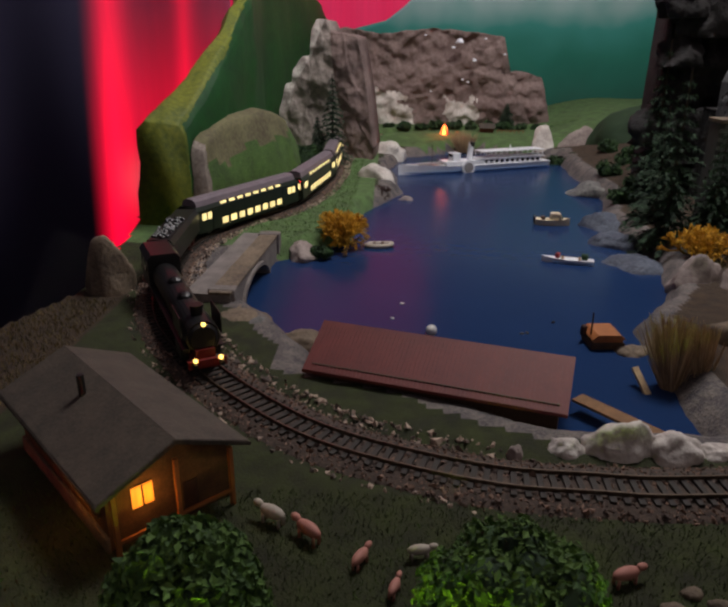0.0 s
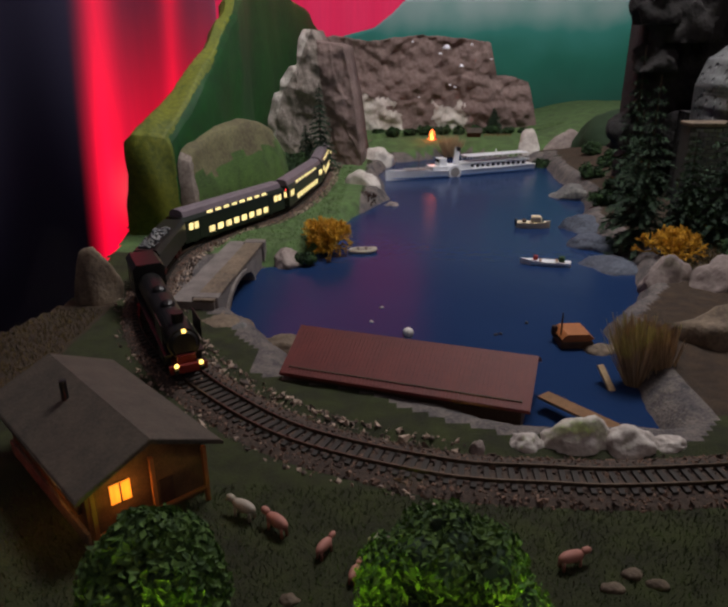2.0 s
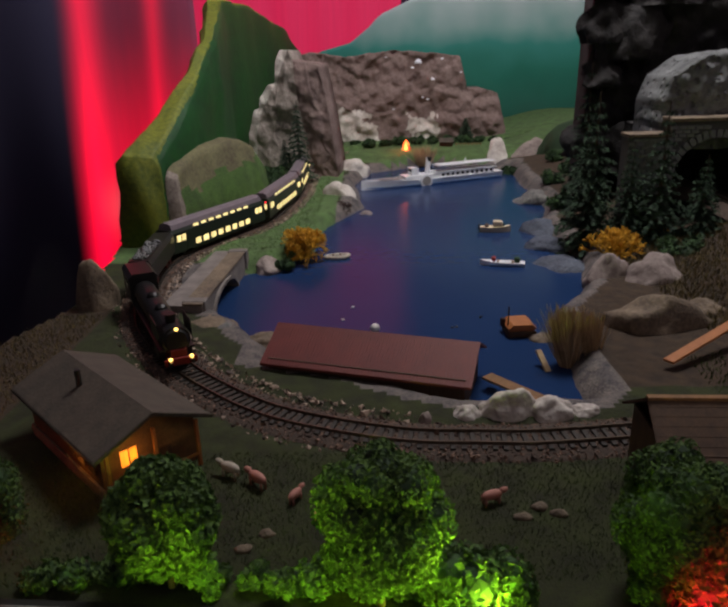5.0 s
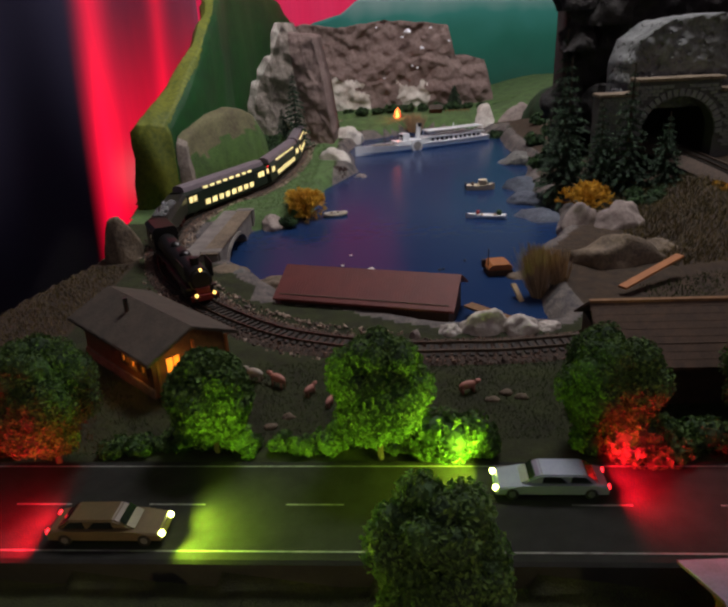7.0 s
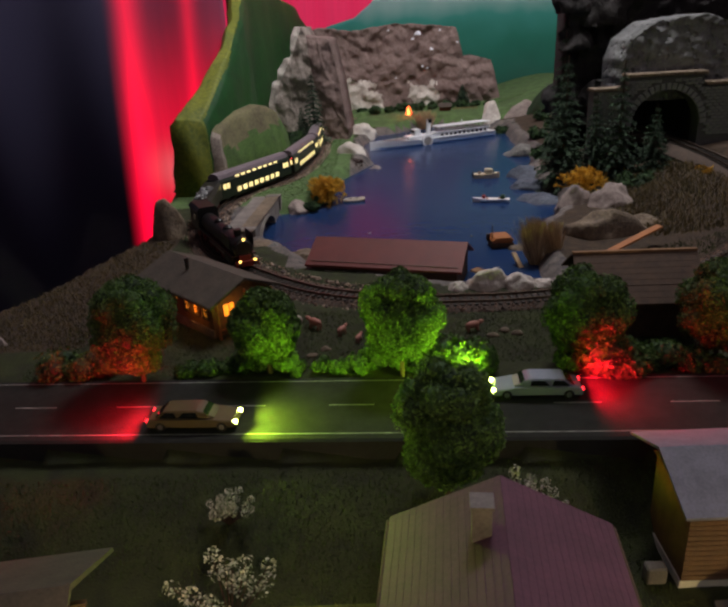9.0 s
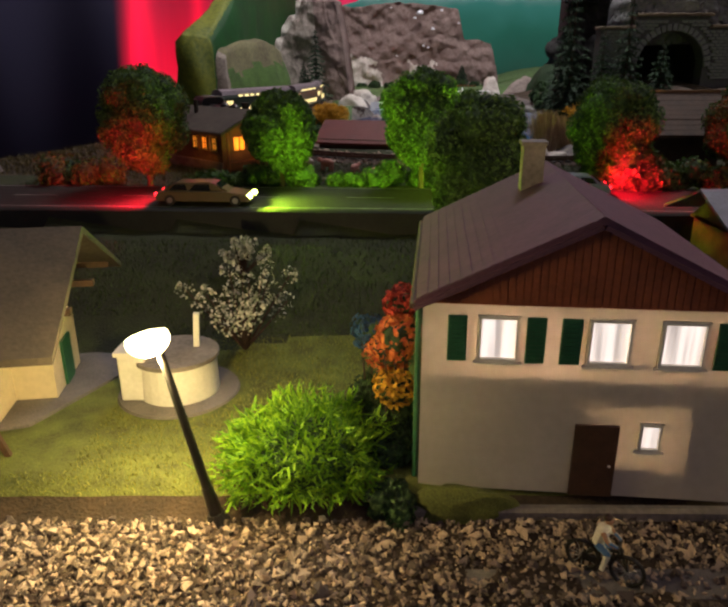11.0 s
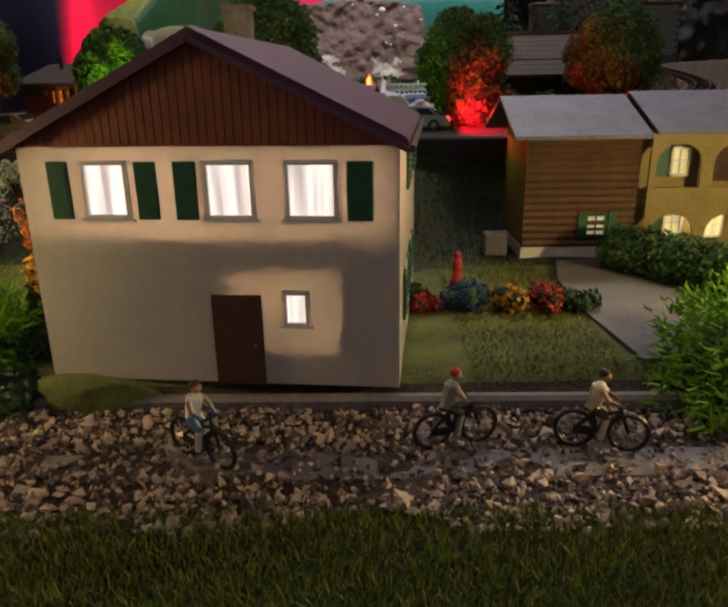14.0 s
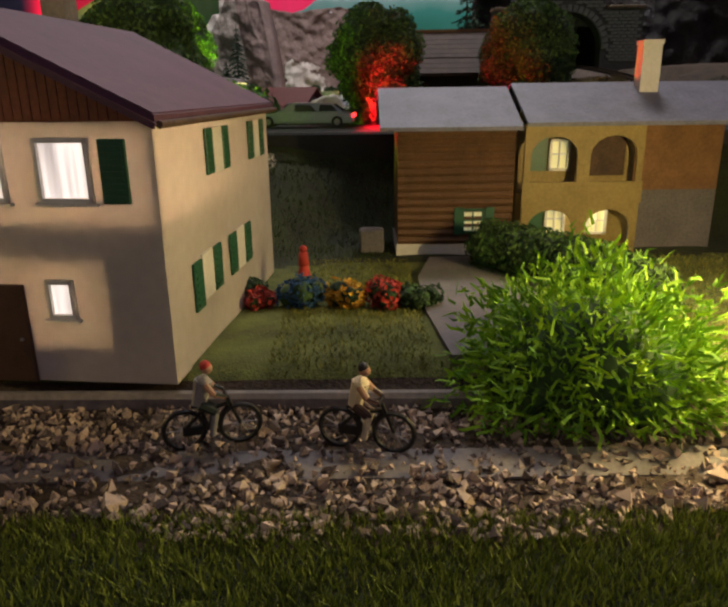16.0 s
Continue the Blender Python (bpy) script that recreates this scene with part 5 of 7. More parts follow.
def coach(s, lit_front):
    L, W = 0.222, 0.030
    t = empty("railway_coach", vehicle_pose(s, L), "dark green double-deck railway coach with glowing windows", "railway coach", "train")
    b = B(); prism(b, [(-W / 2, 0.006), (W / 2, 0.006), (W / 2, 0.034), (W / 2 - 0.0035, 0.0385), (-W / 2 + 0.0035, 0.0385), (-W / 2, 0.034)], -L / 2, L / 2, "x")
    part("body", b, "coach_body", t)
    b = B(); prism(b, [(-W / 2 + 0.0033, 0.0386), (W / 2 - 0.0033, 0.0386), (W / 2 - 0.0055, 0.0450), (W / 2 - 0.0105, 0.0478), (-W / 2 + 0.0105, 0.0478), (-W / 2 + 0.0055, 0.0450)], -L / 2 + 0.004, L / 2 - 0.004, "x")
    part("roof", b, "coach_roof", t, "grey-mauve rounded roof")
    b = B(); box(b, L * 0.5, W * 0.6, 0.005, 0, 0, 0.002); part("underframe", b, "black", t)
    for sd in (-1, 1):
        for x in [-0.098, -0.088] + [0.088, 0.098]:
            b = B(); box(b, 0.0075, 0.0006, 0.0085, x, sd * (W / 2 + 0.0003), 0.0215, bevel=0.0002); part("window", b, "g_train", t)
        for k in range(8):
            x = -0.062 + k * 0.0172
            b = B(); box(b, 0.0110, 0.0006, 0.0078, x, sd * (W / 2 + 0.0003), 0.0105, bevel=0.0002); part("window", b, "g_train", t)
            b = B(); box(b, 0.0110, 0.0006, 0.0072, x, sd * (W / 2 - 0.0005), 0.0315, bevel=0.0002, rx=sd * 14); part("window", b, "g_train", t)
        for e in (-1, 1):
            b = B(); box(b, 0.012, 0.0005, 0.024, sd * 0.076, e * (W / 2 + 0.0002), 0.0075); part("coach_door", b, "coach_body", t)
        for e in (-0.072, 0.072):
            for dx in (-0.012, 0.012):
                b = B(); cyl(b, 0.0052, 0.0052, 0.0022, pose(e + dx, sd * 0.0082 + 0.0011, 0.0052, 90), 14); part("wheel", b, "black", t)
    for e in (-1, 1):
        for y in (-0.008, 0, 0.008):
            b = B(); box(b, 0.0006, 0.0058, 0.0085, e * (L / 2 + 0.0003), y, 0.0215, bevel=0.0002); part("end_window", b, "g_train", t)
        for y in (-0.009, 0.009):
            b = B(); cyl(b, 0.0016, 0.0016, 0.004, pose(e * L / 2, y, 0.0085, 0, 90 * e, 0), 10); part("buffer", b, "black", t)
    for y in (-0.010, 0.010):
        b = B(); ball(b, 0.0009, pose(L / 2 + 0.0006, y, 0.0335), 1); part("marker_light", b, "g_tail", t)
    return t


def locomotive(s):
    L = 0.235
    m = vehicle_pose(s, L)
    t = empty("steam_locomotive", m, "black express steam locomotive with three amber lamps", "locomotive", "train")
    b = B(); cyl(b, 0.0115, 0.0115, 0.150, pose(-0.048, 0, 0.0265, 0, 90, 0), 24); part("boiler", b, "black", t, smooth=False)
    b = B(); cyl(b, 0.0122, 0.0122, 0.030, pose(0.075, 0, 0.0265, 0, 90, 0), 24); cyl(b, 0.0110, 0.009, 0.002, pose(0.105, 0, 0.0265, 0, 90, 0), 24); part("smokebox", b, "black", t)
    b = B(); cyl(b, 0.0042, 0.0050, 0.010, pose(0.088, 0, 0.036), 16); part("chimney", b, "black", t)
    for x in (0.045, 0.005):
        b = B(); ball(b, 0.0062, pose(x, 0, 0.0370) @ Matrix.Diagonal((1.2, 1, 0.9, 1)), 2); part("dome", b, "black", t)
    b = B(); box(b, 0.042, 0.029, 0.027, -0.070, 0, 0.0145); prism(b, [(-0.0155, 0.0415), (0.0155, 0.0415), (0.011, 0.0465), (-0.011, 0.0465)], -0.095, -0.047, "x"); part("cab", b, "black", t)
    for sd in (-1, 1):
        b = B(); box(b, 0.012, 0.0006, 0.009, -0.064, sd * 0.0148, 0.028); part("cab_window", b, "glass_dark", t)
        b = B(); box(b, 0.030, 0.0007, 0.016, 0.086, sd * 0.0145, 0.026); part("smoke_deflector", b, "black", t)
        b = B(); box(b, 0.190, 0.005, 0.0015, 0.010, sd * 0.0125, 0.0175); part("running_board", b, "black", t)
        b = B(); box(b, 0.026, 0.006, 0.009, 0.082, sd * 0.0118, 0.0065, bevel=0.001); part("cylinder", b, "black", t)
        for x in (-0.015, 0.012, 0.039):
            b = B(); cyl(b, 0.0115, 0.0115, 0.0024, pose(x, sd * 0.0082 + 0.0012, 0.0115, 90), 22); w = part("driving_wheel", b, "loco_red", t)
            b = B(); cyl(b, 0.0030, 0.0030, 0.0034, pose(x, sd * 0.0088 + 0.0017, 0.0115, 90), 10); part("hub", b, "black", w)
        for x in (0.070, 0.095, -0.050, -0.080):
            b = B(); cyl(b, 0.0058, 0.0058, 0.0024, pose(x, sd * 0.0082 + 0.0012, 0.0058, 90), 18); part("carrying_wheel", b, "loco_red", t)
        b = B(); box(b, 0.090, 0.0010, 0.0018, 0.035, sd * 0.0118, 0.0095); part("connecting_rod", b, "steel", t)
        b = B(); cyl(b, 0.0018, 0.0018, 0.005, pose(0.1155, sd * 0.0095, 0.0110, 0, 90, 0), 10); part("buffer", b, "black", t)
        b = B(); ball(b, 0.0017, pose(0.1180, sd * 0.0090, 0.0150), 2); part("headlamp", b, "g_loco", t, "amber headlamp")
    b = B(); ball(b, 0.0017, pose(0.1100, 0, 0.0385), 2); part("headlamp", b, "g_loco", t, "amber headlamp")
    b = B(); box(b, 0.220, 0.014, 0.010, 0.0, 0, 0.009); part("frame", b, "loco_red", t)
    b = B(); box(b, 0.003, 0.028, 0.006, 0.1140, 0, 0.0075); part("buffer_beam", b, "loco_red", t)
    return t


def tender(s):
    L = 0.142
    t = empty("coal_tender", vehicle_pose(s, L), "black coal tender behind the locomotive", "tender", "train")
    b = B(); prism(b, [(-0.0145, 0.013), (0.0145, 0.013), (0.0145, 0.034), (0.011, 0.0395), (-0.011, 0.0395), (-0.0145, 0.034)], -L / 2 + 0.003, L / 2 - 0.003, "x"); part("tank", b, "black", t)
    b = B()
    R = random.Random(3)
    for k in range(120):
        ball(b, R.uniform(0.0012, 0.0024), pose(R.uniform(-0.02, 0.062), R.uniform(-0.009, 0.009), 0.0395 + R.uniform(0, 0.002)), 1)
    part("coal", b, "black", t)
    b = B(); box(b, L - 0.008, 0.018, 0.008, 0, 0, 0.006); part("frame", b, "loco_red", t)
    for sd in (-1, 1):
        for x in (-0.052, -0.032, 0.028, 0.050):
            b = B(); cyl(b, 0.0062, 0.0062, 0.0024, pose(x, sd * 0.0082 + 0.0012, 0.0062, 90), 18); part("wheel", b, "loco_red", t)


S0 = nearest_s(-0.036, 0.487)
locomotive(S0)
tender(S0 + 0.238)
for k in range(3):
    coach(S0 + 0.388 + k * 0.228, k == 0)


# ---- rocks round the lake ----
ROCKS = [
    (0.072, 1.62, 0.100, 0.046, 0.034, 0.040, "rock_white", "rounded white rock at the lake shore", 1),
    (0.062, 1.305, 0.098, 0.040, 0.030, 0.040, "rock_white", "rounded white rock at the lake shore", 2),
    (0.452, 1.72, 0.108, 0.034, 0.030, 0.062, "rock_white", "tall white rock at the far shore", 3),
    (0.548, 1.70, 0.108, 0.066, 0.035, 0.062, "rock_pale", "pinkish pale boulder at the far shore", 4),
    (0.030, 1.175, 0.095, 0.030, 0.016, 0.012, "rock_pale", "flat pale stone at the water's edge", 5),
    (0.112, 1.20, 0.094, 0.014, 0.009, 0.008, "rock_pale", "flat pale stone at the water's edge", 6),
    (0.412, 0.742, 0.100, 0.032, 0.022, 0.040, "rock_pale", "pale brown boulder beside yellow bush", 7),
    (0.460, 0.720, 0.103, 0.042, 0.024, 0.046, "rock_pale", "pale brown boulder beside yellow bush", 8),
    (0.445, 1.27, 0.094, 0.042, 0.040, 0.024, "rock_grey", "low grey-green boulder in the lake", 9),
    (0.410, 1.035, 0.090, 0.046, 0.036, 0.026, "rock_blue", "grey shore rock washed by the lake", 10),
    (0.388, 0.950, 0.088, 0.042, 0.046, 0.024, "rock_blue", "grey shore rock washed by the lake", 11),
    (0.382, 0.855, 0.088, 0.044, 0.046, 0.020, "rock_blue", "grey shore rock washed by the lake", 12),
    (0.398, 0.578, 0.098, 0.060, 0.032, 0.050, "stone_tan", "large flat tan stone slab above the shore", 13),
    (0.470, 0.62, 0.112, 0.030, 0.020, 0.014, "stone_tan", "tan stone on the earth bank", 14),
    (0.230, 0.410, 0.112, 0.024, 0.013, 0.021, "rock_white", "white stone beside the railway", 15),
    (0.256, 0.408, 0.112, 0.020, 0.012, 0.017, "rock_white", "white stone beside the railway", 16),
    (0.196, 0.410, 0.112, 0.012, 0.009, 0.011, "rock_white", "white stone beside the railway", 17),
    (0.285, 0.412, 0.112, 0.014, 0.008, 0.008, "rock_white", "white stone beside the railway", 18),
    (0.163, 0.402, 0.113, 0.005, 0.005, 0.008, "rock_pale", "small pale stone beside the railway", 19),
    (-0.052, 0.615, 0.104, 0.030, 0.026, 0.016, "stone_tan", "tan rock at the inside of the curve", 20),
    (-0.030, 0.598, 0.095, 0.016, 0.026, 0.020, "rock_grey", "blue-grey rock streaked white at the inlet", 21),
    (0.012, 0.592, 0.093, 0.032, 0.016, 0.016, "stone_tan", "tan rock in the lake beside the boathouse", 22),
    (-0.022, 0.86, 0.098, 0.020, 0.030, 0.016, "rock_pale", "pale rock at the bridge end", 23),
    (0.300, 0.600, 0.090, 0.020, 0.016, 0.010, "stone_tan", "tan stone at the reed bank", 24),
    (-0.255, 0.315, 0.110, 0.008, 0.006, 0.018, "rock_pale", "small pale stone post at the layout rim", 25),
]
for x, y, z, sx, sy, sz, mt, label, seed in ROCKS:
    rock("rock", x, y, z, sx, sy, sz, mt, label, seed, group="lake rocks")
rock("stone_pillar", -0.186, 0.668, 0.112, 0.024, 0.020, 0.058, "stone_tan", "upright brown stone pillar with a pale face", 41, rough=0.25)
for k, (x, z, s) in enumerate(((0.262, 0.352, 0.012), (0.246, 0.338, 0.006), (0.305, 0.305, 0.008), (0.385, 0.322, 0.005), (0.33, 0.36, 0.005), (0.17, 0.368, 0.004), (0.275, 0.256, 0.005), (0.29, 0.25, 0.005), (0.19, 0.225, 0.004))):
    c = rock("quartz_crystal", x, 1.995, z, s, s * 0.9, s * 0.8, "crystal", "glittering white quartz crystal set in the cliff", 60 + k, rough=0.5, sub=2, group="quartz crystals")
    c["category"] = "crystal"


# ---- bridge over the inlet ----
def bridge():
    a, b_ = Vector((-0.062, 0.650)), Vector((-0.052, 0.850))
    d = b_ - a
    L = d.length
    base = pose(a.x, a.y, 0.086, 0, 0, math.degrees(math.atan2(d.y, d.x)))
    br = empty("stone_bridge", base, "grey concrete railway bridge with a round arch", "bridge")
    pts = [(-0.01, 0), (0.030, 0)]
    for k in range(13):
        t = math.pi * (1 - k / 12)
        pts.append((0.085 + 0.055 * math.cos(t), 0.006 + 0.024 * math.sin(t)))
    pts += [(0.14, 0), (L + 0.01, 0), (L + 0.01, 0.036), (-0.01, 0.036)]
    b = B(); prism(b, pts, 0.0, 0.045, "y"); part("arch_wall", b, "concrete", br)
    ring = []
    for k in range(13):
        t = math.pi * (1 - k / 12)
        ring.append((0.085 + 0.055 * math.cos(t), 0.006 + 0.024 * math.sin(t)))
    for k in range(12, -1, -1):
        t = math.pi * (1 - k / 12)
        ring.append((0.085 + 0.060 * math.cos(t), 0.006 + 0.028 * math.sin(t)))
    b = B(); prism(b, ring, -0.003, 0.0, "y"); part("arch_ring", b, "concrete", br)
    b = B(); box(b, L + 0.024, 0.022, 0.003, L / 2, 0.010, 0.036, bevel=0.0006); part("coping", b, "stone_tan", br, "flat brown stone coping")
    for e in (0.0, L):
        b = B(); box(b, 0.014, 0.026, 0.040, e, 0.010, 0.0, bevel=0.001); part("pier", b, "concrete", br)


bridge()


# ---- boats ----
def hull(bm, L, W, H, bow=0.35, sheer=0.3, n=16):
    """An open or decked hull along +x (bow), waterline at z = 0."""
    rings = []
    for i in range(n + 1):
        t = i / n
        x = -L / 2 + L * t
        w = W / 2 * (1 - max(0, (t - (1 - bow)) / bow) ** 1.8) * (0.82 + 0.18 * min(1, t / 0.2))
        top = H * (1 + sheer * max(0, t - 0.5) ** 2 * 4)
        rings.append([bm.verts.new(p) for p in ((x, -w, top), (x, -w * 0.75, 0.0), (x, 0, -H * 0.25), (x, w * 0.75, 0.0), (x, w, top))])
    for a, b in zip(rings[:-1], rings[1:]):
        for k in range(4):
            bm.faces.new((a[k], b[k], b[k + 1], a[k + 1]))
        bm.faces.new((a[4], b[4], b[0], a[0]))
    bm.faces.new(rings[0])
    bmesh.ops.remove_doubles(bm, verts=bm.verts, dist=1e-5)
    return bm


def steamer():
    ang = math.degrees(math.atan2(-0.15, -0.331))
    s = empty("paddle_steamer", pose(0.2655, 1.5100, LAKE_Z, 0, 0, ang), "white paddle steamer with two decks on the lake", "steamer")
    L, W = 0.362, 0.040
    b = B(); hull(b, L, W, 0.014, 0.4, 0.5, 28); part("hull", b, "ship_white", s)
    b = B(); hull(b, L * 0.985, W * 0.97, 0.0035, 0.4, 0.2, 28); bmesh.ops.transform(b, matrix=Matrix.Diagonal((1.002, 1.02, 1, 1)), verts=b.verts); part("waterline_band", b, "ship_blue", s)
    b = B(); box(b, 0.150, 0.032, 0.012, -0.080, 0, 0.0135, bevel=0.0006); part("saloon", b, "ship_white", s)
    b = B(); box(b, 0.088, 0.034, 0.010, 0.035, 0, 0.0135, bevel=0.0006); part("midship_house", b, "ship_white", s)
    b = B(); box(b, 0.170, 0.036, 0.0012, -0.078, 0, 0.0258); part("upper_deck", b, "ship_white", s)
    b = B(); box(b, 0.155, 0.036, 0.0012, -0.083, 0, 0.0395); part("awning", b, "ship_white", s)
    for k in range(12):
        for sd in (-1, 1):
            b = B(); box(b, 0.0008, 0.0008, 0.0130, -0.158 + k * 0.0135, sd * 0.0172, 0.0268); part("awning_post", b, "ship_white", s)
    for sd in (-1, 1):
        for k in range(11):
            b = B(); box(b, 0.0072, 0.0006, 0.0058, -0.147 + k * 0.0130, sd * 0.0161, 0.0170); part("saloon_window", b, "glass_dark", s)
        b = B(); cyl(b, 0.0150, 0.0150, 0.006, pose(0.030, sd * 0.0215 + 0.003, 0.0105, 90), 24); w = part("paddle_box", b, "ship_white", s)
        b = B(); cyl(b, 0.0105, 0.0105, 0.0066, pose(0.030, sd * 0.0217 + 0.0033, 0.0105, 90), 24); part("paddle_grille", b, "cloth_grey", w)
        for k in range(24):
            b = B(); box(b, 0.0006, 0.0006, 0.0050, 0.085 + k * 0.0037, sd * (0.0185 * (1 - (k / 24) ** 2 * 0.9)), 0.0140 + 0.004 * (k / 24) ** 2); part("rail_post", b, "ship_white", s)
    b = B(); box(b, 0.018, 0.022, 0.016, 0.052, 0, 0.0235, bevel=0.0008); part("wheelhouse", b, "ship_white", s)
    b = B(); box(b, 0.0005, 0.018, 0.006, 0.0613, 0, 0.0315); part("wheelhouse_window", b, "glass_dark", s)
    b = B(); cyl(b, 0.0062, 0.0058, 0.036, pose(0.016, 0, 0.0235, 0, -6, 0), 18); f = part("funnel", b, "ship_white", s)
    b = B(); cyl(b, 0.0064, 0.0064, 0.009, pose(0.0124, 0, 0.0510, 0, -6, 0), 18); part("funnel_top", b, "black", f)
    b = B(); cyl(b, 0.0008, 0.0005, 0.044, pose(0.105, 0, 0.014), 8); part("mast", b, "timber", s)
    b = B(); cyl(b, 0.0015, 0.0015, 0.010, pose(-0.085, 0, 0.0400), 10); part("vent", b, "ship_white", s)
    b = B(); box(b, 0.055, 0.024, 0.0010, 0.110, 0, 0.0195); part("fore_awning", b, "cloth_grey", s)


steamer()


def small_boat(name, x, y, heading, L, W, H, material, label, extras):
    s = empty(name, pose(x, y, LAKE_Z, 0, 0, heading), label, "boat", "boats on the lake")
    b = B(); hull(b, L, W, H, 0.5, 0.4, 14); part("hull", b, material, s)
    for nm, args, mt in extras:
        b = B(); box(b, *args, bevel=min(args[0], args[1], args[2]) * 0.2); part(nm, b, mt, s)
    return s


small_boat("motorboat", 0.328, 1.045, -8, 0.050, 0.019, 0.0085, "cream", "cream motorboat with cabin and outboard motor", [("cabin", (0.016, 0.013, 0.0085, 0.004, 0, 0.0085), "cream"), ("windscreen", (0.002, 0.011, 0.005, 0.0135, 0, 0.0095), "glass_dark"), ("roof", (0.014, 0.014, 0.001, 0.003, 0, 0.0170), "cream"), ("outboard_motor", (0.004, 0.004, 0.011, -0.0265, 0, 0.002), "black"), ("seat", (0.006, 0.010, 0.004, -0.014, 0, 0.0085), "timber")])
small_boat("rowing_boat", 0.305, 0.855, 167, 0.062, 0.016, 0.0055, "ship_white", "white and blue rowing boat with brown thwarts", [("thwart", (0.003, 0.012, 0.0012, 0.006, 0, 0.0058), "plank"), ("thwart", (0.003, 0.012, 0.0012, -0.014, 0, 0.0058), "plank"), ("stripe", (0.046, 0.0158, 0.0015, -0.006, 0, 0.0012), "ship_blue"), ("cargo", (0.008, 0.008, 0.007, -0.020, 0, 0.0055), "leaf_dark"), ("crate", (0.006, 0.006, 0.006, 0.012, 0, 0.0058), "flower_red")])
small_boat("red_skiff", 0.046, 0.588, 10, 0.022, 0.008, 0.0035, "flower_red", "small red skiff near the boathouse", [("thwart", (0.0015, 0.006, 0.001, 0, 0, 0.0036), "white"), ("figure_bundle", (0.003, 0.003, 0.004, -0.003, 0, 0.0036), "white")])


def dinghy():
    s = empty("rubber_dinghy", pose(0.072, 0.908, LAKE_Z + 0.001, 0, 0, 6), "pale rubber dinghy with dark floor", "boat", "boats on the lake")
    b = B()
    vs = []
    n, k = 40, 8
    for i in range(n):
        a = 2 * math.pi * i / n
        c = Vector((0.017 * math.cos(a), 0.0078 * math.sin(a), 0.0015 + 0.0015 * max(0, math.cos(a)) ** 3))
        o = Vector((math.cos(a), math.sin(a) * 1.4, 0)).normalized()
        vs.append([b.verts.new(c + 0.0032 * (o * math.cos(2 * math.pi * j / k) + Vector((0, 0, 1)) * math.sin(2 * math.pi * j / k))) for j in range(k)])
    for i in range(n):
        for j in range(k):
            b.faces.new((vs[i][j], vs[(i + 1) % n][j], vs[(i + 1) % n][(j + 1) % k], vs[i][(j + 1) % k]))
    part("tube", b, "hazel", s, smooth=True)
    b = B(); box(b, 0.030, 0.012, 0.001, 0, 0, 0); part("floor", b, "rubber", s)
    for x in (-0.006, 0.005):
        b = B(); box(b, 0.004, 0.012, 0.0025, x, 0, 0.002, bevel=0.0006); part("seat", b, "timber", s)


dinghy()


def raft():
    s = empty("houseboat", pose(0.278, 0.612, LAKE_Z, 0, 0, 4), "dark raft with a tan box roof and mast", "boat", "boats on the lake")
    b = B(); box(b, 0.030, 0.026, 0.007, 0, 0, 0, bevel=0.001); part("hull", b, "timber", s)
    b = B(); prism(b, [(-0.015, 0.010), (0.015, 0.010), (0.010, 0.0145), (-0.010, 0.0145)], -0.014, 0.014, "y"); box(b, 0.026, 0.024, 0.004, 0, 0, 0.0065); part("cabin_roof", b, "orange_paint", s, "tan box roof")
    b = B(); cyl(b, 0.0009, 0.0006, 0.026, pose(-0.013, -0.004, 0.006), 8); part("mast", b, "twig", s)
    b = B(); box(b, 0.005, 0.005, 0.010, -0.016, 0.006, 0.006, bevel=0.001); part("bow_post", b, "twig", s)


raft()
b = B(); ball(b, 0.0052, None, 3)
o = link("buoy", b, "white", smooth=True); o.matrix_world = pose(0.126, 0.627, LAKE_Z + 0.003); tagged(o, "white ball buoy floating on the lake", "buoy")
for k, (x, y) in enumerate(((0.21, 0.63), (0.245, 0.66), (0.215, 0.632), (0.09, 0.66), (0.10, 0.70))):
    b = B(); ball(b, 0.0016, Matrix.Diagonal((1.6, 0.9, 0.7, 1)), 2)
    o = link("water_bird", b, "black" if k < 3 else "white", smooth=True); o.matrix_world = pose(x, y, LAKE_Z + 0.0006, 0, 0, k * 50); tagged(o, "tiny swimming bird figure on the lake", "bird", "water birds")


# ---- camp fire and far shore ----
def campfire():
    f = empty("camp_fire", pose(0.218, 1.800, 0.1325), "glowing camp fire of small logs on far shore", "camp fire")
    for k in range(7):
        b = B(); cyl(b, 0.0022, 0.0008, 0.028, pose(0.011 * math.cos(k * 0.9), 0.011 * math.sin(k * 0.9), 0, 22 * math.sin(k * 0.9), -22 * math.cos(k * 0.9), 0), 7)
        part("flame_stick", b, "g_fire" if k % 2 else "flower_red", f)
    for k in range(6):
        a = k * 1.05
        b = B(); cyl(b, 0.0042, 0.0003, 0.013 + 0.004 * (k % 3), pose(0.005 * math.cos(a), 0.004 * math.sin(a), 0.001, 10 * math.sin(a * 2), 12 * math.cos(a), 0), 7)
        part("flame", b, "g_fire", f)
    lamp("fire_glow", "POINT", pose(0.218, 1.785, 0.155), 0.10, (1.0, 0.16, 0.05), 0.008)


campfire()


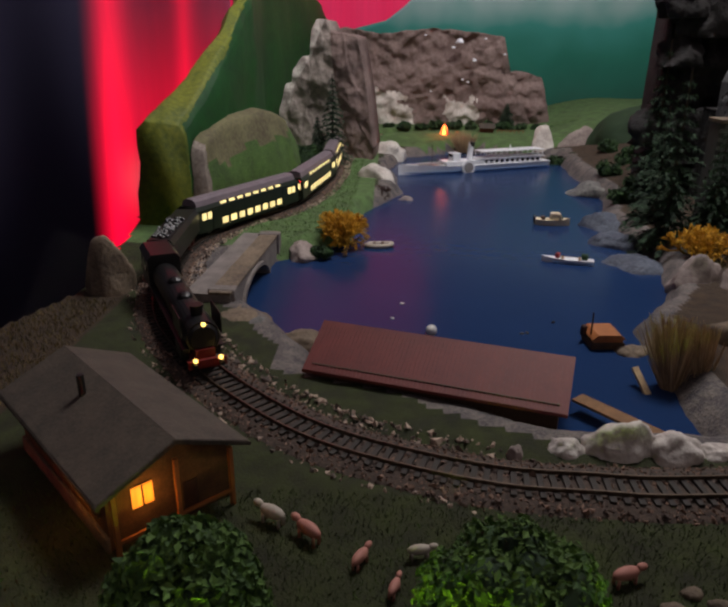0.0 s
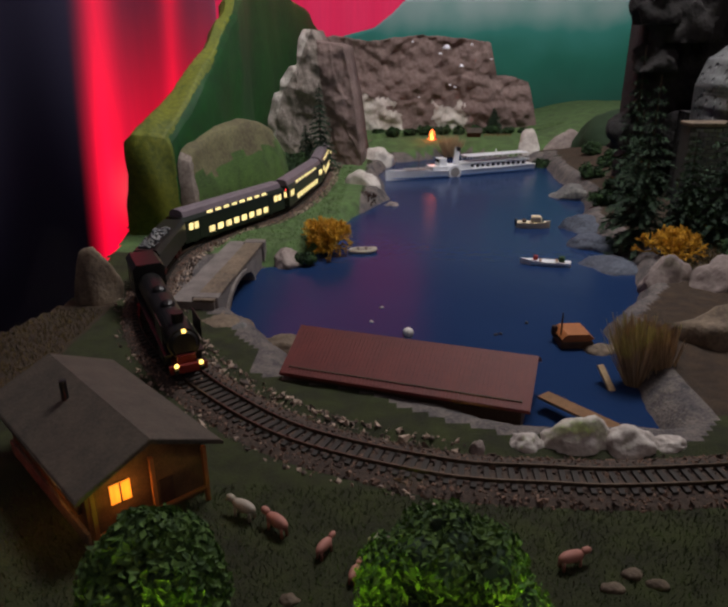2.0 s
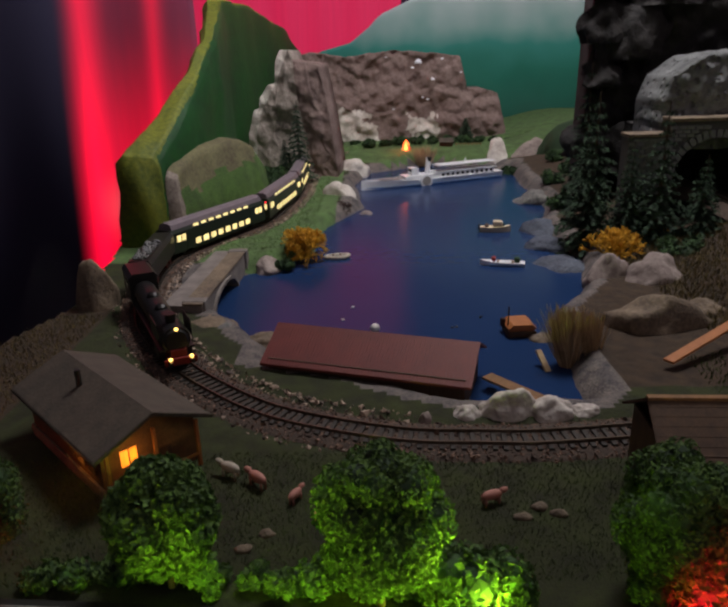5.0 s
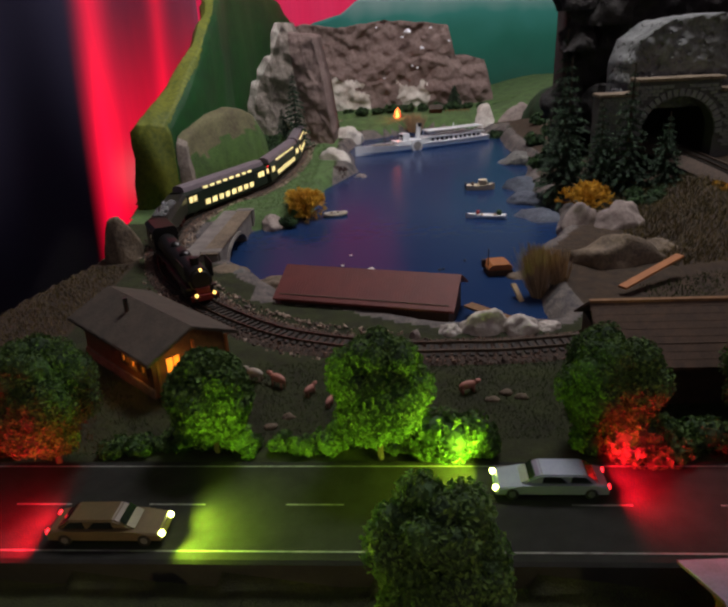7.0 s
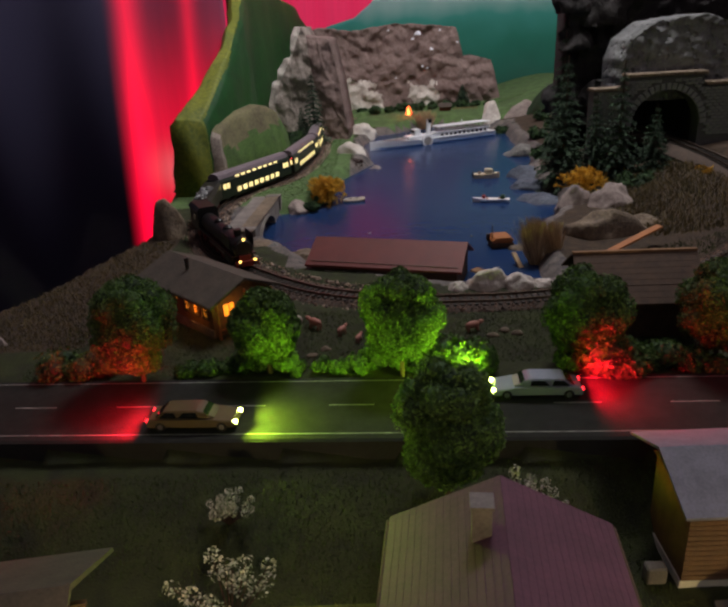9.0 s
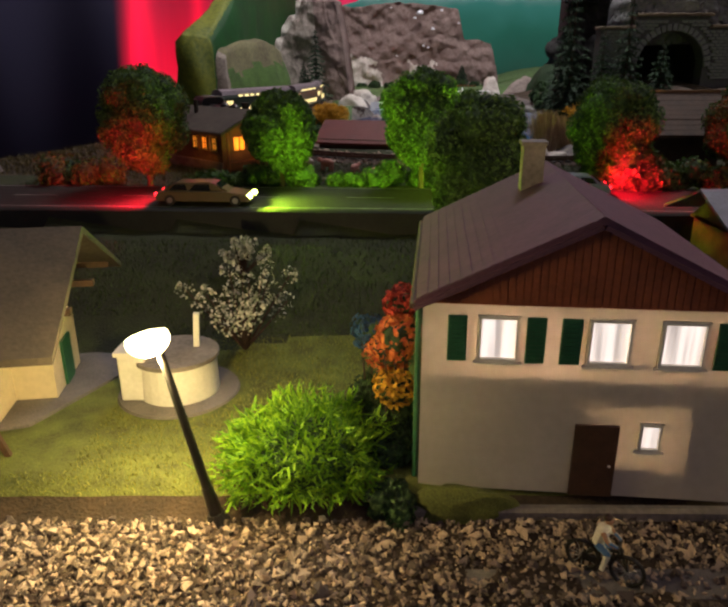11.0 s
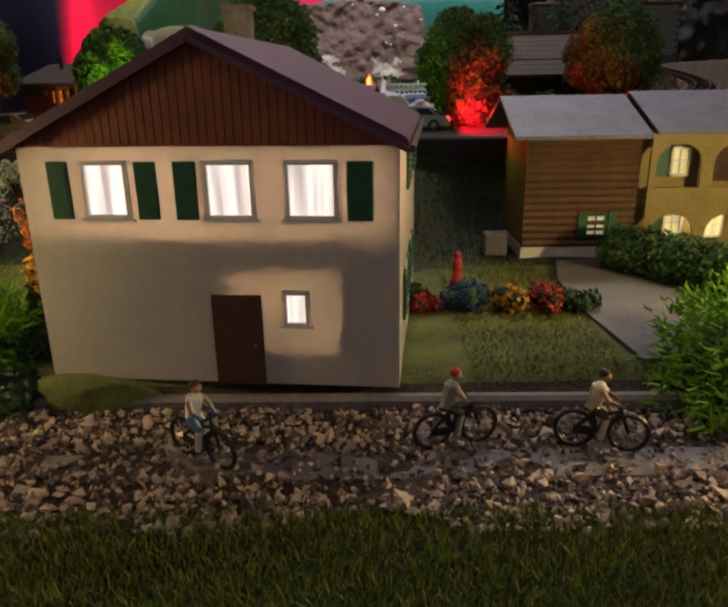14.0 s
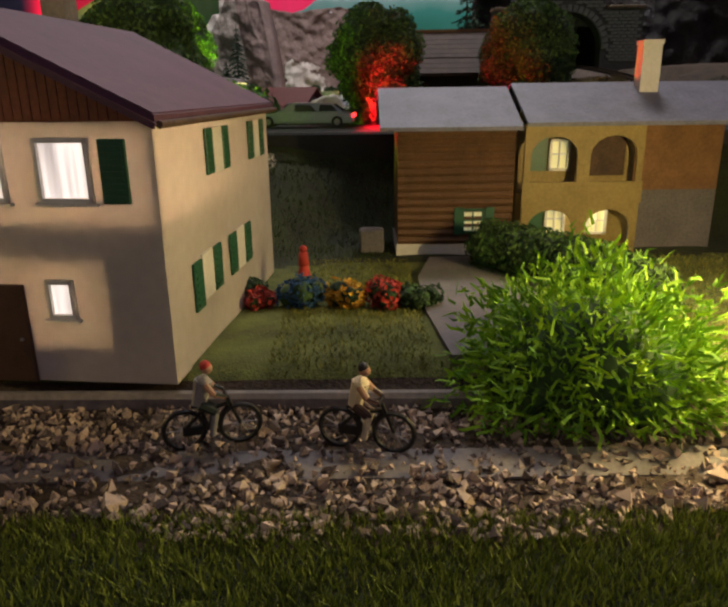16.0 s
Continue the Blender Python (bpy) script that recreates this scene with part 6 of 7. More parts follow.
def far_hut():
    h = empty("far_hut", pose(0.330, 1.850, 0.1330), "small brown wooden hut on the far shore", "hut")
    b = B(); box(b, 0.034, 0.022, 0.014, 0, 0, 0); part("wall", b, "timber", h)
    b = B(); gable_roof(b, 0.040, 0.014, 0.008, 0.0015, 0.004); bmesh.ops.transform(b, matrix=pose(0, 0, 0.014), verts=b.verts); part("roof", b, "grey_roof", h)
    for k in range(7):
        b = B(); box(b, 0.0015, 0.0015, 0.009, 0.028 + k * 0.011, -0.006, 0); part("fence_post", b, "plank", h)
    b = B(); box(b, 0.070, 0.001, 0.0016, 0.060, -0.006, 0.006); part("fence_rail", b, "plank", h)


far_hut()


def blade_patch(name, boxes, n, hmin, hmax, w, material, seed, label, category, keep=None, lean=0.35):
    """Many thin upright blades, as stuff."""
    R = np.random.default_rng(seed)
    areas = np.array([(b[1] - b[0]) * (b[3] - b[2]) for b in boxes])
    which = R.choice(len(boxes), n, p=areas / areas.sum())
    bx = np.array(boxes)[which]
    x = bx[:, 0] + (bx[:, 1] - bx[:, 0]) * R.random(n)
    y = bx[:, 2] + (bx[:, 3] - bx[:, 2]) * R.random(n)
    if keep is not None:
        ok = keep(x, y)
        x, y = x[ok], y[ok]
        n = len(x)
    z = ground_height(x, y) - 0.0003
    a = R.uniform(0, math.pi, n)
    h = R.uniform(hmin, hmax, n)
    dx, dy = np.cos(a) * w, np.sin(a) * w
    lx, ly = R.normal(0, lean, n) * h, R.normal(0, lean, n) * h
    vs = np.stack([np.stack([x - dx, y - dy, z], 1), np.stack([x + dx, y + dy, z], 1), np.stack([x + lx, y + ly, z + h], 1)], 1).reshape(-1, 3)
    fs = np.arange(3 * n).reshape(-1, 3)
    o = raw(name, vs, fs, material)
    return tagged(o, label, category, kind="stuff")


# reeds at the right bank and on the far shore
def reed_clump(x, y, z, h, n, seed, spread, label):
    R = np.random.default_rng(seed)
    vs, fs = [], []
    for i in range(n):
        a, r = R.uniform(0, 6.283), spread * 0.35 * math.sqrt(R.random())
        p = np.array([math.cos(a) * r, math.sin(a) * r, 0])
        tip = p * (1 + 1.9 * R.random()) + np.array([R.normal(-0.006, 0.006), R.normal(0, 0.004), h * R.uniform(0.6, 1.0)])
        t = np.array([math.sin(a * 3 + i), math.cos(a * 3 + i), 0]) * 0.00055
        k = len(vs)
        vs += [p - t, p + t, tip + t * 0.3, tip - t * 0.3]
        fs.append((k, k + 1, k + 2, k + 3))
    o = raw("reed_bundle", vs, fs, "reed")
    o.matrix_world = pose(x, y, z)
    tagged(o, label, "reeds", "reed bundles", kind="stuff")


reed_clump(0.308, 0.532, 0.088, 0.066, 800, 1, 0.017, "dry tan reed bundle standing at the bank")
reed_clump(0.330, 0.532, 0.090, 0.058, 600, 3, 0.012, "dry tan reed bundle standing at the bank")
reed_clump(0.262, 1.745, 0.098, 0.052, 400, 2, 0.05, "dry tan reed bundle on the far shore")

b = B(); box(b, 0.105, 0.013, 0.0022, 0, 0, 0, bevel=0.0004)
o = link("plank", b, "plank"); o.matrix_world = pose(0.258, 0.452, 0.1035, 0, 0, -50); tagged(o, "brown wooden plank lying from boathouse to bank", "plank")
b = B(); box(b, 0.070, 0.008, 0.0022, 0, 0, 0, bevel=0.0004)
o = link("plank", b, "plank"); o.matrix_world = pose(0.325, 0.448, 0.1060, 0, 0, 42); tagged(o, "brown wooden plank on the earth bank", "plank")
b = B(); box(b, 0.045, 0.006, 0.0025, 0, 0, 0, bevel=0.0005)
o = link("plank", b, "reed"); o.matrix_world = pose(0.286, 0.522, 0.093, 0, -38, 110); tagged(o, "pale board leaning by the reeds", "plank")


# ---- firs, hedges, coloured bushes ----
def fir(x, y, z, h, r, seed, label="dark green model fir with drooping layered branches"):
    t = empty("fir_tree", pose(x, y, z), label, "fir tree", "fir trees")
    b = B(); cyl(b, h * 0.018, h * 0.004, h, None, 8); part("trunk", b, "bark", t)
    R = np.random.default_rng(seed)
    vs, fs = [], []
    layers = 15
    for l in range(layers):
        f = l / layers
        zc = h * (0.07 + 0.92 * f)
        rr = r * (1 - f) ** 0.85 + r * 0.05
        nb = int(9 + 9 * (1 - f))
        for k in range(nb):
            a = 6.283 * k / nb + R.uniform(0, 0.6)
            ln = rr * R.uniform(0.75, 1.12)
            d = np.array([math.cos(a), math.sin(a), -0.35 - 0.15 * R.random()])
            s = np.array([-math.sin(a), math.cos(a), 0])
            for q in range(9):
                u = (q + 0.6) / 9
                base = np.array([0, 0, zc + R.normal(0, h * 0.006)]) + d * ln * u
                for sg in (-1, 1):
                    tip = base + (s * sg * 0.55 + d * 0.7) * ln * (0.30 - 0.16 * u) + np.array([0, 0, R.normal(0, 0.002)])
                    w = d * ln * 0.085
                    kk = len(vs)
                    vs += [base - w, base + w, tip]
                    fs.append((kk, kk + 1, kk + 2))
    raw("needle_crown", vs, fs, "fir", t)


fir(-0.034, 1.44, 0.124, 0.165, 0.036, 1)
fir(-0.066, 1.45, 0.120, 0.090, 0.024, 2)
fir(0.488, 1.115, 0.104, 0.250, 0.046, 3)
fir(0.437, 0.905, 0.098, 0.222, 0.050, 4)
fir(0.481, 0.880, 0.106, 0.150, 0.036, 5)
fir(0.517, 0.868, 0.110, 0.198, 0.042, 6)
fir(0.568, 0.850, 0.116, 0.125, 0.036, 7)
fir(0.456, 1.000, 0.100, 0.170, 0.042, 8)
fir(0.40, 1.98, 0.130, 0.070, 0.03, 9)

R5 = random.Random(5)
for k in range(11):
    f = k / 10
    bush("trackside_bush", float(np.interp(1.06 + 0.40 * f, [1.025, 1.13, 1.30, 1.52], [-0.075, -0.046, -0.030, -0.030])) - 0.046 + R5.uniform(-0.005, 0.005), 1.06 + 0.40 * f, 0.022, R5.uniform(0.024, 0.038), 200 + k, "leaf_dark", 620, 0.0034, "dark green bushy shrub on the mossy slope", "bush", "trackside bushes", z=0.121)
for k in range(12):
    bush("far_hedge_bush", 0.03 + k * 0.045, 1.93 + R5.uniform(-0.02, 0.02), 0.026, R5.uniform(0.016, 0.026), 240 + k, "leaf_dark", 260, 0.0042, "low dark bush below the cliff", "bush", "far bushes", z=0.1315)
for k in range(9):
    bush("shore_bush", 0.475 + R5.uniform(-0.02, 0.10), 1.05 + k * 0.07, 0.03, R5.uniform(0.02, 0.035), 260 + k, "leaf_dark", 300, 0.004, "low dark bush near the lake shore", "bush", "shore bushes")


def twig_bush(name, x, y, z, r, h, seed, material, n, label):
    """A coral-like bush of forking stems."""
    t = empty(name, pose(x, y, z), label, "bush", "coloured bushes")
    R = random.Random(seed)
    b = B()

    def grow(m, ln, th, depth):
        cyl(b, th, th * 0.7, ln, m, 4)
        if depth:
            for k in range(3):
                grow(m @ Matrix.Translation((0, 0, ln * 0.92)) @ pose(0, 0, 0, R.uniform(18, 58), 0, R.uniform(0, 360)), ln * 0.72, th * 0.8, depth - 1)
    for k in range(n):
        grow(pose(R.uniform(-0.4, 0.4) * r, R.uniform(-0.4, 0.4) * r, 0, R.uniform(5, 60), 0, R.uniform(0, 360)), h * 0.36, h * 0.035, 3)
    part("branchwork", b, material, t)


twig_bush("yellow_bush", 0.022, 0.905, 0.098, 0.034, 0.054, 1, "leaf_yellow", 22, "mustard-yellow coral-like bush beside the lake")
twig_bush("yellow_bush", 0.452, 0.835, 0.108, 0.026, 0.050, 2, "leaf_yellow", 20, "mustard-yellow coral-like bush beside dark firs")
twig_bush("yellow_bush", 0.520, 0.880, 0.116, 0.020, 0.028, 3, "leaf_yellow", 14, "mustard-yellow coral-like bush beside dark firs")
twig_bush("brown_bush", 0.066, 1.205, 0.096, 0.030, 0.026, 4, "twig", 16, "dark brown twiggy bush beside white rock")
for k, (x, y, r, h) in enumerate(((-0.128, 1.06, 0.028, 0.030), (-0.118, 1.155, 0.036, 0.042), (-0.116, 1.28, 0.040, 0.046), (-0.110, 1.42, 0.040, 0.042))):
    bush("green_bush", x, y, r, h, 320 + k, "leaf_dark", 1300, 0.0032, "dense green foam bush on the grassy bank beside the track", z=0.118)
b = B(); box(b, 0.092, 0.010, 0.0026, 0, 0, 0, bevel=0.0005)
o = link("plank", b, "orange_paint"); o.matrix_world = pose(0.415, 0.503, 0.1275, 0, -9, 32); tagged(o, "orange-brown board sloping up the earth bank", "plank")
bush("green_bush", 0.525, 0.800, 0.034, 0.034, 300, "leaf_dark", 900, 0.003, "dark green bush beside pale boulders", z=0.112)
bush("green_bush", 0.002, 0.852, 0.016, 0.014, 301, "leaf_dark", 500, 0.0022, "low dark green bush at the bridge end", z=0.098)
bush("dry_grass_bush", 0.62, 0.78, 0.05, 0.014, 302, "leaf_yellow", 700, 0.003, "dry yellow scatter grass beside the upper track", z=0.140, core="earth")


# ---- tunnel portal ----
def portal():
    base = pose(0.482, 0.905, 0.100, 0, 0, 0)
    p = empty("tunnel_portal", base, "grey brick tunnel portal with arch and stepped coping", "tunnel portal")
    cx, r, spring = 0.122, 0.057, 0.098
    pts = [(0.0, 0.0), (cx - r, 0.0)]
    for k in range(17):
        t = math.pi * (1 - k / 16)
        pts.append((cx + r * math.cos(t), spring + r * math.sin(t)))
    pts += [(cx + r, 0.0), (0.245, 0.0), (0.245, 0.160), (0.180, 0.160), (0.180, 0.178), (0.058, 0.178), (0.058, 0.158), (0.0, 0.158)]
    b = B(); prism(b, pts, 0.002, 0.030, "y"); part("wall", b, "mortar", p)
    for k in range(21):
        t = math.pi * (k + 0.5) / 21
        b = B(); box(b, 0.0078, 0.006, 0.011, cx + (r + 0.0005) * math.cos(t), 0.001, spring + (r + 0.0005) * math.sin(t), ry=90 - math.degrees(t), bevel=0.0006)
        part("arch_stone", b, "brick", p)
    for x0, x1, z in ((0.054, 0.184, 0.178), (-0.002, 0.056, 0.158), (0.182, 0.247, 0.160)):
        b = B(); box(b, x1 - x0, 0.036, 0.005, (x0 + x1) / 2, 0.014, z, bevel=0.0008); part("coping", b, "stone_tan", p)
    # side walls, roof and end of the tunnel; inner darkness painted as near-black rock
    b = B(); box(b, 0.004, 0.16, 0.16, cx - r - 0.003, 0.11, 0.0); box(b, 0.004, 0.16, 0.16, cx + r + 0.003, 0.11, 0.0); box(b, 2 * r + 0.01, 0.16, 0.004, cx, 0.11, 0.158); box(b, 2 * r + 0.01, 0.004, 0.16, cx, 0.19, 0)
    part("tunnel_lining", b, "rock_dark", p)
    me = None
    placed = 0
    rows = int(0.176 / 0.0052)
    for j in range(rows):
        z = 0.001 + j * 0.0052
        x = -0.0055 if j % 2 else 0.0
        while x < 0.243:
            xc = x + 0.0055
            x += 0.0110
            top = 0.178 if 0.058 < xc < 0.180 else 0.158
            dx = abs(xc - cx)
            d = math.hypot(xc - cx, max(0, z + 0.0026 - spring))
            if z + 0.005 > top or xc < 0.003 or xc > 0.240:
                continue
            if (z < spring and dx < r + 0.011) or (z >= spring - 0.003 and d < r + 0.016):
                continue
            if z < 0.075:
                continue
            if me is None:
                b = B(); box(b, 0.0102, 0.004, 0.0045, 0, 0, 0, bevel=0.0004)
                o = part("brick", b, "brick", p); me = o.data
            else:
                o = new("brick", me); o.parent = p
            o.location = (xc, 0.0012, z)


portal()
# bank below and beside the portal
rock("earth_bank", 0.66, 0.985, 0.10, 0.10, 0.06, 0.08, "rock_dark", "dark earth bank beside the tunnel portal", 51, rough=0.4)
rock("hill", 0.68, 1.66, 0.10, 0.16, 0.10, 0.12, "leaf_dark", "low dark green hill beyond the lake shore", 52, rough=0.3)


for k, (x, z, s) in enumerate(((0.500, 0.22, 0.045), (0.512, 0.33, 0.035), (0.516, 0.40, 0.045), (0.505, 0.47, 0.05), (0.55, 0.38, 0.06), (0.60, 0.46, 0.06), (0.56, 0.20, 0.06))):
    rock("crag_block", x, 1.135, z, s, 0.04, s * 1.1, "rock_dark", "dark broken rock block of the mountain", 90 + k, rough=0.6, group="mountain blocks")


# ---- meadow: shed and animals ----
def shed():
    s = empty("railway_shed", pose(0.336, 0.292, 0.1125, 0, 0, -3), "dark brown wooden shed with sloping plank roof", "shed")
    b = B(); wall_box(b, -0.048, 0.048, -0.020, 0.040, 0, 0.050, 0.0015); part("wall", b, "timber", s)
    b = B(); prism(b, [(-0.034, 0.036), (0.008, 0.069), (0.048, 0.045), (0.048, 0.0468), (0.008, 0.071), (-0.034, 0.038)], -0.053, 0.053, "x"); r = part("roof", b, "timber", s)
    for k in range(9):
        t = (k + 0.5) / 9
        b = B(); box(b, 0.104, 0.0056, 0.0006, 0, -0.034 + 0.042 * t, 0.0377 + 0.033 * t, rx=38); part("roof_board", b, "timber", r)
    b = B(); box(b, 0.106, 0.004, 0.002, 0, 0.008, 0.0700); part("ridge_board", b, "plank", s)


shed()


def animal(x, y, heading, L, material, label, category="cow"):
    b = B()
    ball(b, 1.0, pose(0, 0, L * 0.42) @ Matrix.Diagonal((L * 0.42, L * 0.17, L * 0.20, 1)), 3)
    ball(b, L * 0.13, pose(L * 0.48, 0, L * 0.52) @ Matrix.Diagonal((1.35, 0.8, 0.9, 1)), 2)
    for sx in (-1, 1):
        for sy in (-1, 1):
            cyl(b, L * 0.05, L * 0.04, L * 0.36, pose(sx * L * 0.27, sy * L * 0.09, 0), 6)
    cyl(b, L * 0.02, L * 0.01, L * 0.3, pose(-L * 0.42, 0, L * 0.22), 5)
    o = link("toy_animal", b, material, smooth=True)
    o.matrix_world = pose(x, y, float(ground_height(x, y)) - 0.0006, 0, 0, heading)
    tagged(o, label, category, "meadow animals")


animal(0.029, 0.334, 150, 0.019, "hazel", "pale toy cow on the meadow")
animal(0.049, 0.322, 140, 0.019, "pig", "pink-brown toy cow on the meadow")
animal(0.075, 0.306, 60, 0.015, "pig", "pink-brown toy calf on the meadow")
animal(0.196, 0.300, 20, 0.017, "pig", "pink-brown toy cow on the meadow")
animal(0.103, 0.312, 10, 0.014, "hazel", "pale toy sheep on the meadow", "sheep")
animal(0.091, 0.289, 70, 0.013, "pig", "pink-brown toy calf on the meadow")
for k, (x, y) in enumerate(((0.224, 0.294), (0.234, 0.289), (0.212, 0.285), (0.062, 0.275), (0.05, 0.262))):
    rock("meadow_stone", x, y, float(ground_height(x, y)), 0.006, 0.004, 0.004, "stone_tan", "small tan stone on the meadow", 70 + k, sub=2, group="meadow stones")


# ---- village details ----
def bicycle(x0, y0, x1, y1, z, shirt, trousers, hair, label, seed):
    """A bicycle from its rear to its front wheel, with its rider figure as a thing of its own."""
    ang = math.degrees(math.atan2(y1 - y0, x1 - x0))
    base = pose(x0, y0, z, 0, 0, ang)
    bike = empty("bicycle", base, "black model bicycle with wire wheels on gravel path", "bicycle", "bicycles")
    wb, r = 0.0138, 0.0050
    for x in (0.0, wb):
        b = B()
        n, k = 26, 6
        rings = []
        for i in range(n):
            a = 2 * math.pi * i / n
            o = Vector((math.cos(a), 0, math.sin(a)))
            rings.append([b.verts.new(o * r + 0.00068 * (o * math.cos(2 * math.pi * j / k) + Vector((0, 1, 0)) * math.sin(2 * math.pi * j / k)) + Vector((x, 0, r + 0.0004))) for j in range(k)])
        for i in range(n):
            for j in range(k):
                b.faces.new((rings[i][j], rings[(i + 1) % n][j], rings[(i + 1) % n][(j + 1) % k], rings[i][(j + 1) % k]))
        w = part("wheel", b, "black", bike)
        for q in range(6):
            b = B(); cyl(b, 0.00012, 0.00012, 2 * r, pose(x, 0, r + 0.0004, 0, q * 30, 0) @ Matrix.Translation((0, 0, -r)), 4); part("spoke", b, "steel", w)

    def tube(nm, a, c, rad=0.00055, mt="black"):
        a, c = Vector(a), Vector(c)
        m = Matrix.Translation(a) @ (c - a).to_track_quat("Z", "Y").to_matrix().to_4x4()
        b = B(); cyl(b, rad, rad, (c - a).length, m, 6); part(nm, b, mt, bike)
    zc = r + 0.0004
    tube("chainstay", (0, 0, zc), (0.0058, 0, zc - 0.0005))
    tube("seat_tube", (0.0058, 0, zc - 0.0005), (0.0042, 0, 0.0112))
    tube("down_tube", (0.0058, 0, zc - 0.0005), (0.0112, 0, 0.0105))
    tube("top_tube", (0.0045, 0, 0.0098), (0.0110, 0, 0.0112))
    tube("seat_stay", (0, 0, zc), (0.0045, 0, 0.0098))
    tube("fork", (wb, 0, zc), (0.0108, 0, 0.0132))
    tube("handlebar", (0.0105, -0.0026, 0.0136), (0.0105, 0.0026, 0.0136))
    b = B(); box(b, 0.0036, 0.0020, 0.0008, 0.0038, 0, 0.0112, bevel=0.0002); part("saddle", b, "black", bike)
    b = B(); box(b, 0.0060, 0.0010, 0.0028, 0.0026, 0, zc - 0.0018, bevel=0.0003); part("chain_guard", b, "black", bike)
    # rider figure: one plain mesh in painted colours
    mats = [shirt, trousers, "skin", hair]
    me = bpy.data.meshes.new("rider_figure")
    b = B()
    mark = {}

    def limb(i, a, c, r1, r2):
        a, c = Vector(a), Vector(c)
        m = Matrix.Translation(a) @ (c - a).to_track_quat("Z", "Y").to_matrix().to_4x4()
        n0 = len(b.faces)
        cyl(b, r1, r2, (c - a).length, m, 8)
        b.faces.ensure_lookup_table()
        for f in list(b.faces)[n0:]:
            f.material_index = i

    def blob(i, m, rr):
        n0 = len(b.faces)
        ball(b, rr, m, 2)
        b.faces.ensure_lookup_table()
        for f in list(b.faces)[n0:]:
            f.material_index = i
    limb(0, (0.0040, 0, 0.0118), (0.0056, 0, 0.0182), 0.0018, 0.0023)
    blob(0, pose(0.0055, 0, 0.0180) @ Matrix.Diagonal((0.8, 1.15, 0.7, 1)), 0.0022)
    blob(2, pose(0.0066, 0, 0.0212), 0.0015)
    blob(3, pose(0.0063, 0, 0.0219), 0.00145)
    for s in (-1, 1):
        limb(0, (0.0058, s * 0.0022, 0.0178), (0.0078, s * 0.0030, 0.0152), 0.0009, 0.0008)
        limb(2, (0.0078, s * 0.0030, 0.0152), (0.0104, s * 0.0022, 0.0140), 0.0007, 0.0006)
        limb(1, (0.0042, s * 0.0010, 0.0122), (0.0078, s * 0.0014, 0.0098), 0.0014, 0.0011)
        limb(1, (0.0078, s * 0.0014, 0.0098), (0.0066, s * 0.0014, 0.0036 + 0.002 * (s > 0)), 0.0010, 0.0008)
    b.to_mesh(me); b.free()
    for q in mats:
        me.materials.append(M[q])
    o = new("rider_figure", me)
    o.matrix_world = base
    tagged(o, label, "model figure", "cyclist figures")


PATH_Z = 0.0544
bicycle(0.1525, -0.1315, 0.1640, -0.1395, PATH_Z, "white", "ship_blue", "door", "painted rider figure, white top and blue shorts, on bicycle", 1)
bicycle(0.2190, -0.1310, 0.2325, -0.1270, PATH_Z, "cloth_grey", "coach_body", "flower_red", "painted rider figure in grey shirt on bicycle", 2)
bicycle(0.2575, -0.1300, 0.2710, -0.1335, PATH_Z, "cream", "door", "black", "painted rider figure in cream shirt, dark hair, on bicycle", 3)

rock("moss_mound", 0.120, -0.1035, 0.0560, 0.026, 0.0075, 0.0105, "lawn", "low heap of dry moss against the house wall", 66, rough=0.3)["category"] = "mound"

# flower bed, figure and path on the lawn
for k, (x, y, mt, h) in enumerate(((0.226, -0.038, "flower_red", 0.009), (0.241, -0.040, "flower_blue", 0.013), (0.258, -0.042, "flower_yellow", 0.012), (0.273, -0.043, "flower_red", 0.013), (0.284, -0.043, "leaf_dark", 0.011), (0.220, -0.030, "leaf_dark", 0.012))):
    bush("flower_clump", x, y, 0.008, h, 320 + k, mt, 420, 0.0011, "clump of %s scatter flowers on the lawn" % {"flower_red": "red", "flower_blue": "blue", "flower_yellow": "yellow", "leaf_dark": "dark green"}[mt], "flowers", "flower bed", core="leaf_dark")
for k, (x, y, z, mt, h) in enumerate(((0.094, -0.072, 0.022, "flower_yellow", 0.016), (0.092, -0.062, 0.033, "flower_orange", 0.017), (0.095, -0.070, 0.043, "flower_orange", 0.015), (0.097, -0.058, 0.053, "flower_red", 0.013), (0.086, -0.052, 0.036, "flower_blue", 0.015))):
    t = bush("climbing_flower", x, y, 0.007, h, 340 + k, mt, 420, 0.0013, "tall %s flowering shrub beside the house wall" % {"flower_orange": "orange", "flower_yellow": "yellow", "flower_red": "red", "flower_blue": "blue"}[mt], "flowers", "wall flowers", z=0.062 + z)
    b = B()
    for q in range(3):
        cyl(b, 0.0007, 0.0005, z + 0.005, pose(0.0012 * (q - 1), 0.001 * q, -z - 0.002, 0, 4 * (q - 1), 0), 6)
    part("stem", b, "bark", t)
for k, (x, y, h) in enumerate(((0.093, -0.066, 0.024), (0.088, -0.056, 0.030), (0.095, -0.080, 0.016))):
    bush("dark_shrub", x, y, 0.009, h, 360 + k, "leaf_dark", 700, 0.0015, "dark leafy shrub against the house wall", "shrub", "wall shrubs", z=0.0615)
b = B()
cyl(b, 0.0040, 0.0016, 0.012, None, 10); cyl(b, 0.0022, 0.0018, 0.005, pose(0, 0, 0.011), 10); ball(b, 0.0016, pose(0, 0, 0.0175), 2)
o = link("garden_figure", b, "flower_red", smooth=True); o.matrix_world = pose(0.2400, -0.020, 0.0622); tagged(o, "small red painted garden figure among flowers", "model figure")

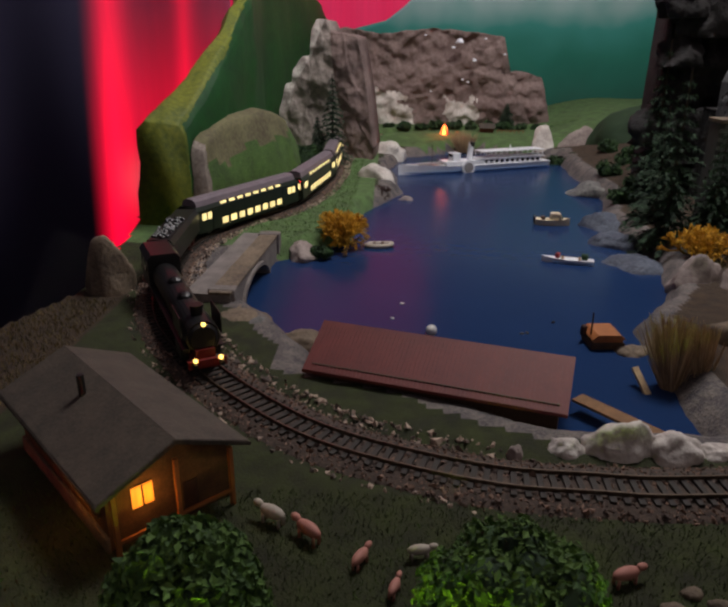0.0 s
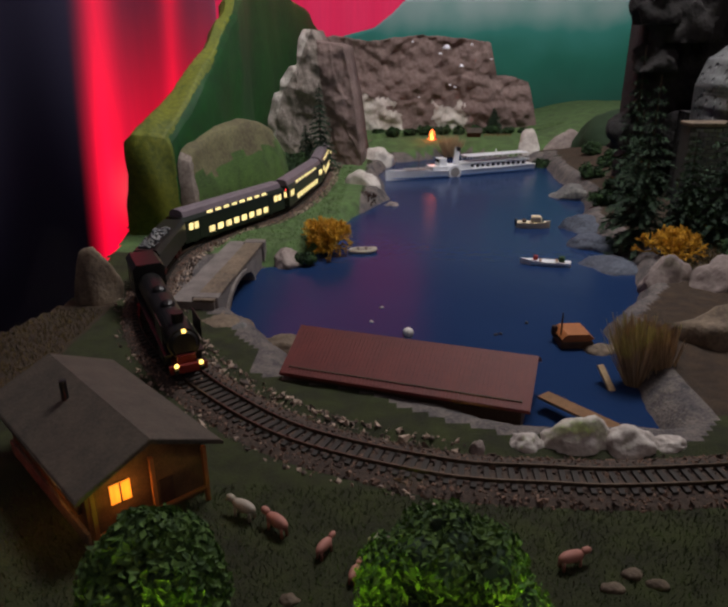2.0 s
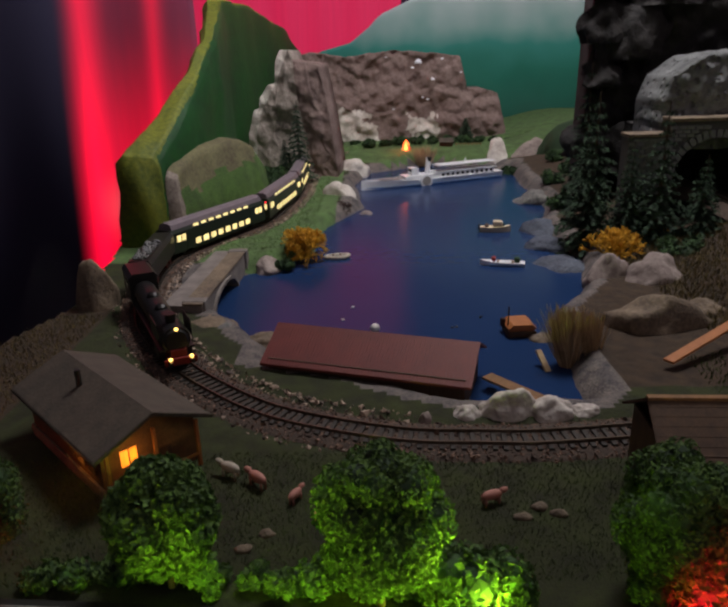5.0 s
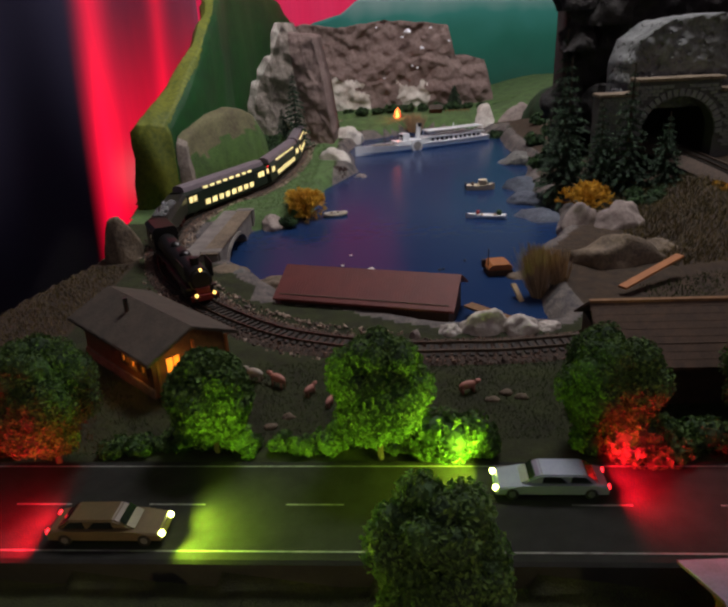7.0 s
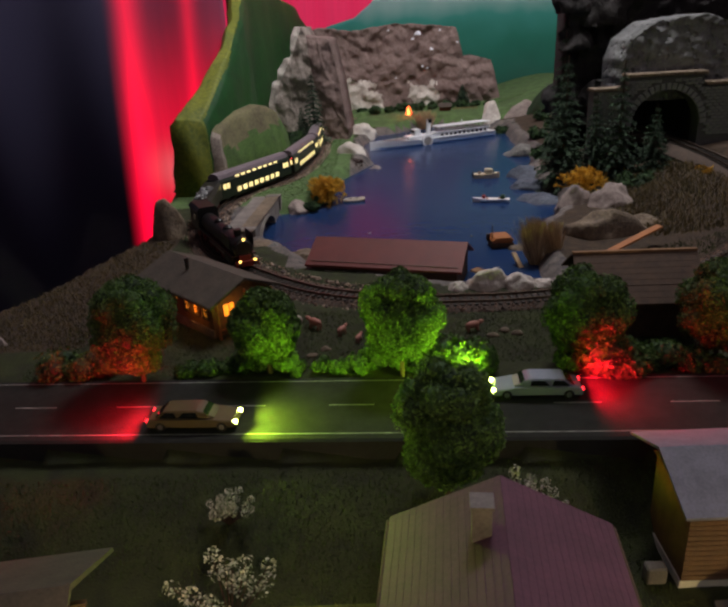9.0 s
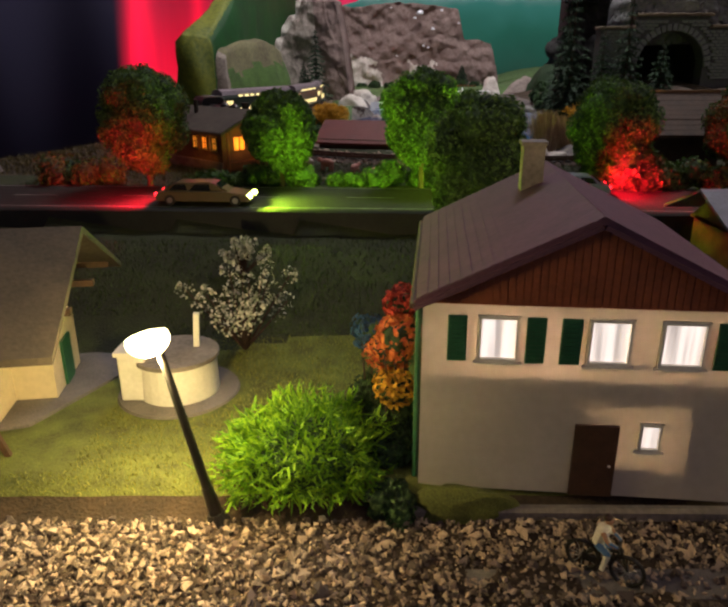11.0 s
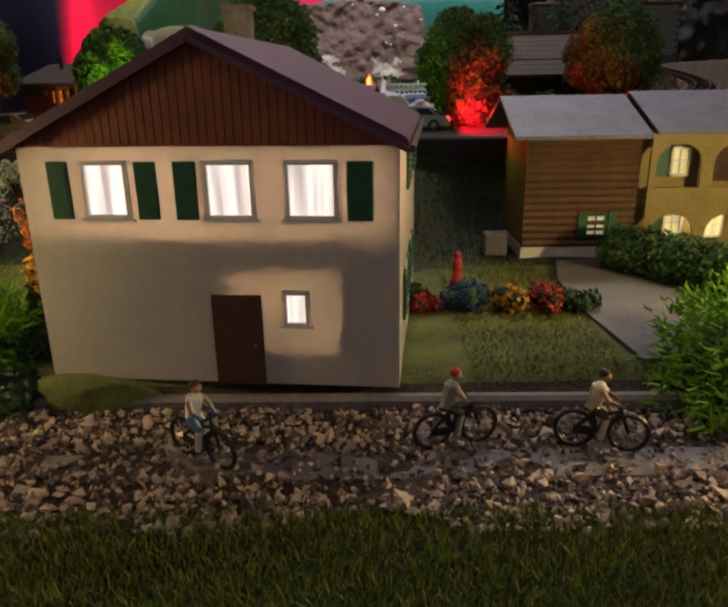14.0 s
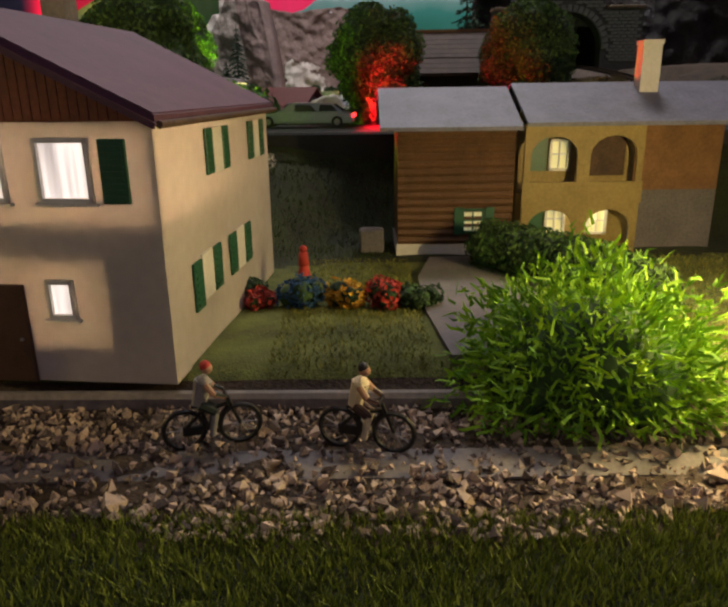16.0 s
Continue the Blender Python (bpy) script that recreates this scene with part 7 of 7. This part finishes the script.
PAVED = [(0.290, -0.094), (0.286, -0.05), (0.287, -0.005), (0.295, 0.028), (0.320, 0.030), (0.336, -0.01), (0.346, -0.05), (0.335, -0.094)]
b = B()
prism(b, PAVED, 0.058, 0.0640, "z")
tagged(link("pavement", b, "paving"), "grey paved garden path beside the hedge", "path", kind="structure")
b = B()
prism(b, [(-0.15, -0.092), (-0.06, -0.055), (-0.03, 0.01), (-0.05, 0.05), (-0.15, 0.05)], 0.058, 0.0635, "z")
tagged(link("pavement", b, "paving"), "grey paved yard beside the well", "yard", kind="structure")
b = B()
box(b, 0.205, 0.0045, 0.0055, 0.195, -0.1068, 0.0535, rz=-1.0, bevel=0.0012)
tagged(link("kerb", b, "concrete"), "low grey kerb between lawn and gravel", "kerb", kind="structure")


def hedge(points, w, h, label):
    z = 0.0615
    t = empty("garden_hedge", pose(0, 0, z), label, "hedge")
    pts = spline([(x, y, 0) for x, y in points], 0.004)
    lumps = [(p[0], p[1], h * 0.45, h * 0.52) for p in pts[::2]]
    core_mesh(t, lumps, 0.85)
    crown_mesh(t, lumps, 5200, 0.0013, "leaf", 9, "foliage")


hedge([(0.322, 0.012), (0.335, -0.006), (0.348, -0.026), (0.357, -0.048), (0.360, -0.066)], 0.010, 0.024, "trimmed dark green hedge along the path")
b = B(); box(b, 0.012, 0.008, 0.012, 0, 0, 0, bevel=0.001)
o = link("water_tub", b, "paving"); o.matrix_world = pose(0.268, 0.046, 0.0625); tagged(o, "small grey tub beside the barn wall", "tub")


# ---- scattered stuff: gravel, ballast, grass ----
def stones(name, n, place, size, material, seed, label, category, parent=None):
    """n irregular chips (jittered octahedra) as one stuff mesh."""
    R = np.random.default_rng(seed)
    P = place(R, n)
    n = len(P)
    base = np.array([(1, 0, 0), (-1, 0, 0), (0, 1, 0), (0, -1, 0), (0, 0, 1), (0, 0, -1)], float)
    tri = np.array([(0, 2, 4), (2, 1, 4), (1, 3, 4), (3, 0, 4), (2, 0, 5), (1, 2, 5), (3, 1, 5), (0, 3, 5)])
    s = size * R.lognormal(0, 0.35, n)[:, None, None]
    v = base[None] * s * R.uniform(0.55, 1.25, (n, 6, 1)) * np.array([1, 0.9, 0.75])
    v = v + R.normal(0, 0.22, (n, 6, 3)) * s
    q = R.normal(0, 1, (n, 4)); q /= np.linalg.norm(q, axis=1)[:, None]
    w, x, y, z = q.T
    rot = np.stack([np.stack([1 - 2 * (y * y + z * z), 2 * (x * y - z * w), 2 * (x * z + y * w)], -1), np.stack([2 * (x * y + z * w), 1 - 2 * (x * x + z * z), 2 * (y * z - x * w)], -1), np.stack([2 * (x * z - y * w), 2 * (y * z + x * w), 1 - 2 * (x * x + y * y)], -1)], 1)
    v = np.einsum("nij,nkj->nki", rot, v) + P[:, None, :]
    f = tri[None] + 6 * np.arange(n)[:, None, None]
    o = raw(name, v.reshape(-1, 3), f.reshape(-1, 3), material, parent)
    return tagged(o, label, category, kind="stuff")


def gravel_place(R, n):
    x = R.uniform(-0.13, 0.46, n)
    y = R.uniform(-0.168, -0.108, n)
    wob = 0.004 * np.sin(x * 40) + 0.003 * np.sin(x * 97 + 1)
    mid = np.abs(y + 0.138 + wob) < 0.010 * smooth(0.10, 0.16, x)
    ok = (~mid | (R.random(n) < 0.42)) & (y > -0.166 + wob)
    x, y = x[ok], y[ok]
    z = ground_height(x, y) + R.uniform(-0.0003, 0.0013, len(x))
    return np.stack([x, y, z], 1)


stones("gravel", 17000, gravel_place, 0.00108, "gravel", 5, "coarse beige and brown gravel chips on path", "gravel")

b = B()
box(b, 0.30, 0.013, 0.0006, 0.265, -0.139, 0.0541)
tagged(link("pavement", b, "paving"), "worn grey strip along the gravel path", "path", kind="structure")


def ballast_place(R, n):
    s = R.uniform(0.3, ARC[-1] - 0.3, n)
    p = np.stack([np.interp(s, ARC, TRACK[:, k]) for k in range(3)], 1)
    q = np.stack([np.interp(s + 0.004, ARC, TRACK[:, k]) for k in range(3)], 1) - p
    side = np.stack([-q[:, 1], q[:, 0]], 1)
    side /= np.linalg.norm(side, axis=1)[:, None]
    u = np.sign(R.uniform(-1, 1, n)) * R.uniform(0.0, 1.0, n) ** 0.6 * 0.0335
    u = np.where(np.abs(u) < 0.0135, u * 0.9, u)
    p[:, :2] += side * u[:, None]
    p[:, 2] += np.where(np.abs(u) < 0.0145, -0.0038, -0.0040 - np.maximum(0, np.abs(u) - 0.021) * 0.75) + R.uniform(-0.0003, 0.0004, n)
    return p


stones("ballast", 26000, ballast_place, 0.00115, "ballast", 6, "brownish track ballast chips", "ballast", None)


def shoulder_place(R, n):
    """Larger stones along the inner shoulder of the curve."""
    s = R.uniform(1.0, 2.6, n)
    p = np.stack([np.interp(s, ARC, TRACK[:, k]) for k in range(3)], 1)
    q = np.stack([np.interp(s + 0.004, ARC, TRACK[:, k]) for k in range(3)], 1) - p
    side = np.stack([-q[:, 1], q[:, 0]], 1)
    side /= np.linalg.norm(side, axis=1)[:, None]
    u = -R.uniform(0.022, 0.036, n) * np.where(R.random(n) < 0.8, 1, -0.9)
    p[:, :2] += side * u[:, None]
    p[:, 2] = ground_height(p[:, 0], p[:, 1]) + 0.0005
    return p


stones("shoulder_stones", 2600, shoulder_place, 0.0017, "gravel", 8, "loose pinkish stones beside the track", "stones")

# grass
near = lambda x, y: ~((x > 0.095) & (x < 0.235) & (y > -0.105) & (y < 0.03)) & ~((x > 0.285) & (x < 0.346) & (y > -0.095) & (y < 0.03)) & ~((x < -0.03) & (y > -0.09) & (y < 0.05)) & ~((x > 0.278) & (y > 0.03) & (y < 0.1)) & (np.hypot(x + 0.004, y + 0.022) > 0.030)
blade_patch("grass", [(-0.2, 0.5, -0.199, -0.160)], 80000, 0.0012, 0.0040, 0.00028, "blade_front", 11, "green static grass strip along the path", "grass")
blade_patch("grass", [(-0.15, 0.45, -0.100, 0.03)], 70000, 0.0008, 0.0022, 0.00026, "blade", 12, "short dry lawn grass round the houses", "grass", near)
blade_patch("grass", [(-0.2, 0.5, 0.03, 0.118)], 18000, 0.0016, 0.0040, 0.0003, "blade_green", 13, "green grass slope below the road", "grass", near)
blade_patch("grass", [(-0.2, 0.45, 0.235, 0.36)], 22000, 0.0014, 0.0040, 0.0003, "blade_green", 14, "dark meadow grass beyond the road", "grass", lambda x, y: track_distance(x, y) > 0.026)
blade_patch("grass", [(-0.10, 0.03, 0.84, 1.5)], 9000, 0.0016, 0.0045, 0.0004, "moss", 15, "mossy green scatter on the slope", "grass", lambda x, y: (track_distance(x, y) > 0.024) & (poly_distance(x, y, LAKE) > 0.004))
blade_patch("dry_grass", [(-0.30, -0.17, 0.30, 0.64)], 9000, 0.002, 0.006, 0.0004, "blade_dry", 16, "dry brown grass along the layout rim", "grass", lambda x, y: (x > layout_edge(y) + 0.003) & (track_distance(x, y) > 0.03))


blade_patch("dry_grass", [(0.45, 0.62, 0.55, 0.86)], 9000, 0.003, 0.009, 0.0006, "blade_dry", 17, "dry yellow-brown grass on the slope by the upper track", "grass", lambda x, y: (track_distance(x, y) > 0.03) & (poly_distance(x, y, LAKE) > 0.05))
blade_patch("grass", [(0.40, 0.75, 0.43, 0.60)], 8000, 0.002, 0.006, 0.0005, "blade_green", 18, "dark green grass inside the upper curve", "grass", lambda x, y: (track_distance(x, y) > 0.03) & (y < 0.5 + 0.3 * (x - 0.4)))


# sleepers: the stretch nearest to the visitors singly, the rest joined
def sleepers():
    pitch = 0.0074
    total = int(ARC[-1] / pitch)
    first = int((nearest_s(0.45, 0.42)) / pitch)
    b = B(); box(b, 0.0034, 0.0285, 0.0016, 0, 0, 0, bevel=0.0002)
    me = None
    vs, fs = [], []
    for i in range(total):
        p, d = along(i * pitch)
        m = pose(p[0], p[1], p[2] - 0.0038, 0, 0, math.degrees(math.atan2(d[1], d[0])))
        if first <= i < first + 295:
            if me is None:
                o = part("sleeper", b, "sleeper", track); me = o.data
            else:
                o = new("sleeper", me); o.parent = track
            o.matrix_world = m
        else:
            k = len(vs)
            for x, y, z in ((-1, -1, 0), (1, -1, 0), (1, 1, 0), (-1, 1, 0), (-1, -1, 1), (1, -1, 1), (1, 1, 1), (-1, 1, 1)):
                vs.append(m @ Vector((x * 0.0017, y * 0.0142, z * 0.0016)))
            fs += [tuple(k + q for q in f) for f in ((4, 5, 6, 7), (0, 1, 5, 4), (1, 2, 6, 5), (2, 3, 7, 6), (3, 0, 4, 7))]
    o = raw("far_sleepers", vs, fs, "sleeper", track)
    tagged(o, kind="stuff")


sleepers()
